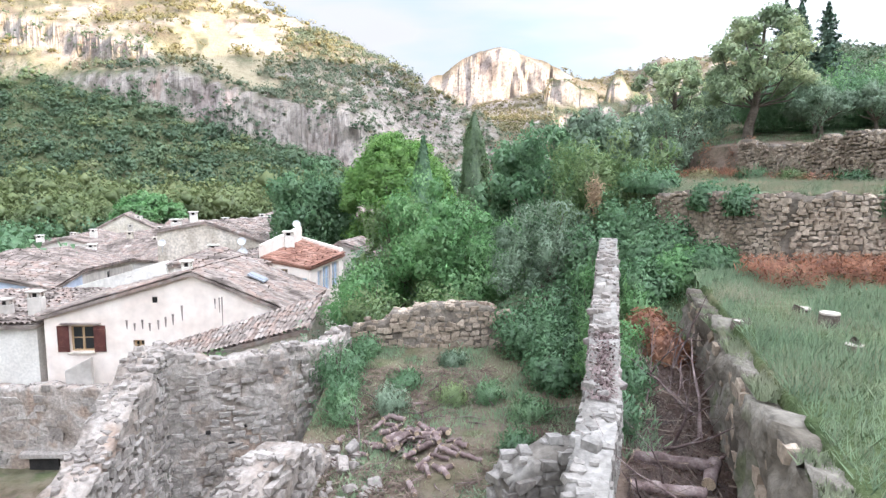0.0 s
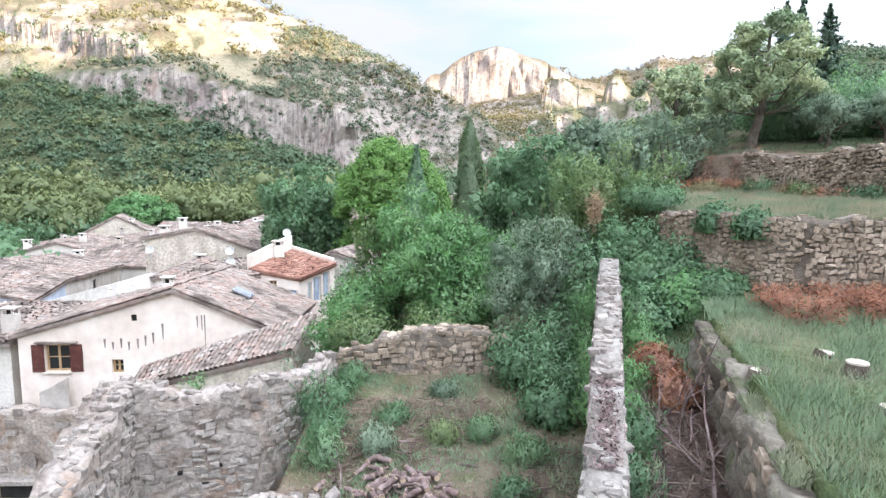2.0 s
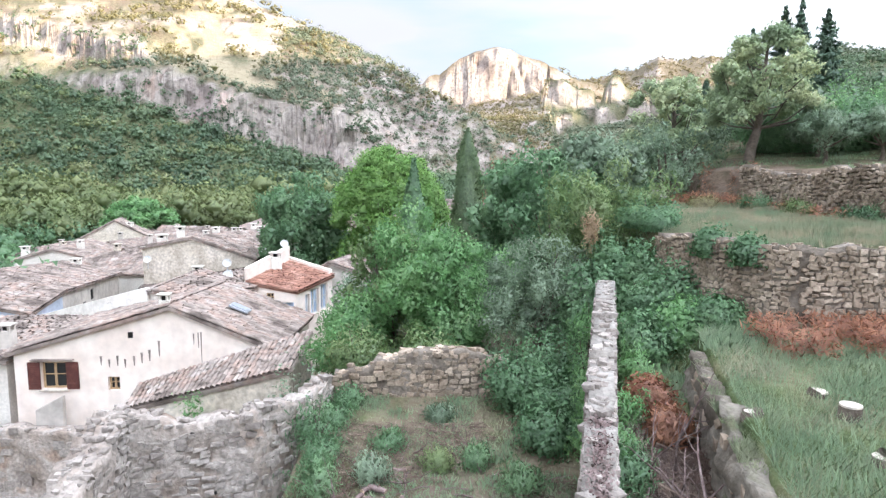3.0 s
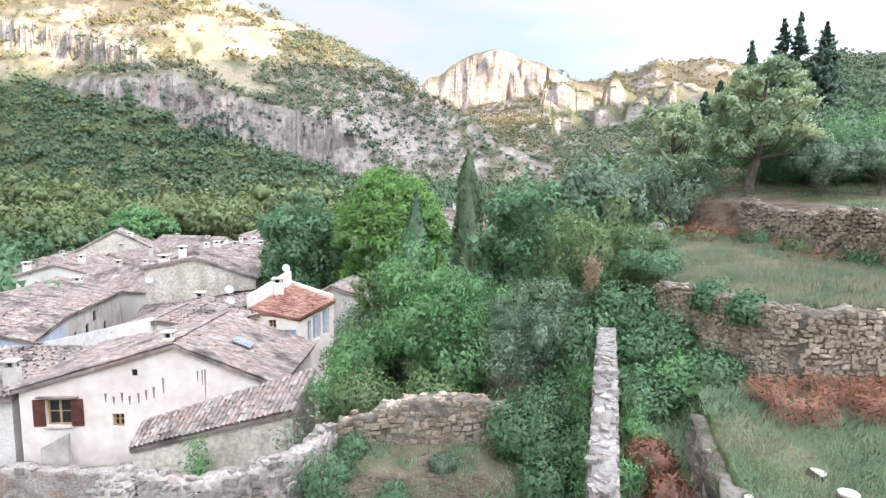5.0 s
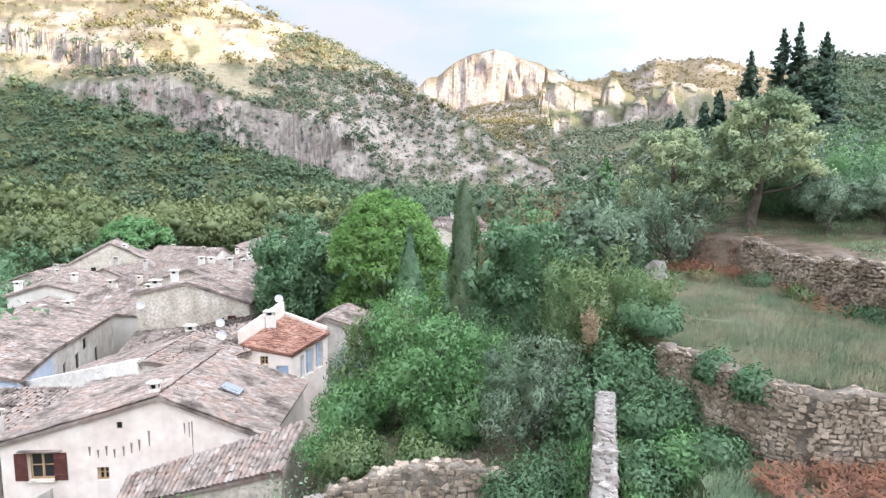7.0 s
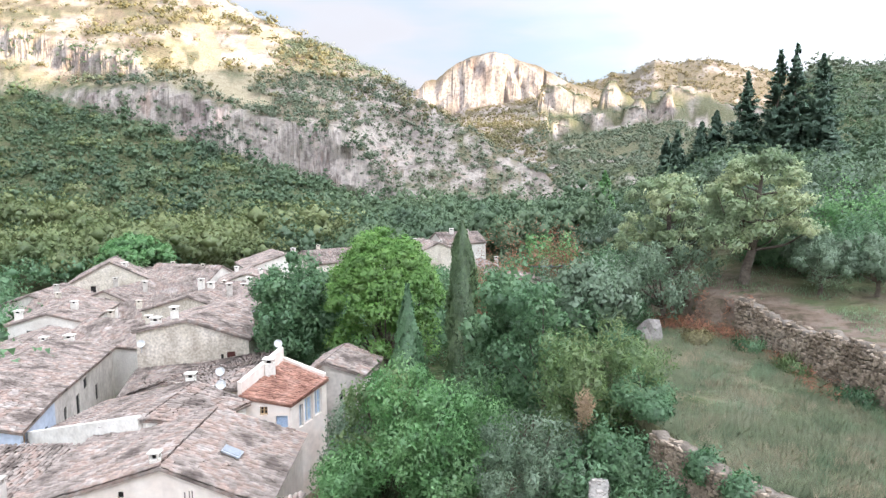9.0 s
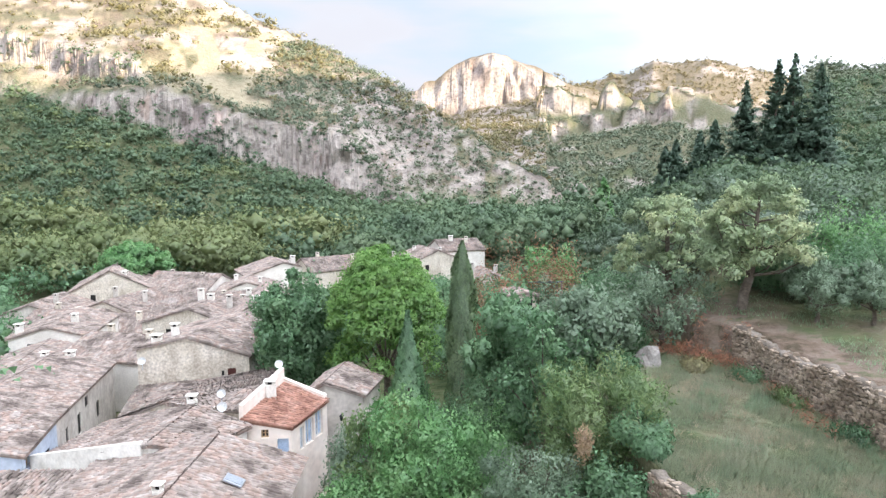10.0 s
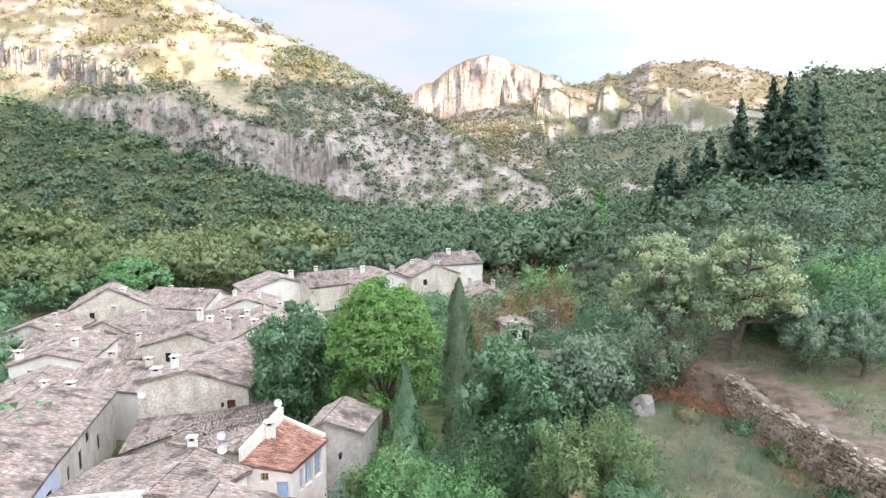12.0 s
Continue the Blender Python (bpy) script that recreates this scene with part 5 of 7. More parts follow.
# the pink gabled house
pink = [(-16.3, 24.4, 2.35), (-10.25, 24.7, 4.1), (-6.3, 24.75, 2.45), (-6.5, 32.2, 2.0), (-10.3, 31.0, 3.85), (-16.6, 32.6, 2.2)]
house("pink_house", "pale pink plastered gable house with dark red-brown shutters", pink, GABLE_TOPS, -3.0, PLASTER_PINK,
      GABLE_ROOFS[::-1], TILE,
      [(0, 1, 1.47, 0.84, 0.95, 1.08, "shutters"), (0, 1, 3.75, 0.75, 0.45, 0.55, "window"), (0, 1, 4.47, 2.84, 0.22, 0.26, "dark")], nparts=300, near=(-7, 24), seed=11)
STAIN = material("dark_damp_stain", [(0.17, 0.14, 0.125), (0.30, 0.25, 0.22)], 4, 20, 0.95, 0.2, 20, 0.01)
for k, (a, z, h) in enumerate(((3.3, 1.95, 0.3), (3.61, 1.85, 0.25), (3.93, 1.95, 0.32), (4.22, 1.84, 0.28), (4.57, 1.93, 0.32), (4.87, 2.05, 0.34), (5.17, 2.15, 0.36), (5.55, 2.42, 0.5), (6.91, 2.8, 0.35), (7.09, 2.75, 0.5), (7.2, 2.4, 1.1))):
    d_, o_ = frame_of(pink[0], pink[2])
    c_ = Vector((pink[0][0], pink[0][1], z)) + d_ * a
    c_.y = 24.4 + 0.0495 * (c_.x + 16.3) if c_.x < -10.25 else 24.7 + 0.0127 * (c_.x + 10.25)
    bm = bmesh.new()
    bmesh.ops.create_cone(bm, cap_ends=True, segments=8, radius1=0.05, radius2=0.02, depth=h * 1.25)
    bmesh.ops.transform(bm, matrix=Matrix.Translation(c_ + o_ * 0.002) @ Matrix.Diagonal((1.0 if k < 8 else 0.6, 0.18, -1, 1)), verts=list(bm.verts))
    bmesh.ops.recalc_face_normals(bm, faces=list(bm.faces))
    me_ = bpy.data.meshes.new("stain")
    bm.to_mesh(me_)
    bm.free()
    part_me("stain", me_, STAIN, bpy.data.objects["pink_house"], "dark damp streak below a wall vent")
house("tiled_house", "plastered village house with a white gable wall and weathered clay tiles",
      [(-21.6, 33.9, 1.0), (-13.6, 30.5, 3.6), (-11.2, 31.1, 3.15), (-9.8, 33.6, 3.2), (-12.9, 34.6, 3.95), (-20.6, 39.6, 0.9)],
      GABLE_TOPS, -3.2, LIMEWASH, GABLE_ROOFS, TILE, [(2, 3, 1.4, 2.2, 0.5, 0.6, "dark")], seed=21)
house("tiled_house", "low village house with a shallow weathered tile roof",
      [(-16.0, 38.0, 2.75), (-10.4, 35.7, 3.15), (-9.5, 39.2, 3.7), (-11.5, 45.4, 2.6), (-15.9, 45.4, 1.75)], [(0, 1, 2), (0, 2, 3, 4)], -3.2, PLASTER_BEIGE, [(0, 2, 3, 4), (0, 1, 2, (-14.0, 38.4, 3.0))], TILE, [(1, 2, 1.0, 1.6, 0.4, 0.5, "dark")], seed=23, over=0.06)
house("tiled_house", "low outbuilding with a corrugated run of pale clay tiles",
      [(-20.5, 40.9, 0.7), (-17.1, 41.0, 1.9), (-16.1, 46.8, 1.3), (-21.8, 46.2, 1.0)], [(0, 1, 2, 3)], -3.2, PLASTER_BEIGE, [(0, 1, 2, 3)], TILE, [], seed=25, over=0.1)
house("red_roof_house", "cream rendered house with a red tiled lean-to roof and blue joinery",
      [(-10.2, 33.9, 3.45), (-7.55, 34.1, 2.9), (-6.15, 37.1, 3.3), (-9.0, 38.6, 3.95)], [(0, 1, 2, 3)], -3.0, PLASTER_PINK, [(1, 2, 3, 0)], TILE_RED,
      [(0, 1, 1.25, 2.35, 0.42, 0.5, "window"), (0, 1, 2.2, 1.1, 0.62, 1.2, "bluedoor"),
       (1, 2, 0.95, 1.3, 0.4, 1.3, "bluewin"), (1, 2, 1.65, 1.35, 0.75, 1.45, "bluewin"), (1, 2, 2.55, 1.45, 0.7, 1.5, "bluewin")], seed=31, over=0.1)
def parapet(parent, a, b, z0, z1, foot, mat, thick=0.26, label="white rendered parapet wall"):
    """A thin wall with a sloping head from a to b."""
    bm = bmesh.new()
    d_, o_ = frame_of(a, b)
    q = []
    for (px_, py_), zt in ((a, z0), (b, z1)):
        for sg in (-1, 1):
            for zz in (foot, zt):
                q.append(bm.verts.new((px_ + o_.x * thick / 2 * sg, py_ + o_.y * thick / 2 * sg, zz)))
    for f_ in ((0, 1, 3, 2), (4, 6, 7, 5), (0, 4, 5, 1), (2, 3, 7, 6), (1, 5, 7, 3), (0, 2, 6, 4)):
        bm.faces.new([q[k] for k in f_])
    bmesh.ops.recalc_face_normals(bm, faces=list(bm.faces))
    bmesh.ops.bevel(bm, geom=list(bm.edges), offset=0.02, segments=1, affect="EDGES")
    part("parapet", bm, mat, parent, label)


par = bpy.data.objects["red_roof_house"]
parapet(par, (-10.25, 34.1), (-9.05, 38.5), 4.2, 4.9, 1.0, PLASTER_PINK)
parapet(par, (-9.05, 38.6), (-6.2, 37.2), 4.25, 3.65, 1.0, PLASTER_PINK)
parapet(bpy.data.objects["tiled_house"], (-21.5, 33.75), (-13.9, 30.5), 1.6, 3.8, 0.5, LIMEWASH, 0.22)
house("blue_house", "pale blue rendered house with dark windows and patched tiles",
      [(-21.5, 33.0, 1.9), (-22.3, 37.25, 2.25), (-27.2, 38.5, 3.3), (-26.2, 32.2, 3.0)], [(0, 1, 2, 3)], -5.0, PLASTER_BLUE, [(0, 1, 2, 3)], TILE,
      [(0, 1, 0.6, 1.0, 0.45, 0.75, "window"), (0, 1, 2.9, 0.05, 0.75, 0.85, "dark")], seed=40)
house("long_house", "long grey rendered house with small windows and a pinkish tiled roof",
      [(-22.3, 37.25, 2.25), (-26.65, 51.85, 1.0), (-30.9, 51.4, 2.0), (-34.5, 50.5, 0.6), (-31.5, 37.5, 1.4), (-27.2, 38.0, 3.3)],
      [(0, 1, 2, 5), (2, 3, 4, 5)], -5.0, PLASTER_GREY, [(0, 1, 2, 5), (3, 4, 5, 2)], TILE,
      [(0, 1, 1.9, -0.1, 0.5, 0.95, "dark"), (0, 1, 4.7, -0.7, 0.75, 1.4, "dark"), (0, 1, 6.7, 0.45, 0.8, 0.75, "dark"), (0, 1, 9.6, -1.4, 0.7, 1.2, "dark"),
       (0, 1, 9.2, -3.2, 0.8, 0.8, "dark"), (0, 1, 11.5, -3.9, 0.9, 0.9, "dark")], seed=41)
house("stone_gable_house", "beige rendered stone gable house with a brown door",
      [(-21.8, 46.3, 3.85), (-18.4, 47.15, 4.5), (-14.1, 48.1, 2.8), (-12.3, 57.5, 2.4), (-16.8, 57.5, 4.1), (-21.5, 57.0, 3.2)], GABLE_TOPS, -3.5, PLASTER_BEIGE, GABLE_ROOFS, TILE,
      [(1, 2, 2.45, 1.3, 0.2, 0.4, "dark"), (1, 2, 3.1, 0.35, 0.62, 1.5, "greydoor"), (2, 3, 2.75, 0.2, 1.2, 1.25, "door")], seed=51)
FAR = [  # x, y, yaw, width, depth, eave, ridge, base, wall, label
    (-38.3, 65, 10, 7, 9, 0.9, 1.9, -6, PLASTER_WHITE), (-27.6, 57.2, -14, 9, 7, 0.7, 2.0, -5, PLASTER_WHITE), (-25, 70, -10, 11, 9, 0.9, 2.6, -5, PLASTER_BEIGE),
    (-19, 70, 15, 8, 9, 1.6, 3.6, -4, PLASTER_WHITE), (-30, 82, 10, 12, 9, -0.6, 1.2, -6, PLASTER_BEIGE), (-41, 84, -12, 11, 10, -1.4, 0.6, -7, PLASTER_BEIGE),
    (-51, 99, 20, 11, 10, -0.8, 2.2, -8, PLASTER_BEIGE), (-40, 101, -15, 12, 9, -1.4, 0.8, -8, PLASTER_WHITE), (-55, 88, 5, 9, 9, -2.4, -0.8, -8, PLASTER_GREY),
    (-29, 97, 12, 9, 8, -1.0, 0.6, -6, PLASTER_WHITE), (-36, 73, 6, 8, 7, -1.4, 0.4, -6, PLASTER_WHITE), (-18, 81, 20, 8, 8, -0.2, 1.5, -5, PLASTER_WHITE),
    (-27, 106, 30, 12, 8, 0.4, 2.2, -5, PLASTER_WHITE), (-17, 108, 35, 13, 8, 0.8, 2.6, -4, PLASTER_BEIGE), (-9, 106, 30, 10, 8, 1.0, 3.0, -4, PLASTER_WHITE),
    (-1, 108, 25, 9, 8, 2.2, 4.0, -3, PLASTER_BEIGE), (4, 113, 20, 8, 8, 3.4, 5.0, -2, PLASTER_WHITE), (8, 96, 10, 7, 7, 0.4, 2.0, -3, PLASTER_GREY),
    (-36, 56, 14, 8, 9, -0.6, 0.7, -6, PLASTER_GREY), (-44, 75, 4, 8, 8, -1.2, 0.4, -7, PLASTER_GREY),
]
for k, (x, y, yaw, w, d, ze, zr, b, mat) in enumerate(FAR):
    along = k % 3 != 1
    house("village_house", "old village house with plastered walls and a weathered tile roof", gable(x, y, yaw, w, d, ze, zr, along), GABLE_TOPS, b, mat, GABLE_ROOFS, TILE,
          [(0, 1, w * 0.28 if along else d * 0.25, ze - 1.6, 0.7, 1.0, "dark")], seed=100 + k * 3)
parapet(bpy.data.objects["pink_house"], (-15.25, 23.95), (-14.2, 24.0), 0.2, 0.75, -3.0, PLASTER_GREY, 0.2, "low sloping rendered parapet below the window")
house("side_house", "low grey-white rendered house beside the pink gable", [(-23.5, 24.3, 1.75), (-16.75, 24.6, 1.95), (-17.0, 30.5, 2.3), (-23.5, 30.5, 2.2)], [(0, 1, 2, 3)], -5.0, PLASTER_WHITE, [(0, 1, 2, 3)], TILE, [(0, 1, 3.5, 0.2, 0.6, 0.8, "dark")], seed=57)
chimney(-17.35, 25.6, 2.2, 0.55, 0.7, PLASTER_GREY, 3)
chimney(-18.9, 25.9, 2.0, 0.5, 0.5, PLASTER_GREY, 4)
SKYLIGHT = material("grey_blue_skylight", [(0.24, 0.26, 0.29), (0.32, 0.34, 0.37)], 2, 20, 0.3, 0, 20)
sky_ob = thing("skylight", "grey-blue skylight pane set in the tiled roof", "skylight", (-8.4, 27.2, 3.3))
part("frame", box_bm((-8.35, 27.2, 3.5), (0.85, 0.62, 0.1), 0, 0.015, None, 0, 24), GREYMETAL, sky_ob)
part("pane", box_bm((-8.33, 27.2, 3.56), (0.72, 0.5, 0.03), 0, 0.005, None, 0, 24), SKYLIGHT, sky_ob, "grey-blue glass pane")
IRON = material("black_iron", [(0.02, 0.02, 0.022), (0.04, 0.04, 0.042)], 3, 30, 0.5, 0, 20, metallic=0.5)


def wall_lantern(x, y, z):
    root = thing("wall_lantern", "black iron street lantern on a bracket at the shed wall", "lantern", (x, y, z))
    part_me("bracket", mesh_np("bracket", *tube_arrays([(x, y + 0.35, z - 0.1), (x, y + 0.15, z + 0.18), (x, y - 0.1, z + 0.2)], [0.018, 0.018, 0.014], 6)), IRON, root)
    bm = bmesh.new()
    bmesh.ops.create_cone(bm, cap_ends=True, segments=6, radius1=0.07, radius2=0.13, depth=0.3, matrix=Matrix.Translation((x, y - 0.1, z - 0.05)))
    part("lamp_body", bm, GLASS, root, "dark glass lantern body")
    bm = bmesh.new()
    bmesh.ops.create_cone(bm, cap_ends=True, segments=6, radius1=0.16, radius2=0.03, depth=0.12, matrix=Matrix.Translation((x, y - 0.1, z + 0.15)))
    part("cap", bm, IRON, root)


def aerial(x, y, z):
    root = thing("tv_aerial", "thin metal roof aerial on a tall mast", "aerial", (x, y, z))
    part_me("mast", mesh_np("mast", *tube_arrays([(x, y, z - 0.2), (x, y, z + 1.9)], [0.02, 0.015], 6)), GREYMETAL, root)
    part_me("boom", mesh_np("boom", *tube_arrays([(x - 0.5, y, z + 1.8), (x + 0.5, y + 0.1, z + 1.8)], [0.012, 0.012], 5)), GREYMETAL, root)
    for q in range(5):
        xx = x - 0.4 + 0.2 * q
        part_me("element", mesh_np("element", *tube_arrays([(xx, y - 0.25 + 0.02 * q, z + 1.8), (xx, y + 0.3 - 0.02 * q, z + 1.8)], [0.007, 0.007], 4)), GREYMETAL, root)


wall_lantern(-5.4, 38.05, 1.9)
aerial(-13.3, 48.3, 3.1)
# lean-to in front of the pink house, and the shed by the lane
house("lean_to", "low lean-to with a rough beige wall and a patched tile roof",
      [(-11.0, 22.5, 0.8), (-5.0, 22.0, 2.45), (-4.7, 24.3, 3.2), (-11.3, 24.2, 1.1)], [(0, 1, 2, 3)], -3.0, PLASTER_BEIGE, [(0, 1, 2, 3)], TILE, seed=61, over=0.08, category="shed", rough=0.5)
house("lane_shed", "grey stone shed with a pale tiled roof beside the lane",
      [(-6.5, 38.6, 3.85), (-4.2, 38.9, 3.0), (-3.5, 42.6, 2.85), (-5.8, 42.9, 3.75), (-7.0, 42.4, 3.2), (-7.5, 39.0, 3.2)], [(0, 1, 2, 3), (0, 3, 4, 5)], -3.0, PLASTER_GREY, [(1, 2, 3, 0), (4, 5, 0, 3)], TILE, seed=71, category="shed")
for x, y, z, w, h in ((-10.6, 25.0, 4.0, 0.42, 0.3), (-13.8, 36.4, 2.8, 0.55, 0.9), (-9.3, 36.6, 4.0, 0.6, 0.5), (-20.6, 47.0, 3.0, 0.7, 1.5), (-19.8, 48.4, 4.2, 0.6, 0.8), (-29.6, 51.0, 1.3, 0.7, 0.8),
                      (-40.5, 61, 1.0, 0.7, 0.9), (-25, 70, 2.2, 0.7, 0.9), (-19, 66.7, 2.6, 0.7, 0.9), (-22, 72, 1.8, 0.6, 0.8), (-30, 80, 0.9, 0.7, 0.9), (-17, 80, 1.0, 0.7, 0.9), (-24, 105, 1.8, 0.8, 1.0), (-12, 107, 2.2, 0.8, 1.0), (3.0, 112, 4.4, 0.8, 1.1), (-33, 60, 0.2, 0.6, 0.8), (-48, 96, 0.6, 0.7, 1.0)):
    chimney(x, y, z, w, h, seed=int(abs(x) * 7))
for k, (x, y, yaw, w, d, ze, zr, b, mat) in enumerate(FAR):
    for q in range(1 + k % 2):
        chimney(x + (0.22 - 0.5 * q) * w, y + (0.3 * q - 0.12) * d, ze + (zr - ze) * 0.45, 0.6, 0.9 + 0.3 * (k % 3), (PLASTER_WHITE, PLASTER_BEIGE, PLASTER_GREY)[k % 3], k)
for x, y, z, r, rz in ((-9.35, 38.8, 4.5, 0.27, 20), (-11.9, 35.9, 3.7, 0.27, 10), (-11.7, 35.4, 3.1, 0.3, 10), (-21.3, 46.0, 2.5, 0.3, 10), (-13.2, 48.0, 2.9, 0.3, 15)):
    dish(x, y, z, r, rz)

# ---- stone walls ----
rubble_wall("garden_wall", "pale lime-capped stone wall between the court and the alley",
            [(1.45, 6.0, 1.6, 4.0), (1.75, 7.0, 1.6, 4.28), (2.05, 7.9, 1.6, 4.55), (2.45, 9.0, 1.6, 4.64), (3.25, 12.0, 1.7, 5.05), (4.35, 16.0, 1.8, 5.6), (5.45, 19.9, 2.0, 6.05)],
            0.56, (0.27, 0.2), LIME, STONE_GREY, STONE_PALE, 3, sides=(1, -1), fill=0.9, tilt=5, proud=0.03, rough=0.05, rag=0.04, top=0.8, top_size=0.17, nparts=300, near=(2, 8))
rubble_wall("terrace_wall", "rough dry stone retaining wall with brown and grey blocks",
            [(7.28, 20.1, 5.0, 7.35), (7.95, 17.35, 5.2, 7.5), (8.95, 15.7, 5.3, 7.55), (10.6, 15.35, 5.3, 7.6), (14.0, 15.15, 5.3, 7.7), (18, 15, 5.3, 7.8)],
            0.5, (0.175, 0.112), MORTAR, STONE, STONE_PARTS, 4, tilt=9, proud=0.045, rag=0.12, top=0.35, top_size=0.15, near=(9.5, 15), vary=0.45)
rubble_wall("upper_terrace_wall", "low dry stone retaining wall of the upper terrace",
            [(14.3, 29.35, 7.6, 9.5), (14.62, 28.5, 7.6, 9.5), (15.0, 22.0, 7.6, 9.55), (15.6, 16.0, 7.6, 9.6), (16.0, 8.0, 7.6, 9.6)],
            0.5, (0.18, 0.12), MORTAR, STONE, STONE_PARTS, 5, sides=(1,), tilt=14, proud=0.1, rag=0.14, top=0.6, top_size=0.15, nparts=200, near=(15, 24), vary=0.45)
rubble_wall("alley_wall", "crumbling earthy retaining wall beside the sunken alley",
            [(3.2, 4.0, 1.8, 5.1), (4.55, 8.6, 1.8, 5.2), (5.25, 11.0, 2.2, 5.25), (6.2, 14.75, 3.2, 5.3)],
            0.5, (0.3, 0.2), EARTHWALL, STONE, STONE_PARTS, 6, sides=(-1,), fill=0.25, tilt=15, proud=0.02, rough=0.16, rag=0.08, top=0.0, top_size=0.12, nparts=150, near=(5, 9))
rubble_wall("court_back_wall", "broken dry stone wall closing the overgrown court",
            [(-2.9, 19.3, 1.6, 3.2), (-1.9, 19.4, 1.6, 3.3), (-1.6, 19.4, 1.6, 3.75), (0.4, 19.5, 1.6, 4.05), (1.5, 19.6, 1.6, 4.0), (3.0, 19.9, 1.8, 3.2)],
            0.55, (0.25, 0.17), MORTAR, STONE, STONE_PARTS, 7, fill=0.9, tilt=6, proud=0.05, rag=0.12, top=0.9, top_size=0.18, nparts=300, near=(0, 19), vary=0.4)
RUIN_WALL = dict(core_mat=RUIN, joined_mat=STONE_GREY, part_mat=GREY_PARTS, tilt=8, proud=0.035, rough=0.07, rag=0.15, top=0.8, top_size=0.15, vary=0.45)
rubble_wall("ruin_wall", "tall roofless ruin wall of grey mortared stone",
            [(-7.3, 14.9, -3.0, 3.8), (-6.0, 15.4, -3.0, 3.45), (-4.4, 15.9, -2.0, 3.35), (-3.6, 17.2, -1.0, 3.2), (-3.2, 18.9, 0.0, 3.15)], 0.6, (0.27, 0.15), seed=8, fill=0.72, nparts=300, near=(-5, 14), **RUIN_WALL)
rubble_wall("ruin_wall", "collapsed ruin wall sloping down in rough rubble",
            [(-7.35, 14.8, -3.0, 3.75), (-7.2, 12.8, -3.0, 2.85), (-7.1, 11.0, -3.0, 2.05), (-7.0, 9.0, -3.0, 0.9)], 0.8, (0.24, 0.17), seed=9, sides=(1, -1), fill=0.85, nparts=300, near=(-7, 10), **dict(RUIN_WALL, proud=0.08, rough=0.1, top=1.8))
rubble_wall("ruin_wall", "broken inner ruin wall of pale rubble",
            [(-4.3, 8.0, -2.5, 1.9), (-3.7, 9.6, -2.5, 2.75), (-3.2, 11.0, -2.5, 2.7), (-2.9, 12.5, -2.0, 2.4)], 0.9, (0.26, 0.17), seed=10, sides=(1, -1), fill=0.85, nparts=250, near=(-4, 8), **dict(RUIN_WALL, proud=0.07, rough=0.12, top=1.6))
rubble_wall("stub_wall", "pale broken stub of a cross wall",
            [(0.85, 8.42, 1.6, 3.7), (1.1, 8.5, 1.6, 3.98), (1.5, 8.6, 1.6, 4.05), (2.15, 8.76, 1.6, 4.1)], 0.6, (0.24, 0.17), LIME, STONE_GREY, STONE_PALE, 11, sides=(1, -1), fill=0.95, tilt=6, proud=0.06, rag=0.12, top=1.3, top_size=0.18, nparts=200, near=(1.3, 8))
lower = rubble_wall("lower_wall", "tall coursed stone retaining wall below the pink house",
            [(-24, 22.3, -5, -0.15), (-16, 22.6, -5, 0.0), (-8.5, 22.4, -5, 0.1)], 0.6, (0.55, 0.31), RUIN, STONE_GREY, GREY_PARTS, 12, fill=0.55, tilt=2, proud=0.012, rough=0.07, rag=0.06, top=0.4, nparts=150, near=(-12, 22), vary=0.2)
# uncut wall: a near-black slab on its face paints the doorway's shade
part("doorway", box_bm((-15.2, 22.22, -3.5), (1.1, 0.16, 1.7)), DARK, lower, "near-black panel for the shade in a low doorway")
part("lintel", box_bm((-15.15, 22.14, -2.52), (1.75, 0.34, 0.2), 2, 0.03), STONE_GREY, lower, "grey stone lintel slab")
# small near-black blocks set in the face imitate shaded gaps
HOLES = ((-5.62, 15.24, 3.05, 0.18, 0.15), (-5.5, 15.3, 1.05, 0.36, 0.16), (-6.05, 15.05, 1.45, 0.16, 0.12), (-5.25, 15.35, 1.5, 0.4, 0.1))
for x, y, z, w, h in HOLES:
    part("putlog_hole", box_bm((x, y + 0.03, z), (w * 0.75, 0.14, h * 0.8), 20, 0.02), DARK, bpy.data.objects["ruin_wall"], "near-black block for the shade in a fallen stone's gap")

# ---- trees ----
broad_tree("fig_tree", "fresh green broad-leaved fig tree behind the broken wall", -0.3, 25.8, 7.6, 2.6, LEAF_FIG, 1, length=0.15, width=0.085, clumps=84, per=330, low=0.12)
broad_tree("almond_tree", "light green slender-leaved tree beside the lane", -1.9, 27.4, 7.0, 1.9, LEAF_YELLOW, 61, length=0.2, width=0.09, clumps=50, per=180, low=0.15)
broad_tree("olive_tree", "grey green olive tree overhanging the court wall", 3.75, 22.4, 6.9, 2.0, LEAF_OLIVE, 2, length=0.13, width=0.05, clumps=60, per=320, low=0.12)
broad_tree("oak_tree", "dense mid green tree beside the lane", 4.9, 35.0, 10.7, 3.1, LEAF_DARK, 3, length=0.22, width=0.12, clumps=70, per=190, low=0.05)
broad_tree("oak_tree", "dense green tree with rounded clumps", 5.6, 29.2, 10.5, 2.5, LEAF_DARK, 63, length=0.22, width=0.12, clumps=60, per=190, low=0.05)
broad_tree("olive_tree", "pale grey green olive tree on the slope", 7.8, 30.4, 10.8, 2.2, LEAF_OLIVE, 4, length=0.2, width=0.09, clumps=54, per=190, low=0.1)
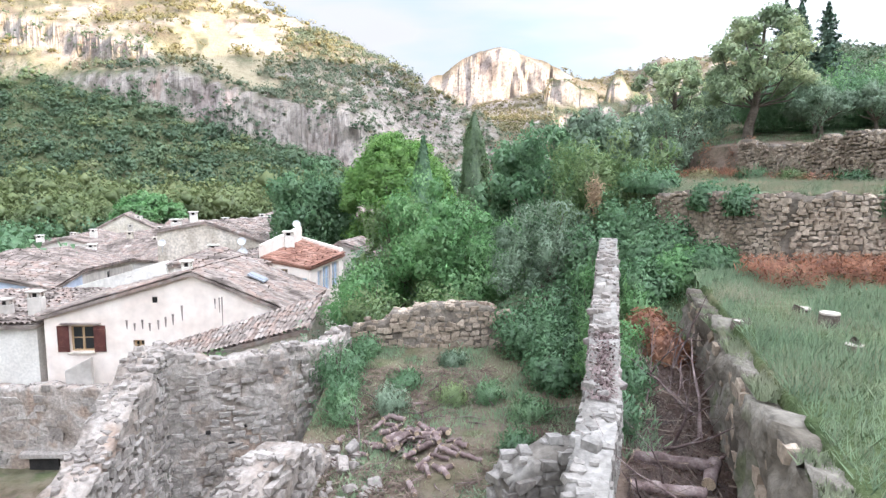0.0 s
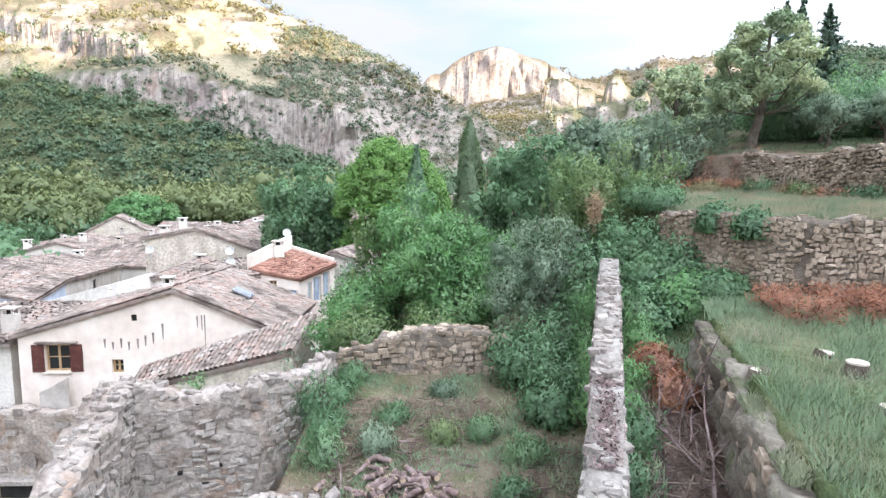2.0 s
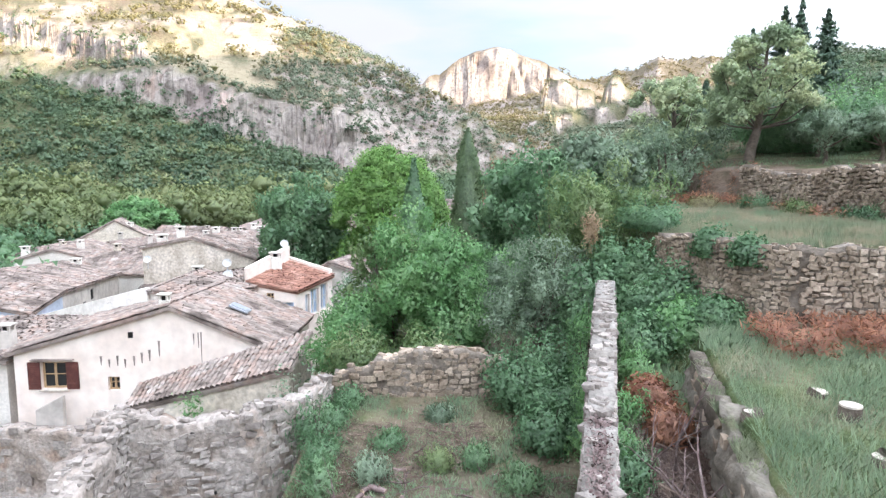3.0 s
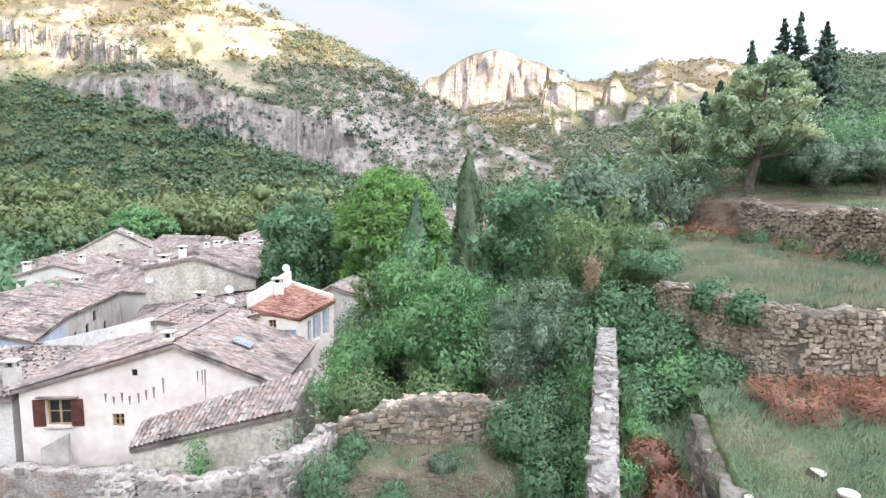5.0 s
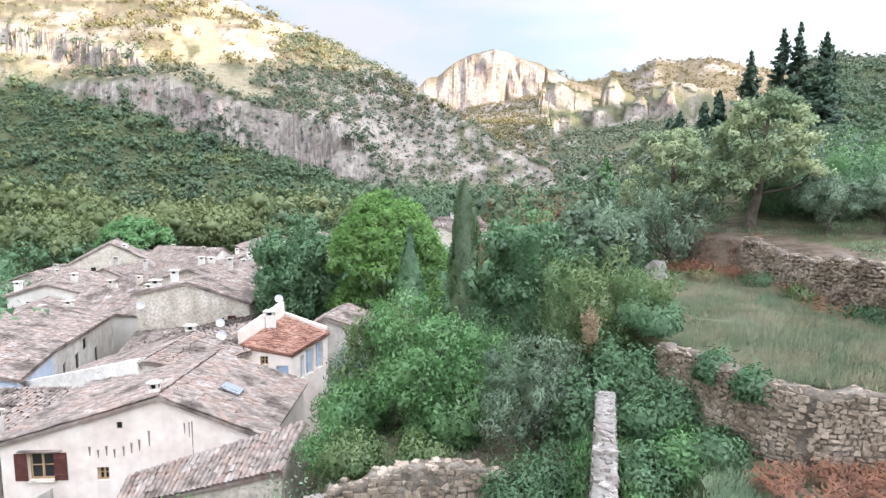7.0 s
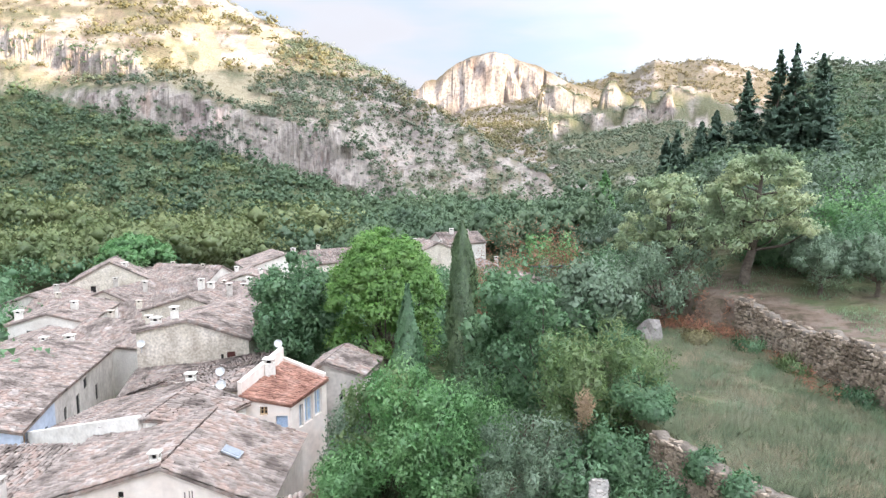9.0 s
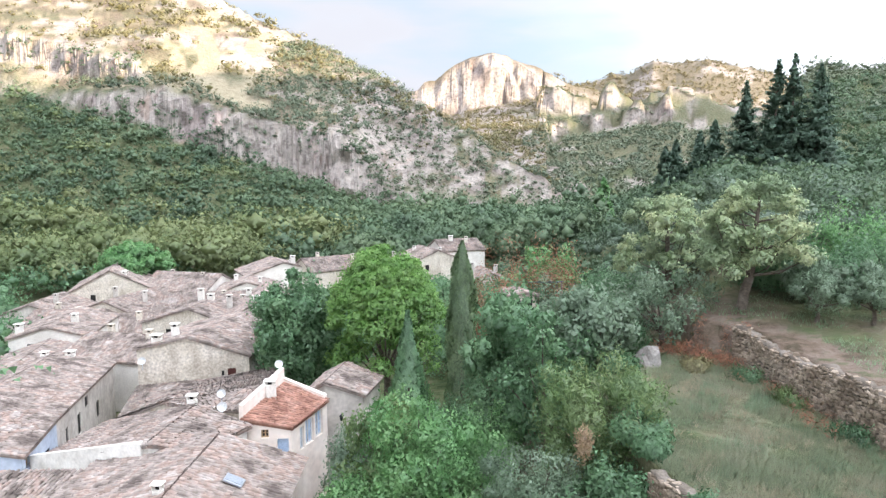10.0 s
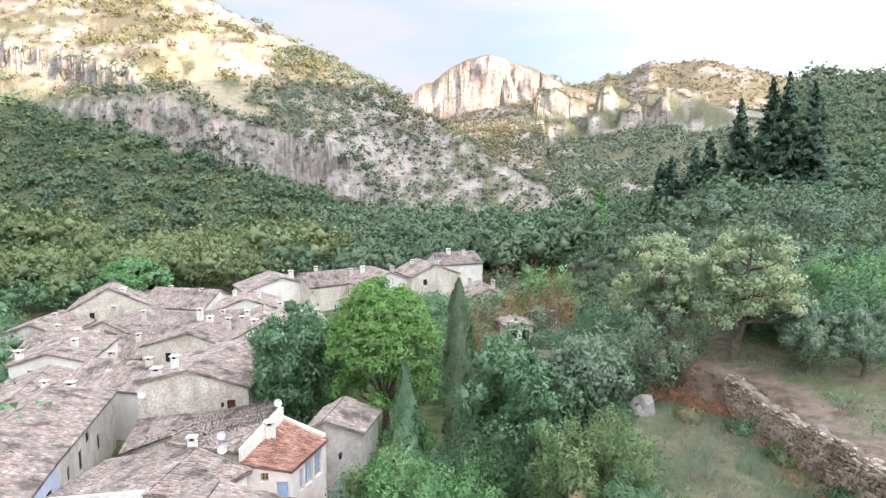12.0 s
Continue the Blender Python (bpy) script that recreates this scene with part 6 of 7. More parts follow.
tam = broad_tree("tamarisk", "feathery yellow green shrub tree with dry tips", 6.5, 24.0, 10.0, 2.2, LEAF_YELLOW, 5, length=0.22, width=0.05, clumps=64, per=240, low=0.05)
rng_t = np.random.default_rng(77)
ct = np.array([5.5, 22.1, 7.4]) + rng_t.normal(size=(700, 3)) * [0.13, 0.13, 0.27]
part_me("dead_spray", mesh_np("dead_spray", *leaf_arrays(ct, rng_t.normal(size=(700, 3)) * 0.3 + [0, -0.8, 0.4], 0.16, 0.035, rng_t, 0.4)), LEAF_TAN, tam, "dead tan spray of foliage")["kind"] = "stuff"
broad_tree("grey_tree", "sparse grey green tree with thin bare twigs", 12.1, 33.0, 11.9, 2.4, LEAF_OLIVE, 64, length=0.2, width=0.06, clumps=46, per=90, low=0.15)
umbrella_pine("umbrella_pine", "bright green umbrella pine with a dense domed crown", -3.4, 47.0, 11.7, 4.7, 2.4, LEAF_PINE, 6, clumps=380, per=170, length=0.19)
broad_tree("lime_tree", "dark green round-crowned tree beside the village roofs", -10.4, 48.5, 9.3, 3.6, LEAF_DARK, 7, length=0.2, width=0.12, clumps=130, per=300, low=0.12)
cypress("cypress", "tall slender green cypress beside the lane", 2.1, 41.8, 12.3, 0.95, LEAF_CYPRESS, 8, base=-1.5, leaves=16000, length=0.17, taper=6.0)
cypress("cypress", "short slender green cypress among garden trees", -1.0, 31.3, 10.0, 1.35, LEAF_DARK, 9, base=0.0, length=0.17, taper=1.5)
umbrella_pine("umbrella_pine", "bright green umbrella pine behind the village", -51.0, 106.0, 5.4, 6.6, -1.5, LEAF_FIG, 67, base=-7.5, clumps=110, per=120, length=0.5)
umbrella_pine("pine_tree", "old pine with pale spreading needle tufts on the terrace", 15.7, 32.0, 16.6, 3.0, 11.9, LEAF_PALEPINE, 10, clumps=95, per=190, length=0.17, trunk_r=0.24, gaps=0.3, lean=0.7)
umbrella_pine("pine_tree", "leaning pine with yellow-tipped needle tufts", 15.0, 39.5, 15.6, 3.2, 10.8, LEAF_PALEPINE, 66, clumps=70, per=170, length=0.2, trunk_r=0.22, gaps=0.35, lean=-0.4)
for k, (x, y, top, r) in enumerate(((46.2, 85.4, 31.9, 3.2), (47.9, 84.5, 32.5, 3.0), (50.6, 83.2, 31.0, 3.9), (42.8, 87.0, 29.3, 3.0), (39.5, 88.6, 24.2, 2.2), (37.8, 89.3, 22.7, 2.0), (35.0, 90.9, 21.6, 2.2), (33.4, 90.5, 20.6, 1.8))):
    conifer("conifer", "tall dark conifer with a pointed top on the slope", x, y, top, r, LEAF_CEDAR, 30 + k, group="dark conifers on the slope")
conifer("conifer", "light green young conifer on the far slope", 34.6, 127.0, 16.2, 2.6, LEAF_FIG, 47, base=7.0)
broad_tree("pine_tree", "soft green spreading pine beyond the gardens", 13.6, 69.0, 9.6, 3.6, LEAF_FIG, 48, length=0.34, width=0.12, clumps=70, per=160, low=0.1, category="pine tree")


# ---- bushes ----
def bush(name, label, x, y, top, r, leaf, seed, length=0.14, width=0.07, n=26, per=110, base=None, category="bush", group="", droop=0.1):
    rng = np.random.default_rng(seed)
    z0 = gz(x, y) if base is None else base
    root = thing(name, label, category, (x, y, z0), group)
    h = top - z0
    cl, C, Nn = [], [], []
    for k in range(n):
        a, q = rng.uniform(0, 2 * math.pi), math.sqrt(rng.uniform(0, 1))
        top_k = h * math.sqrt(max(0.06, 1 - (q * 0.9) ** 2)) * rng.uniform(0.55, 1.1)
        e = np.array([x + math.cos(a) * q * r, y + math.sin(a) * q * r, z0 + top_k])
        s0 = np.array([x + math.cos(a) * q * r * 0.45, y + math.sin(a) * q * r * 0.45, z0])
        t = rng.uniform(0.08, 1.0, per) ** 0.8
        wide = (0.10 + 0.16 * r * (1 - 0.65 * t))[:, None]
        o = rng.normal(size=(per, 3)) * wide
        pos = s0 + (e - s0) * t[:, None] + o
        pos[:, :2] += (np.array([math.cos(a), math.sin(a)]) * 0.18 * r * (t ** 2)[:, None])
        out_n = pos - np.array([x, y, z0 + h * 0.35])
        C.append(pos)
        Nn.append(0.6 * out_n / (np.linalg.norm(out_n, axis=1)[:, None] + 1e-6) + 0.5 * o / (np.linalg.norm(o, axis=1)[:, None] + 1e-6))
        cl.append(tuple(e))
    C, Nn = np.vstack(C), np.vstack(Nn)
    C[:, 2] = np.maximum(C[:, 2], z0 + 0.02)
    part_me("foliage", mesh_np("foliage", *leaf_arrays(C, Nn, length, width * 1.25, rng, droop, 3)), leaf, root)
    for k in range(5):
        c = cl[k]
        part_me("stem", mesh_np("stem", *tube_arrays([(x, y, z0 - 0.05), ((x + c[0]) / 2, (y + c[1]) / 2, (z0 + c[2]) / 2 + 0.1), c[:3]], [0.03, 0.02, 0.006], 5)), BARK, root)
    return root


for k, (x, y, top, r) in enumerate(((17.9, 29.4, 12.2, 1.3), (19.8, 28.4, 12.2, 1.2), (21.9, 30.4, 12.8, 1.5), (18.9, 31.6, 12.6, 1.3))):
    broad_tree("olive_tree", "small grey-blue olive tree on the upper terrace", x, y, top, r, LEAF_OLIVE, 81 + k, length=0.14, width=0.05, clumps=34, per=230, low=0.32, trunk_r=0.09, group="terrace olive trees")
BUSHES = [  # x, y, top, radius, leaves, label
    (6.1, 48.4, 7.0, 1.1, LEAF_DARK, "dark green bush in front of the hut"), (9.0, 49.4, 8.6, 1.3, LEAF_OLIVE, "grey green bush beside the hut"),
     
    (12.2, 28.9, 8.2, 0.5, LEAF_SUN_TINTED, "olive brown shrub beside the boulder"),
    (-2.9, 16.6, 3.3, 0.7, LEAF_DARK, "tall green weeds against the ruin"), (-2.6, 14.4, 2.8, 0.5, LEAF_DARK, "tall green weeds against the ruin"), (-1.0, 16.3, 2.6, 0.35, LEAF_DARK, "low green weeds in the court"),
    (0.2, 15.4, 2.5, 0.3, LEAF_YELLOW, "low yellow green weeds in the court"), (1.7, 13.0, 2.3, 0.35, LEAF_DARK, "low green weeds beside the garden wall"), (2.2, 14.6, 2.6, 0.5, LEAF_DARK, "low green weeds beside the garden wall"), (0.6, 10.2, 2.4, 0.5, LEAF_OLIVE, "blue green weeds by the stub wall"), (2.6, 18.6, 4.4, 0.9, LEAF_DARK, "dark ivy bush over the broken wall"),
    (4.9, 17.6, 5.6, 0.8, LEAF_FIG, "bright green weed bush in the alley"), (5.2, 15.4, 5.25, 0.7, LEAF_FIG, "bright green weed bush in the alley"), (3.6, 11.4, 4.6, 0.55, LEAF_DARK, "dark green weed bush beside the garden wall"), (3.9, 13.4, 4.95, 0.6, LEAF_FIG, "green weed bush beside the garden wall"),
    (-2.5, 21.6, 4.2, 1.0, LEAF_YELLOW, "yellow green bush behind the broken wall"), (-0.2, 20.8, 4.5, 0.9, LEAF_YELLOW, "light green bush over the wall head"),
    (-3.4, 22.6, 3.9, 1.1, LEAF_FIG, "fresh green bush beside the lean-to"), (-2.7, 28.4, 4.4, 1.4, LEAF_OLIVE, "grey green bush by the shed"),
    (-3.7, 30.2, 4.4, 1.3, LEAF_OLIVE, "grey green bush by the shed"), (-3.0, 25.3, 4.6, 1.3, LEAF_FIG, "green bush beside the lane"),
    (6.4, 18.8, 6.3, 0.9, LEAF_DARK, "dark green bramble at the wall end"), (5.5, 20.9, 6.6, 1.2, LEAF_DARK, "dark green bramble at the wall end"),
    (6.6, 21.5, 7.4, 1.3, LEAF_DARK, "dark green bramble against the terrace wall"), (4.6, 18.2, 5.6, 0.8, LEAF_FIG, "bright green weed bush in the alley"),
    (4.2, 15.6, 5.2, 0.8, LEAF_FIG, "bright green weed bush in the alley"), (5.6, 16.6, 5.7, 0.8, LEAF_DARK, "green bush at the alley's head"),
    (3.4, 12.2, 4.7, 0.55, LEAF_FIG, "green weed bush beside the garden wall"), (3.05, 10.2, 4.35, 0.4, LEAF_DARK, "dark green weed bush beside the garden wall"),
    (4.9, 14.2, 4.75, 0.4, LEAF_DRY, "dry red-brown fern clump in the alley"), (4.85, 12.9, 4.55, 0.3, LEAF_DRY, "dry red-brown fern clump in the alley"),
    (3.5, 18.0, 3.9, 1.1, LEAF_DARK, "dark ivy bush against the garden wall"), (3.2, 16.4, 3.4, 0.9, LEAF_DARK, "dark ivy bush against the garden wall"), (3.8, 19.4, 5.0, 1.0, LEAF_DARK, "dark shrub at the corner of the court"),
    (-2.7, 17.6, 3.0, 0.55, LEAF_DARK, "green weeds against the ruin"), (-2.7, 15.6, 2.9, 0.5, LEAF_DARK, "dark green weeds against the ruin"), (-2.4, 18.7, 3.0, 0.4, LEAF_DARK, "green weeds below the broken wall"),
    (-1.3, 14.9, 2.75, 0.38, LEAF_OLIVE, "blue green weed clump in the court"), (0.3, 17.8, 2.75, 0.35, LEAF_OLIVE, "grey green weeds in the court"), (1.2, 15.6, 2.5, 0.3, LEAF_DARK, "low green weeds in the court"),
    (-4.3, 20.4, 3.5, 0.9, LEAF_OLIVE, "blue green bush on the wall head"), (-8.4, 21.6, 1.9, 0.5, LEAF_FIG, "small green bush on the lean-to roof"),
    (7.75, 17.9, 7.8, 0.35, LEAF_DARK, "ivy hanging over the terrace wall"), (8.2, 16.7, 7.75, 0.3, LEAF_DARK, "ivy hanging over the terrace wall"), (11.2, 15.1, 7.75, 0.18, LEAF_DARK, "ivy hanging over the terrace wall"), (7.5, 21.2, 8.0, 0.45, LEAF_DARK, "dark green bush on the terrace wall head"),  (7.5, 22.3, 8.5, 0.9, LEAF_DARK, "dark green bush on the terrace wall head"), (6.9, 20.2, 7.3, 0.8, LEAF_DARK, "dark green bramble against the terrace wall"), (7.1, 18.6, 6.9, 0.7, LEAF_DARK, "dark green bramble against the terrace wall"), (6.6, 17.0, 6.0, 0.7, LEAF_FIG, "green bush below the terrace wall"), (7.4, 16.6, 6.1, 0.6, LEAF_DARK, "green bush below the terrace wall"),
    
    (20.8, 33.0, 13.2, 2.0, LEAF_DARK, "dark green bush on the upper terrace"), (23.6, 32.5, 13.8, 2.4, LEAF_DARK, "dark green bush on the upper terrace"), (18.6, 34.5, 13.5, 2.0, LEAF_DARK, "dark green bush on the upper terrace"), (25, 37, 15.5, 2.6, LEAF_FIG, "fresh green tree bush on the slope"),
    (14.0, 24.6, 8.3, 0.6, LEAF_YELLOW, "green weed bush at the foot of the upper wall"), (13.8, 27.2, 8.6, 0.6, LEAF_DARK, "green weed bush at the foot of the upper wall"), (14.3, 21.4, 8.3, 0.6, LEAF_DARK, "green weed bush at the foot of the upper wall"),
    (10.0, 32.2, 9.4, 1.0, LEAF_DARK, "dark green bush by the boulder"), (8.8, 29.0, 8.7, 0.7, LEAF_DARK, "dark green bush by the boulder"),
    (8.4, 26.3, 8.7, 1.1, LEAF_YELLOW, "yellow green bush on the bank"), (5.2, 51.8, 11.4, 2.4, LEAF_BROWN, "bush with dry red-brown leaves"), (8.0, 52.8, 12.2, 2.7, LEAF_BROWN, "bush with dry red-brown leaves"), (10.8, 52.6, 11.8, 2.3, LEAF_BROWN, "bush with dry red-brown leaves"), (5.6, 46.5, 6.7, 1.5, LEAF_DARK, "dark green bush by the hut"),
    (3.4, 33.0, 6.4, 1.8, LEAF_DARK, "dark green bush beside the lane"), (2.8, 29.6, 6.0, 1.6, LEAF_FIG, "green bush beside the lane"), (1.2, 34.8, 4.4, 1.2, LEAF_DARK, "dark green bush beside the lane"), (0.8, 24.4, 5.4, 1.5, LEAF_FIG, "green bush below the fig tree"),
    (10.8, 46.0, 8.4, 2.2, LEAF_OLIVE, "grey green olive bush on the slope"), (12.5, 42.0, 10.6, 2.4, LEAF_DARK, "dark green tree bush on the slope"), (9.8, 39.0, 9.0, 2.0, LEAF_DARK, "dark green tree bush on the slope"), (10.4, 36.0, 10.0, 1.8, LEAF_OLIVE, "grey green bush on the slope"), (17, 42, 13.2, 2.6, LEAF_OLIVE, "grey green bush on the slope"), (21, 40, 14.6, 2.4, LEAF_OLIVE, "grey green bush on the slope"),
    (-2.0, 36.5, 2.2, 1.2, LEAF_FIG, "green bush beside the shed"), (-1.3, 41.5, 2.6, 1.6, LEAF_FIG, "green garden bush below the pine"),
]
for k, (x, y, top, r, leaf, label) in enumerate(BUSHES):
    big = r > 1.15
    dry_ = leaf is LEAF_DRY
    weed = "weed" in label
    foot = top - 0.75 if "hanging" in label else None
    size_ = (0.16, 0.03) if dry_ else (0.17, 0.06) if big else (0.13, 0.022) if weed else (0.13, 0.045)
    n_, per_ = (60, 140) if big else (40, 130) if dry_ else (15, 110) if weed else (40, 115)
    bush("dry_fern" if dry_ else "weed_clump" if weed else "bush", label, x, y, top, r, leaf, 200 + k, *size_, n_, per_, base=foot, group="garden bushes", droop=-0.7 if weed else 0.1)


# ---- grass and weeds ----
def grass(name, label, XY, height, mat, seed, width=0.02, kind="stuff", level=None):
    rng = np.random.default_rng(seed)
    n = len(XY)
    z = ground_z(XY[:, 0], XY[:, 1]) if level is None else np.full(n, level)
    b = np.stack([XY[:, 0], XY[:, 1], z - 0.02], 1)
    a = rng.uniform(0, 2 * math.pi, n)
    side = np.stack([np.cos(a), np.sin(a), 0 * a], 1) * width * rng.uniform(0.6, 1.4, n)[:, None]
    lean = np.stack([rng.normal(size=n) * 0.32, rng.normal(size=n) * 0.32, np.ones(n)], 1)
    h = (height * rng.uniform(0.4, 1.25, n) * (0.75 + 0.4 * fbm(np.stack([XY[:, 0], XY[:, 1], 0 * a], 1) * 0.8, 2, seed)))[:, None]
    tip = b + lean * h + np.stack([rng.normal(size=n), rng.normal(size=n), -0.6 + 0 * a], 1) * h * 0.25
    V = np.stack([b - side, b + side, tip], 1).reshape(-1, 3)
    up = np.tile([0.0, -0.35, 0.94], (3 * n, 1))
    F = np.arange(3 * n).reshape(n, 3)
    flip = np.cross(V[1::3] - V[0::3], V[2::3] - V[0::3])[:, 1] > 0
    F[flip] = F[flip][:, ::-1]
    me = mesh_np(name, V, F, False, up)
    me.materials.append(mat)
    return tagged(new(name, me), label, "grass", kind=kind)


def spread(n, seed, xr, yr, keep):
    rng = np.random.default_rng(seed)
    x, y = rng.uniform(*xr, n), rng.uniform(*yr, n)
    k = keep(x, y)
    return np.stack([x[k], y[k]], 1)


grass("grass", "tall green grass on the lower terrace", spread(95000, 1, (2.6, 18), (1.0, 15.6), lambda x, y: (across(x, y) > 4.8) & (y < wall2_y(x) - 0.5)), 0.34, GRASS, 2, 0.009)
grass("grass", "dry straw among the grass of the lower terrace", spread(60000, 15, (2.6, 18), (1.0, 15.4), lambda x, y: (across(x, y) > 4.8) & (y < wall2_y(x) - 0.5) & grown(x, y, 1.2, 94, -0.15)), 0.32, GRASS_DRY, 16, 0.009)
grass("grass", "grass and moss overhanging the alley wall", spread(110000, 17, (2.6, 7), (3.0, 14.8), lambda x, y: (across(x, y) > 4.42) & (across(x, y) < 4.95) & grown(x, y, 0.8, 97, -0.15)), 0.22, GRASS_DRY, 18, 0.014, level=5.2)
grass("grass", "faded green grass on the second terrace", spread(130000, 3, (7.2, 15.5), (15, 31), lambda x, y: (y > wall2_y(x) + 0.4) & (x < wall3_x(y) - 0.4) & (x > 0.28 * y)), 0.3, GRASS_DRY, 4, 0.01)
grass("grass", "tall straw tufts in the rough grass of the second terrace", spread(60000, 41, (7.2, 15.5), (15, 31), lambda x, y: (y > wall2_y(x) + 0.3) & (x < wall3_x(y) - 0.3) & (x > 0.28 * y) & grown(x, y, 0.7, 191, 0.25)), 0.38, GRASS_STRAW, 42, 0.008)
grass("weeds", "green weed tufts in the rough grass of the second terrace", spread(60000, 43, (7.2, 15.5), (15, 31), lambda x, y: (y > wall2_y(x) + 0.3) & (x < wall3_x(y) - 0.2) & (x > 0.28 * y) & grown(x, y, 0.9, 193, np.where(x > wall3_x(y) - 1.8, 0.0, 0.4))), 0.36, GRASS, 44, 0.01)
grass("grass", "short green grass on the upper terrace", spread(40000, 5, (13.5, 32), (14, 44), lambda x, y: (x > wall3_x(y) + 1.4) & grown(x, y, 2.0, 92, -0.1)), 0.26, GRASS, 6, 0.022)
grass("weeds", "mixed green weeds in the walled court", spread(22000, 7, (-3.2, 5.2), (8.5, 19.2), lambda x, y: (across(x, y) < 2.1) & grown(x, y, 0.9, 93, -0.05)), 0.3, GRASS, 8, 0.022)
grass("weeds", "dry straw and weeds in the walled court", spread(14000, 9, (-3.2, 5.2), (8.0, 19.2), lambda x, y: (across(x, y) < 2.1)), 0.18, GRASS_DRY, 10, 0.02)
grass("weeds", "green weeds along the alley", spread(26000, 11, (2.4, 9), (7.5, 20.5), lambda x, y: (across(x, y) > 2.8) & (across(x, y) < np.where(y > 14.3, 7.0, 3.4)) & (y > 9) & (y < wall2_y(x) - 0.2)), 0.32, GRASS, 12, 0.03)
grass("grass", "rough grass below the garden trees", spread(26000, 13, (-4, 12), (20.5, 40), lambda x, y: x < 2 + 0.3 * y), 0.3, GRASS, 14, 0.03)


def garden_table(x, y, r, h):
    z0 = gz(x, y)
    root = thing("garden_table", "dark round garden table under the olive tree", "table", (x, y, z0))
    bm = bmesh.new()
    bmesh.ops.create_cone(bm, cap_ends=True, segments=24, radius1=r, radius2=r, depth=0.05, matrix=Matrix.Translation((x, y, z0 + h)))
    part("tabletop", bm, IRON, root)
    for q in range(4):
        a = math.pi / 4 + q * math.pi / 2
        part_me("leg", mesh_np("leg", *tube_arrays([(x + math.cos(a) * r * 0.75, y + math.sin(a) * r * 0.75, z0), (x + math.cos(a) * r * 0.55, y + math.sin(a) * r * 0.55, z0 + h)], [0.025, 0.025], 6)), IRON, root)


garden_table(1.15, 27.2, 0.75, 0.75)


# ---- cut wood, dead branches, stumps ----
def log(x, y, z, length, r, rz, tilt=0.0, label="cut log with pale sawn ends lying in the court", group="cut logs"):
    root = thing("log", label, "log", (x, y, z), group)
    d = Vector((math.cos(radians(rz)) * math.cos(radians(tilt)), math.sin(radians(rz)) * math.cos(radians(tilt)), math.sin(radians(tilt))))
    c = Vector((x, y, z + r))
    n = 6
    pts = [tuple(c + d * length * (i / n - 0.5) + Vector((0, 0, 0.02 * math.sin(i * 2.1 + x)))) for i in range(n + 1)]
    part_me("bark", mesh_np("bark", *tube_arrays(pts, [r * (1 + 0.08 * math.sin(i * 3 + y)) for i in range(n + 1)], 10), True), DEADWOOD, root)
    for s in (-1, 1):
        bm = bmesh.new()
        bmesh.ops.create_cone(bm, cap_ends=True, segments=10, radius1=r * 0.97, radius2=r * 0.97, depth=0.012)
        q = d.to_track_quat("Z", "Y").to_matrix().to_4x4()
        bmesh.ops.transform(bm, matrix=Matrix.Translation(c + d * length * 0.5 * s) @ q, verts=list(bm.verts))
        part("sawn_end", bm, CUTWOOD, root, "pale sawn end grain")
    return root


rl = random.Random(4)
for k in range(64):
    x, y = rl.gauss(-0.75, 0.75), rl.gauss(13.2, 0.6)
    up_ = max(0.0, 0.3 - 0.25 * math.hypot(x + 0.75, y - 13.2))
    log(x, y, gz(x, y) + rl.uniform(-0.02, 0.05) + up_ * rl.random(), rl.uniform(0.2, 0.55), rl.uniform(0.03, 0.07), rl.uniform(0, 180), rl.uniform(-14, 14), label="purplish-brown cut log in the court's wood pile")
for x, y, l, r, rz in ((3.5, 8.9, 1.1, 0.1, -20), (3.2, 8.2, 1.0, 0.09, -15), (4.0, 8.6, 0.8, 0.1, 60)):
    log(x, y, gz(x, y), l, r, rz, label="cut log lying on dead leaves in the alley")


def branch(x, y, z, length, rz, tilt, r, seed):
    rng = random.Random(seed)
    items = []

    def grow(p, d, l, rad, depth):
        pts, rr = [p], [rad]
        n = 5
        for i in range(n):
            d = (d + Vector([rng.uniform(-0.22, 0.22) for _ in range(3)])).normalized()
            p = p + d * (l / n)
            pts.append(p)
            rr.append(rad * (1 - 0.75 * (i + 1) / n))
            if depth and i >= 1 and rng.random() < 0.75:
                grow(p, (d + Vector([rng.uniform(-0.8, 0.8) for _ in range(3)])).normalized(), l * rng.uniform(0.3, 0.55), rr[-1] * 0.6, depth - 1)
        items.append(tube_arrays([tuple(q) for q in pts], rr, 5))

    d = Vector((math.cos(radians(rz)) * math.cos(radians(tilt)), math.sin(radians(rz)) * math.cos(radians(tilt)), math.sin(radians(tilt))))
    grow(Vector((x, y, z)), d, length, r, 2)
    ob = new("dead_branch", mesh_np("dead_branch", *join_arrays(items), True))
    ob.data.materials.append(DEADWOOD)
    return tagged(ob, "bare grey dead branch with forked twigs", "branch", "dead branches")


for k in range(46):
    x, y = rl.uniform(-2.3, 2.6), rl.uniform(11.0, 16.5)
    branch(x, y, gz(x, y) + 0.05, rl.uniform(0.5, 1.3), rl.uniform(0, 360), rl.uniform(0, 22), rl.uniform(0.012, 0.028), 300 + k)
for k in range(12):
    y = rl.uniform(7.6, 12.5)
    x = 3.55 + 0.275 * (y - 9.0) + rl.uniform(-0.6, 0.6)
    branch(x, y, gz(x, y) + 0.05, rl.uniform(0.8, 2.0), rl.uniform(0, 360), rl.uniform(10, 75), rl.uniform(0.015, 0.035), 400 + k)
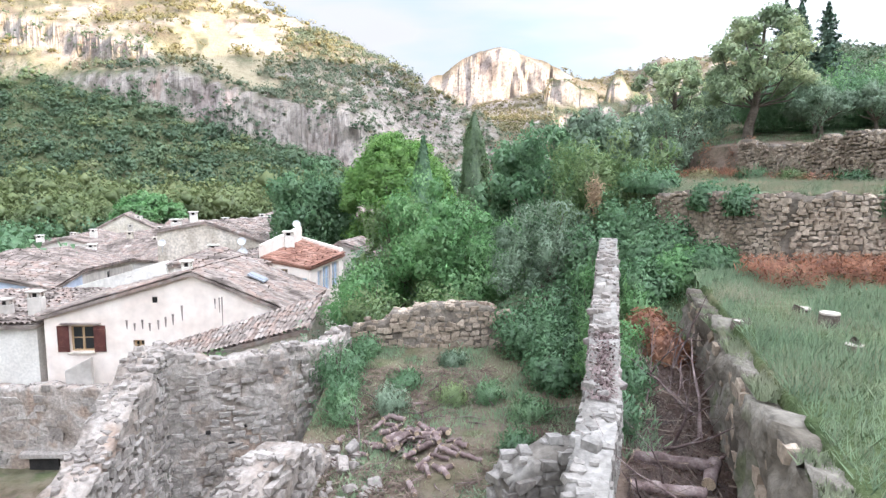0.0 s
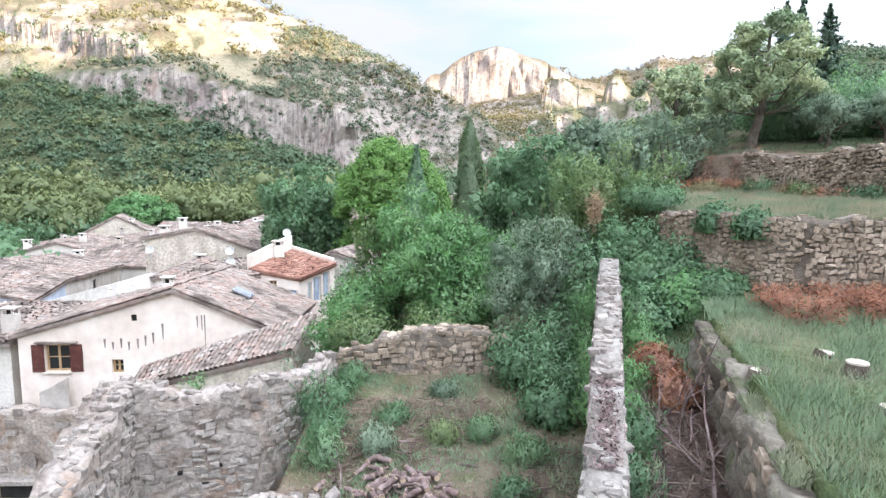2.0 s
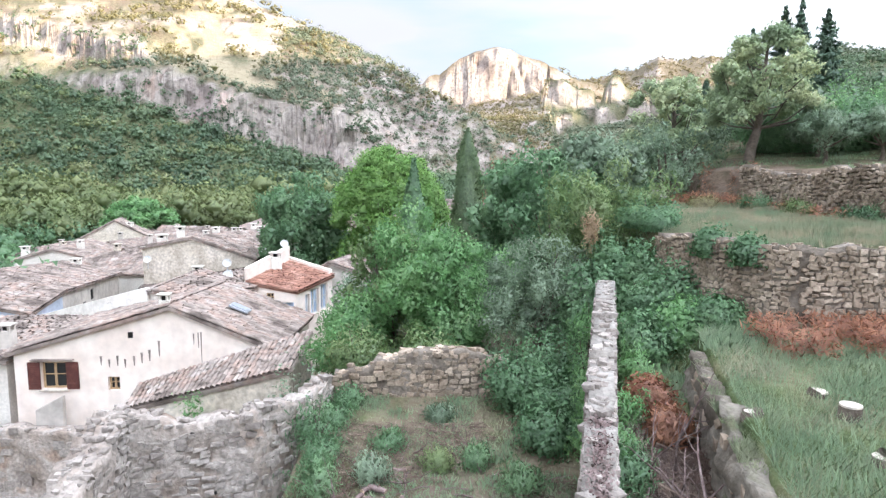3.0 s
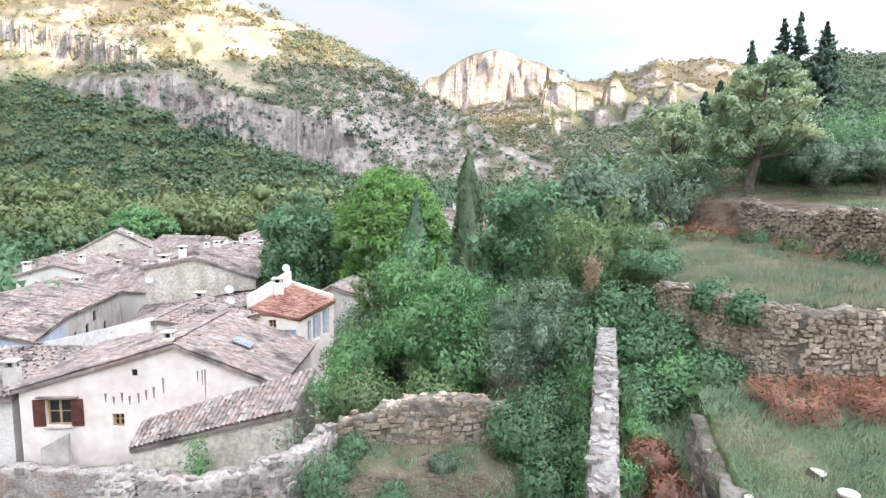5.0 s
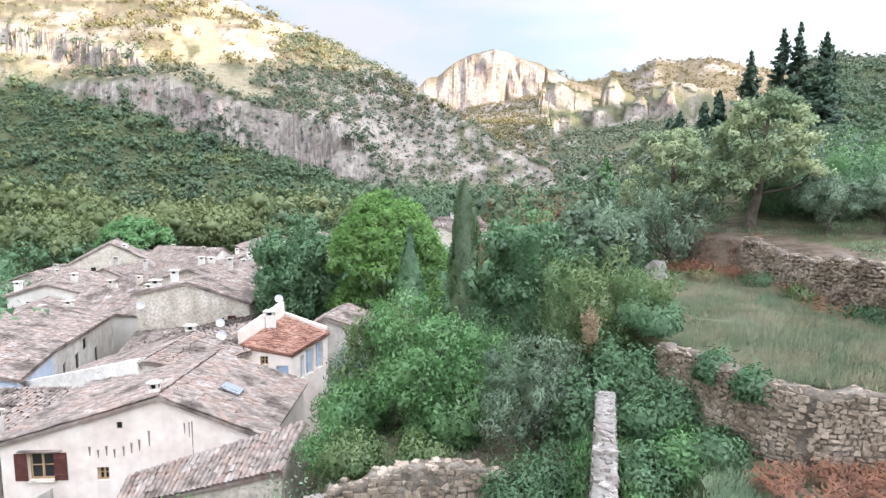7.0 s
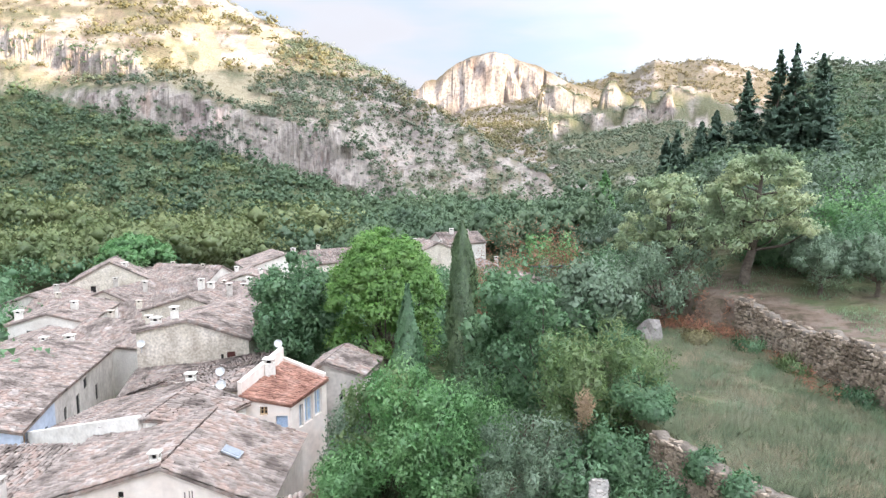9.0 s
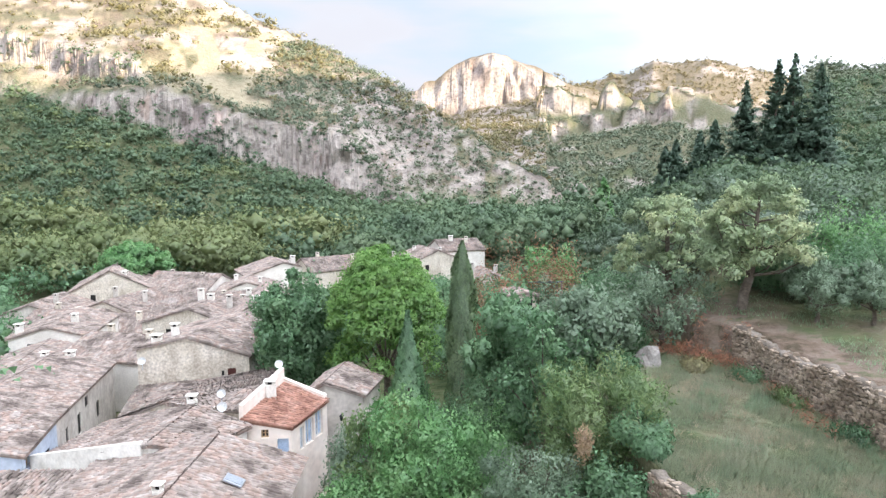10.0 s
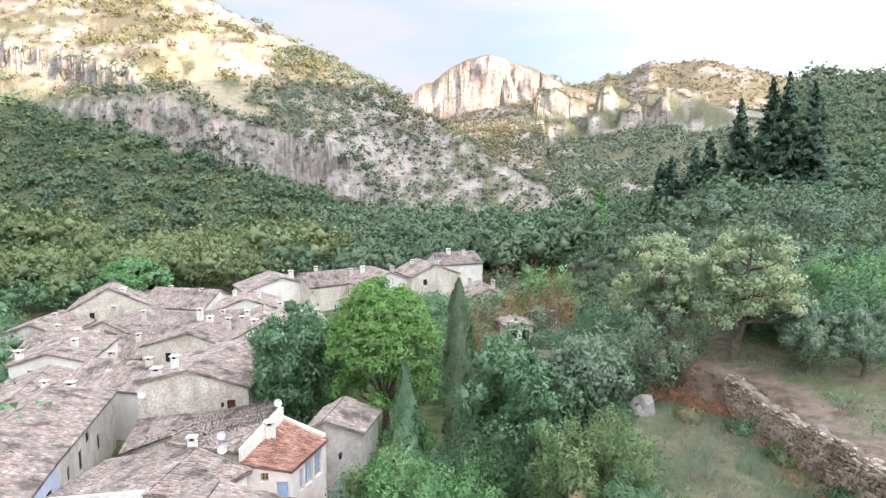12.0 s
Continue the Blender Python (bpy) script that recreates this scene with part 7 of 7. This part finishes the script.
for k in range(16):
    x, y = rl.uniform(8.3, 12.0), rl.uniform(14.0, 14.9)
    branch(x, y, gz(x, y) + 0.1, rl.uniform(0.5, 1.2), rl.uniform(0, 360), rl.uniform(0, 35), 0.014, 500 + k)


def litter(name, label, XY, seed, mat, long=(0.12, 0.5), r=0.008, rise=0.12):
    """Fallen twigs, each a thin three-sided stick."""
    rng = np.random.default_rng(seed)
    n = len(XY)
    c = np.stack([XY[:, 0], XY[:, 1], ground_z(XY[:, 0], XY[:, 1]) + rng.uniform(0.0, rise, n)], 1)
    a, tl = rng.uniform(0, 2 * math.pi, n), rng.normal(size=n) * 0.22
    d = np.stack([np.cos(a), np.sin(a), tl], 1) * (rng.uniform(*long, n) / 2)[:, None]
    rad = r * rng.uniform(0.5, 1.8, n)[:, None]
    sx = np.stack([-np.sin(a), np.cos(a), 0 * a], 1) * rad
    sz = np.array([0, 0, 1.0]) * rad
    ring = [-sx - 0.5 * sz, sx - 0.5 * sz, sz]
    V = np.stack([c - d + q for q in ring] + [c + d + 0.5 * q for q in ring], 1).reshape(-1, 3)
    f = np.array([[0, 1, 4], [0, 4, 3], [1, 2, 5], [1, 5, 4], [2, 0, 3], [2, 3, 5]])
    F = (f[None] + (np.arange(n) * 6)[:, None, None]).reshape(-1, 3)
    ob = tagged(new(name, mesh_np(name, V, F)), label, "twigs", kind="stuff")
    ob.data.materials.append(mat)
    return ob


TWIG = material("dry_twig_wood", [(0.1, 0.07, 0.055), (0.17, 0.125, 0.1), (0.25, 0.195, 0.155)], 3, 20, 0.95, 0, 20, island=0.3)
litter("twigs", "dry brown twigs and brushwood strewn over the court", spread(8000, 31, (-3.0, 3.4), (9.5, 17.5), lambda x, y: (across(x, y) < 2.0) & grown(x, y, 1.3, 98, -0.25)), 32, TWIG)
for x, y, rz, tl, ln, r_ in ((4.25, 9.6, 75, 50, 1.9, 0.045), (4.5, 10.4, 130, 28, 1.5, 0.035), (4.1, 8.9, 20, 35, 1.4, 0.035)):
    branch(x, y, gz(x, y) + 0.02, ln, rz, tl, r_, int(x * 100))
litter("twigs", "dry brown twigs tangled on the alley floor", spread(300, 33, (2.2, 6), (6.5, 14), lambda x, y: (across(x, y) > 2.9) & (across(x, y) < 4.4)), 34, TWIG, (0.2, 0.9), 0.009, 0.3)


rng_m = np.random.default_rng(35)
ym = rng_m.uniform(8.9, 11.8, 1500)
xm = np.interp(ym, [7.9, 9.0, 12.0], [2.05, 2.45, 3.25]) + rng_m.normal(size=1500) * 0.11
zm = np.interp(ym, [7.9, 9.0, 12.0], [4.55, 4.64, 5.05]) + 0.02
moss = tagged(new("wall_moss", mesh_np("wall_moss", *leaf_arrays(np.stack([xm, ym, zm + rng_m.uniform(0, 0.05, 1500)], 1), np.tile([0, 0, 1.0], (1500, 1)), 0.07, 0.035, rng_m, 0.0))), "dry brown moss and litter on the wall head", "leaf litter", kind="stuff")
moss.data.materials.append(DEADWOOD)


def stump(x, y, h, r, seed):
    z0 = gz(x, y)
    root = thing("tree_stump", "pale sawn tree stump standing in the grass", "stump", (x, y, z0), "tree stumps")
    n = 14
    pts = [(x, y, z0 - 0.1), (x, y, z0 + 0.08), (x + 0.01, y, z0 + h)]
    part_me("bark", mesh_np("bark", *tube_arrays(pts, [r * 1.3, r * 1.05, r], n), True), BARK, root)
    bm = bmesh.new()
    bmesh.ops.create_cone(bm, cap_ends=True, segments=n, radius1=r * 1.04, radius2=r, depth=0.03)
    bmesh.ops.translate(bm, vec=(x + 0.01, y, z0 + h), verts=list(bm.verts))
    part("sawn_top", bm, PLASTER_BEIGE, root, "pale weathered sawn top")
    return root


for x, y, h, r in ((6.88, 11.48, 0.1, 0.15), (6.82, 10.55, 0.22, 0.16), (5.38, 10.75, 0.06, 0.15), (6.3, 9.1, 0.08, 0.13)):
    stump(x, y, h, r, 1)


def frond_pile(name, label, XY, height, size, mat, seed):
    rng = np.random.default_rng(seed)
    n = len(XY)
    z = ground_z(XY[:, 0], XY[:, 1])
    C = np.stack([XY[:, 0], XY[:, 1], z + rng.uniform(0.02, 1, n) ** 1.2 * height], 1)
    ob = tagged(new(name, mesh_np(name, *leaf_arrays(C, np.tile([0, -0.3, 0.9], (n, 1)), size, size * 0.16, rng, -0.3))), label, "leaf litter", kind="stuff")
    ob.data.materials.append(mat)
    return ob


frond_pile("dry_ferns", "heap of dry red-brown fern fronds below the wall", spread(11000, 21, (7.4, 14.5), (13.3, 15.3), lambda x, y: (y < wall2_y(x) - 0.15) & grown(x, y, 0.8, 95, -0.5)), 0.6, 0.2, LEAF_DRY, 22)
frond_pile("dead_leaves", "dead brown leaves covering the alley floor", spread(24000, 23, (2.2, 6), (6.5, 13.5), lambda x, y: (across(x, y) > 2.85) & (across(x, y) < 4.45)), 0.10, 0.13, LEAF_LITTER, 24)
frond_pile("dry_ferns", "dry orange-brown fern along the bank", spread(9000, 25, (9.5, 15), (20.5, 33.5), lambda x, y: (np.abs(x - wall3_x(y) + 0.8) < 0.75) & grown(x, y, 1.0, 96, np.where(y > 28, -0.25, 0.12))), 0.42, 0.2, LEAF_DRY, 26)
frond_pile("dry_ferns", "rust-brown fern and earth on the bank at the wall's end", spread(6000, 27, (11.6, 14.6), (28.4, 31.8), lambda x, y: (np.abs(x + 0.55 * (y - 30) - 13.4) < 0.9) & grown(x, y, 0.8, 99, -0.3)), 0.5, 0.17, LEAF_DRY, 28)
rr_ = np.random.default_rng(6)
px, py = rr_.uniform(-4.6, -1.2, 260), rr_.uniform(8.5, 13.2, 260)
rubble("rubble", "grey fallen stones at the foot of the ruin", [(a, b, gz(max(a, -3.1), b) + rr_.uniform(-0.1, 0.25) - 0.25 * abs(a + 2.2)) for a, b in zip(px, py)], 0.24, STONE_GREY, 5)
bld = thing("boulder", "large pale limestone boulder at the terrace edge", "boulder", (10.45, 30.3, 6.9))
bm = bmesh.new()
bmesh.ops.create_icosphere(bm, subdivisions=3, radius=1.0)
for v in bm.verts:
    v.co = Vector((v.co.x * 0.72, v.co.y * 0.7, v.co.z * 1.1)) * (1 + 0.26 * noise.noise(v.co * 1.7) + 0.12 * noise.noise(v.co * 5))
bmesh.ops.translate(bm, vec=(10.45, 30.1, 7.5), verts=list(bm.verts))
part("rock", bm, STONE_PALE, bld)
house("stone_hut", "small pink rendered hut with dark openings among bushes", gable(7.0, 50.0, 10, 2.0, 2.4, 7.25, 7.5), GABLE_TOPS, 3.0, PLASTER_BEIGE, GABLE_ROOFS, TILE, [(0, 1, 0.5, 6.3, 0.55, 0.65, "dark"), (1, 2, 0.45, 5.5, 0.6, 1.4, "dark")], seed=900, category="hut")


def tarp_roof(x, y, z, w, d, h):
    """A faded blue sheet on four posts, sloping to the back."""
    root = thing("tarpaulin_shelter", "faded blue-grey sheet roof on thin posts beside the hut", "shelter", (x, y, z))
    for a in (-1, 1):
        for b in (-1, 1):
            zt = z + h - 0.2 * b
            part_me("post", mesh_np("post", *tube_arrays([(x + a * w * 0.45, y + b * d * 0.45, z - 0.2), (x + a * w * 0.45, y + b * d * 0.45, zt)], [0.05, 0.045], 7)), DEADWOOD, root)
    bm = bmesh.new()
    bmesh.ops.create_grid(bm, x_segments=10, y_segments=8, size=0.5)
    for v in bm.verts:
        u, q = v.co.x, v.co.y
        v.co = Vector((x + u * w, y + q * d, z + h - 0.4 * q + 0.03 * math.sin(u * 19) - 0.12 * (0.25 - u * u)))
    bmesh.ops.solidify(bm, geom=list(bm.faces), thickness=0.03)
    part("sheet", bm, BLUESHEET, root, "faded blue-grey sheet")


BLUESHEET = material("faded_blue_sheet", [(0.13, 0.17, 0.24), (0.2, 0.25, 0.32)], 2, 14, 0.5, 0.2, 20, 0.01)
tarp_roof(9.3, 51.2, gz(9.3, 51.2), 2.6, 2.0, 7.95 - gz(9.3, 51.2))
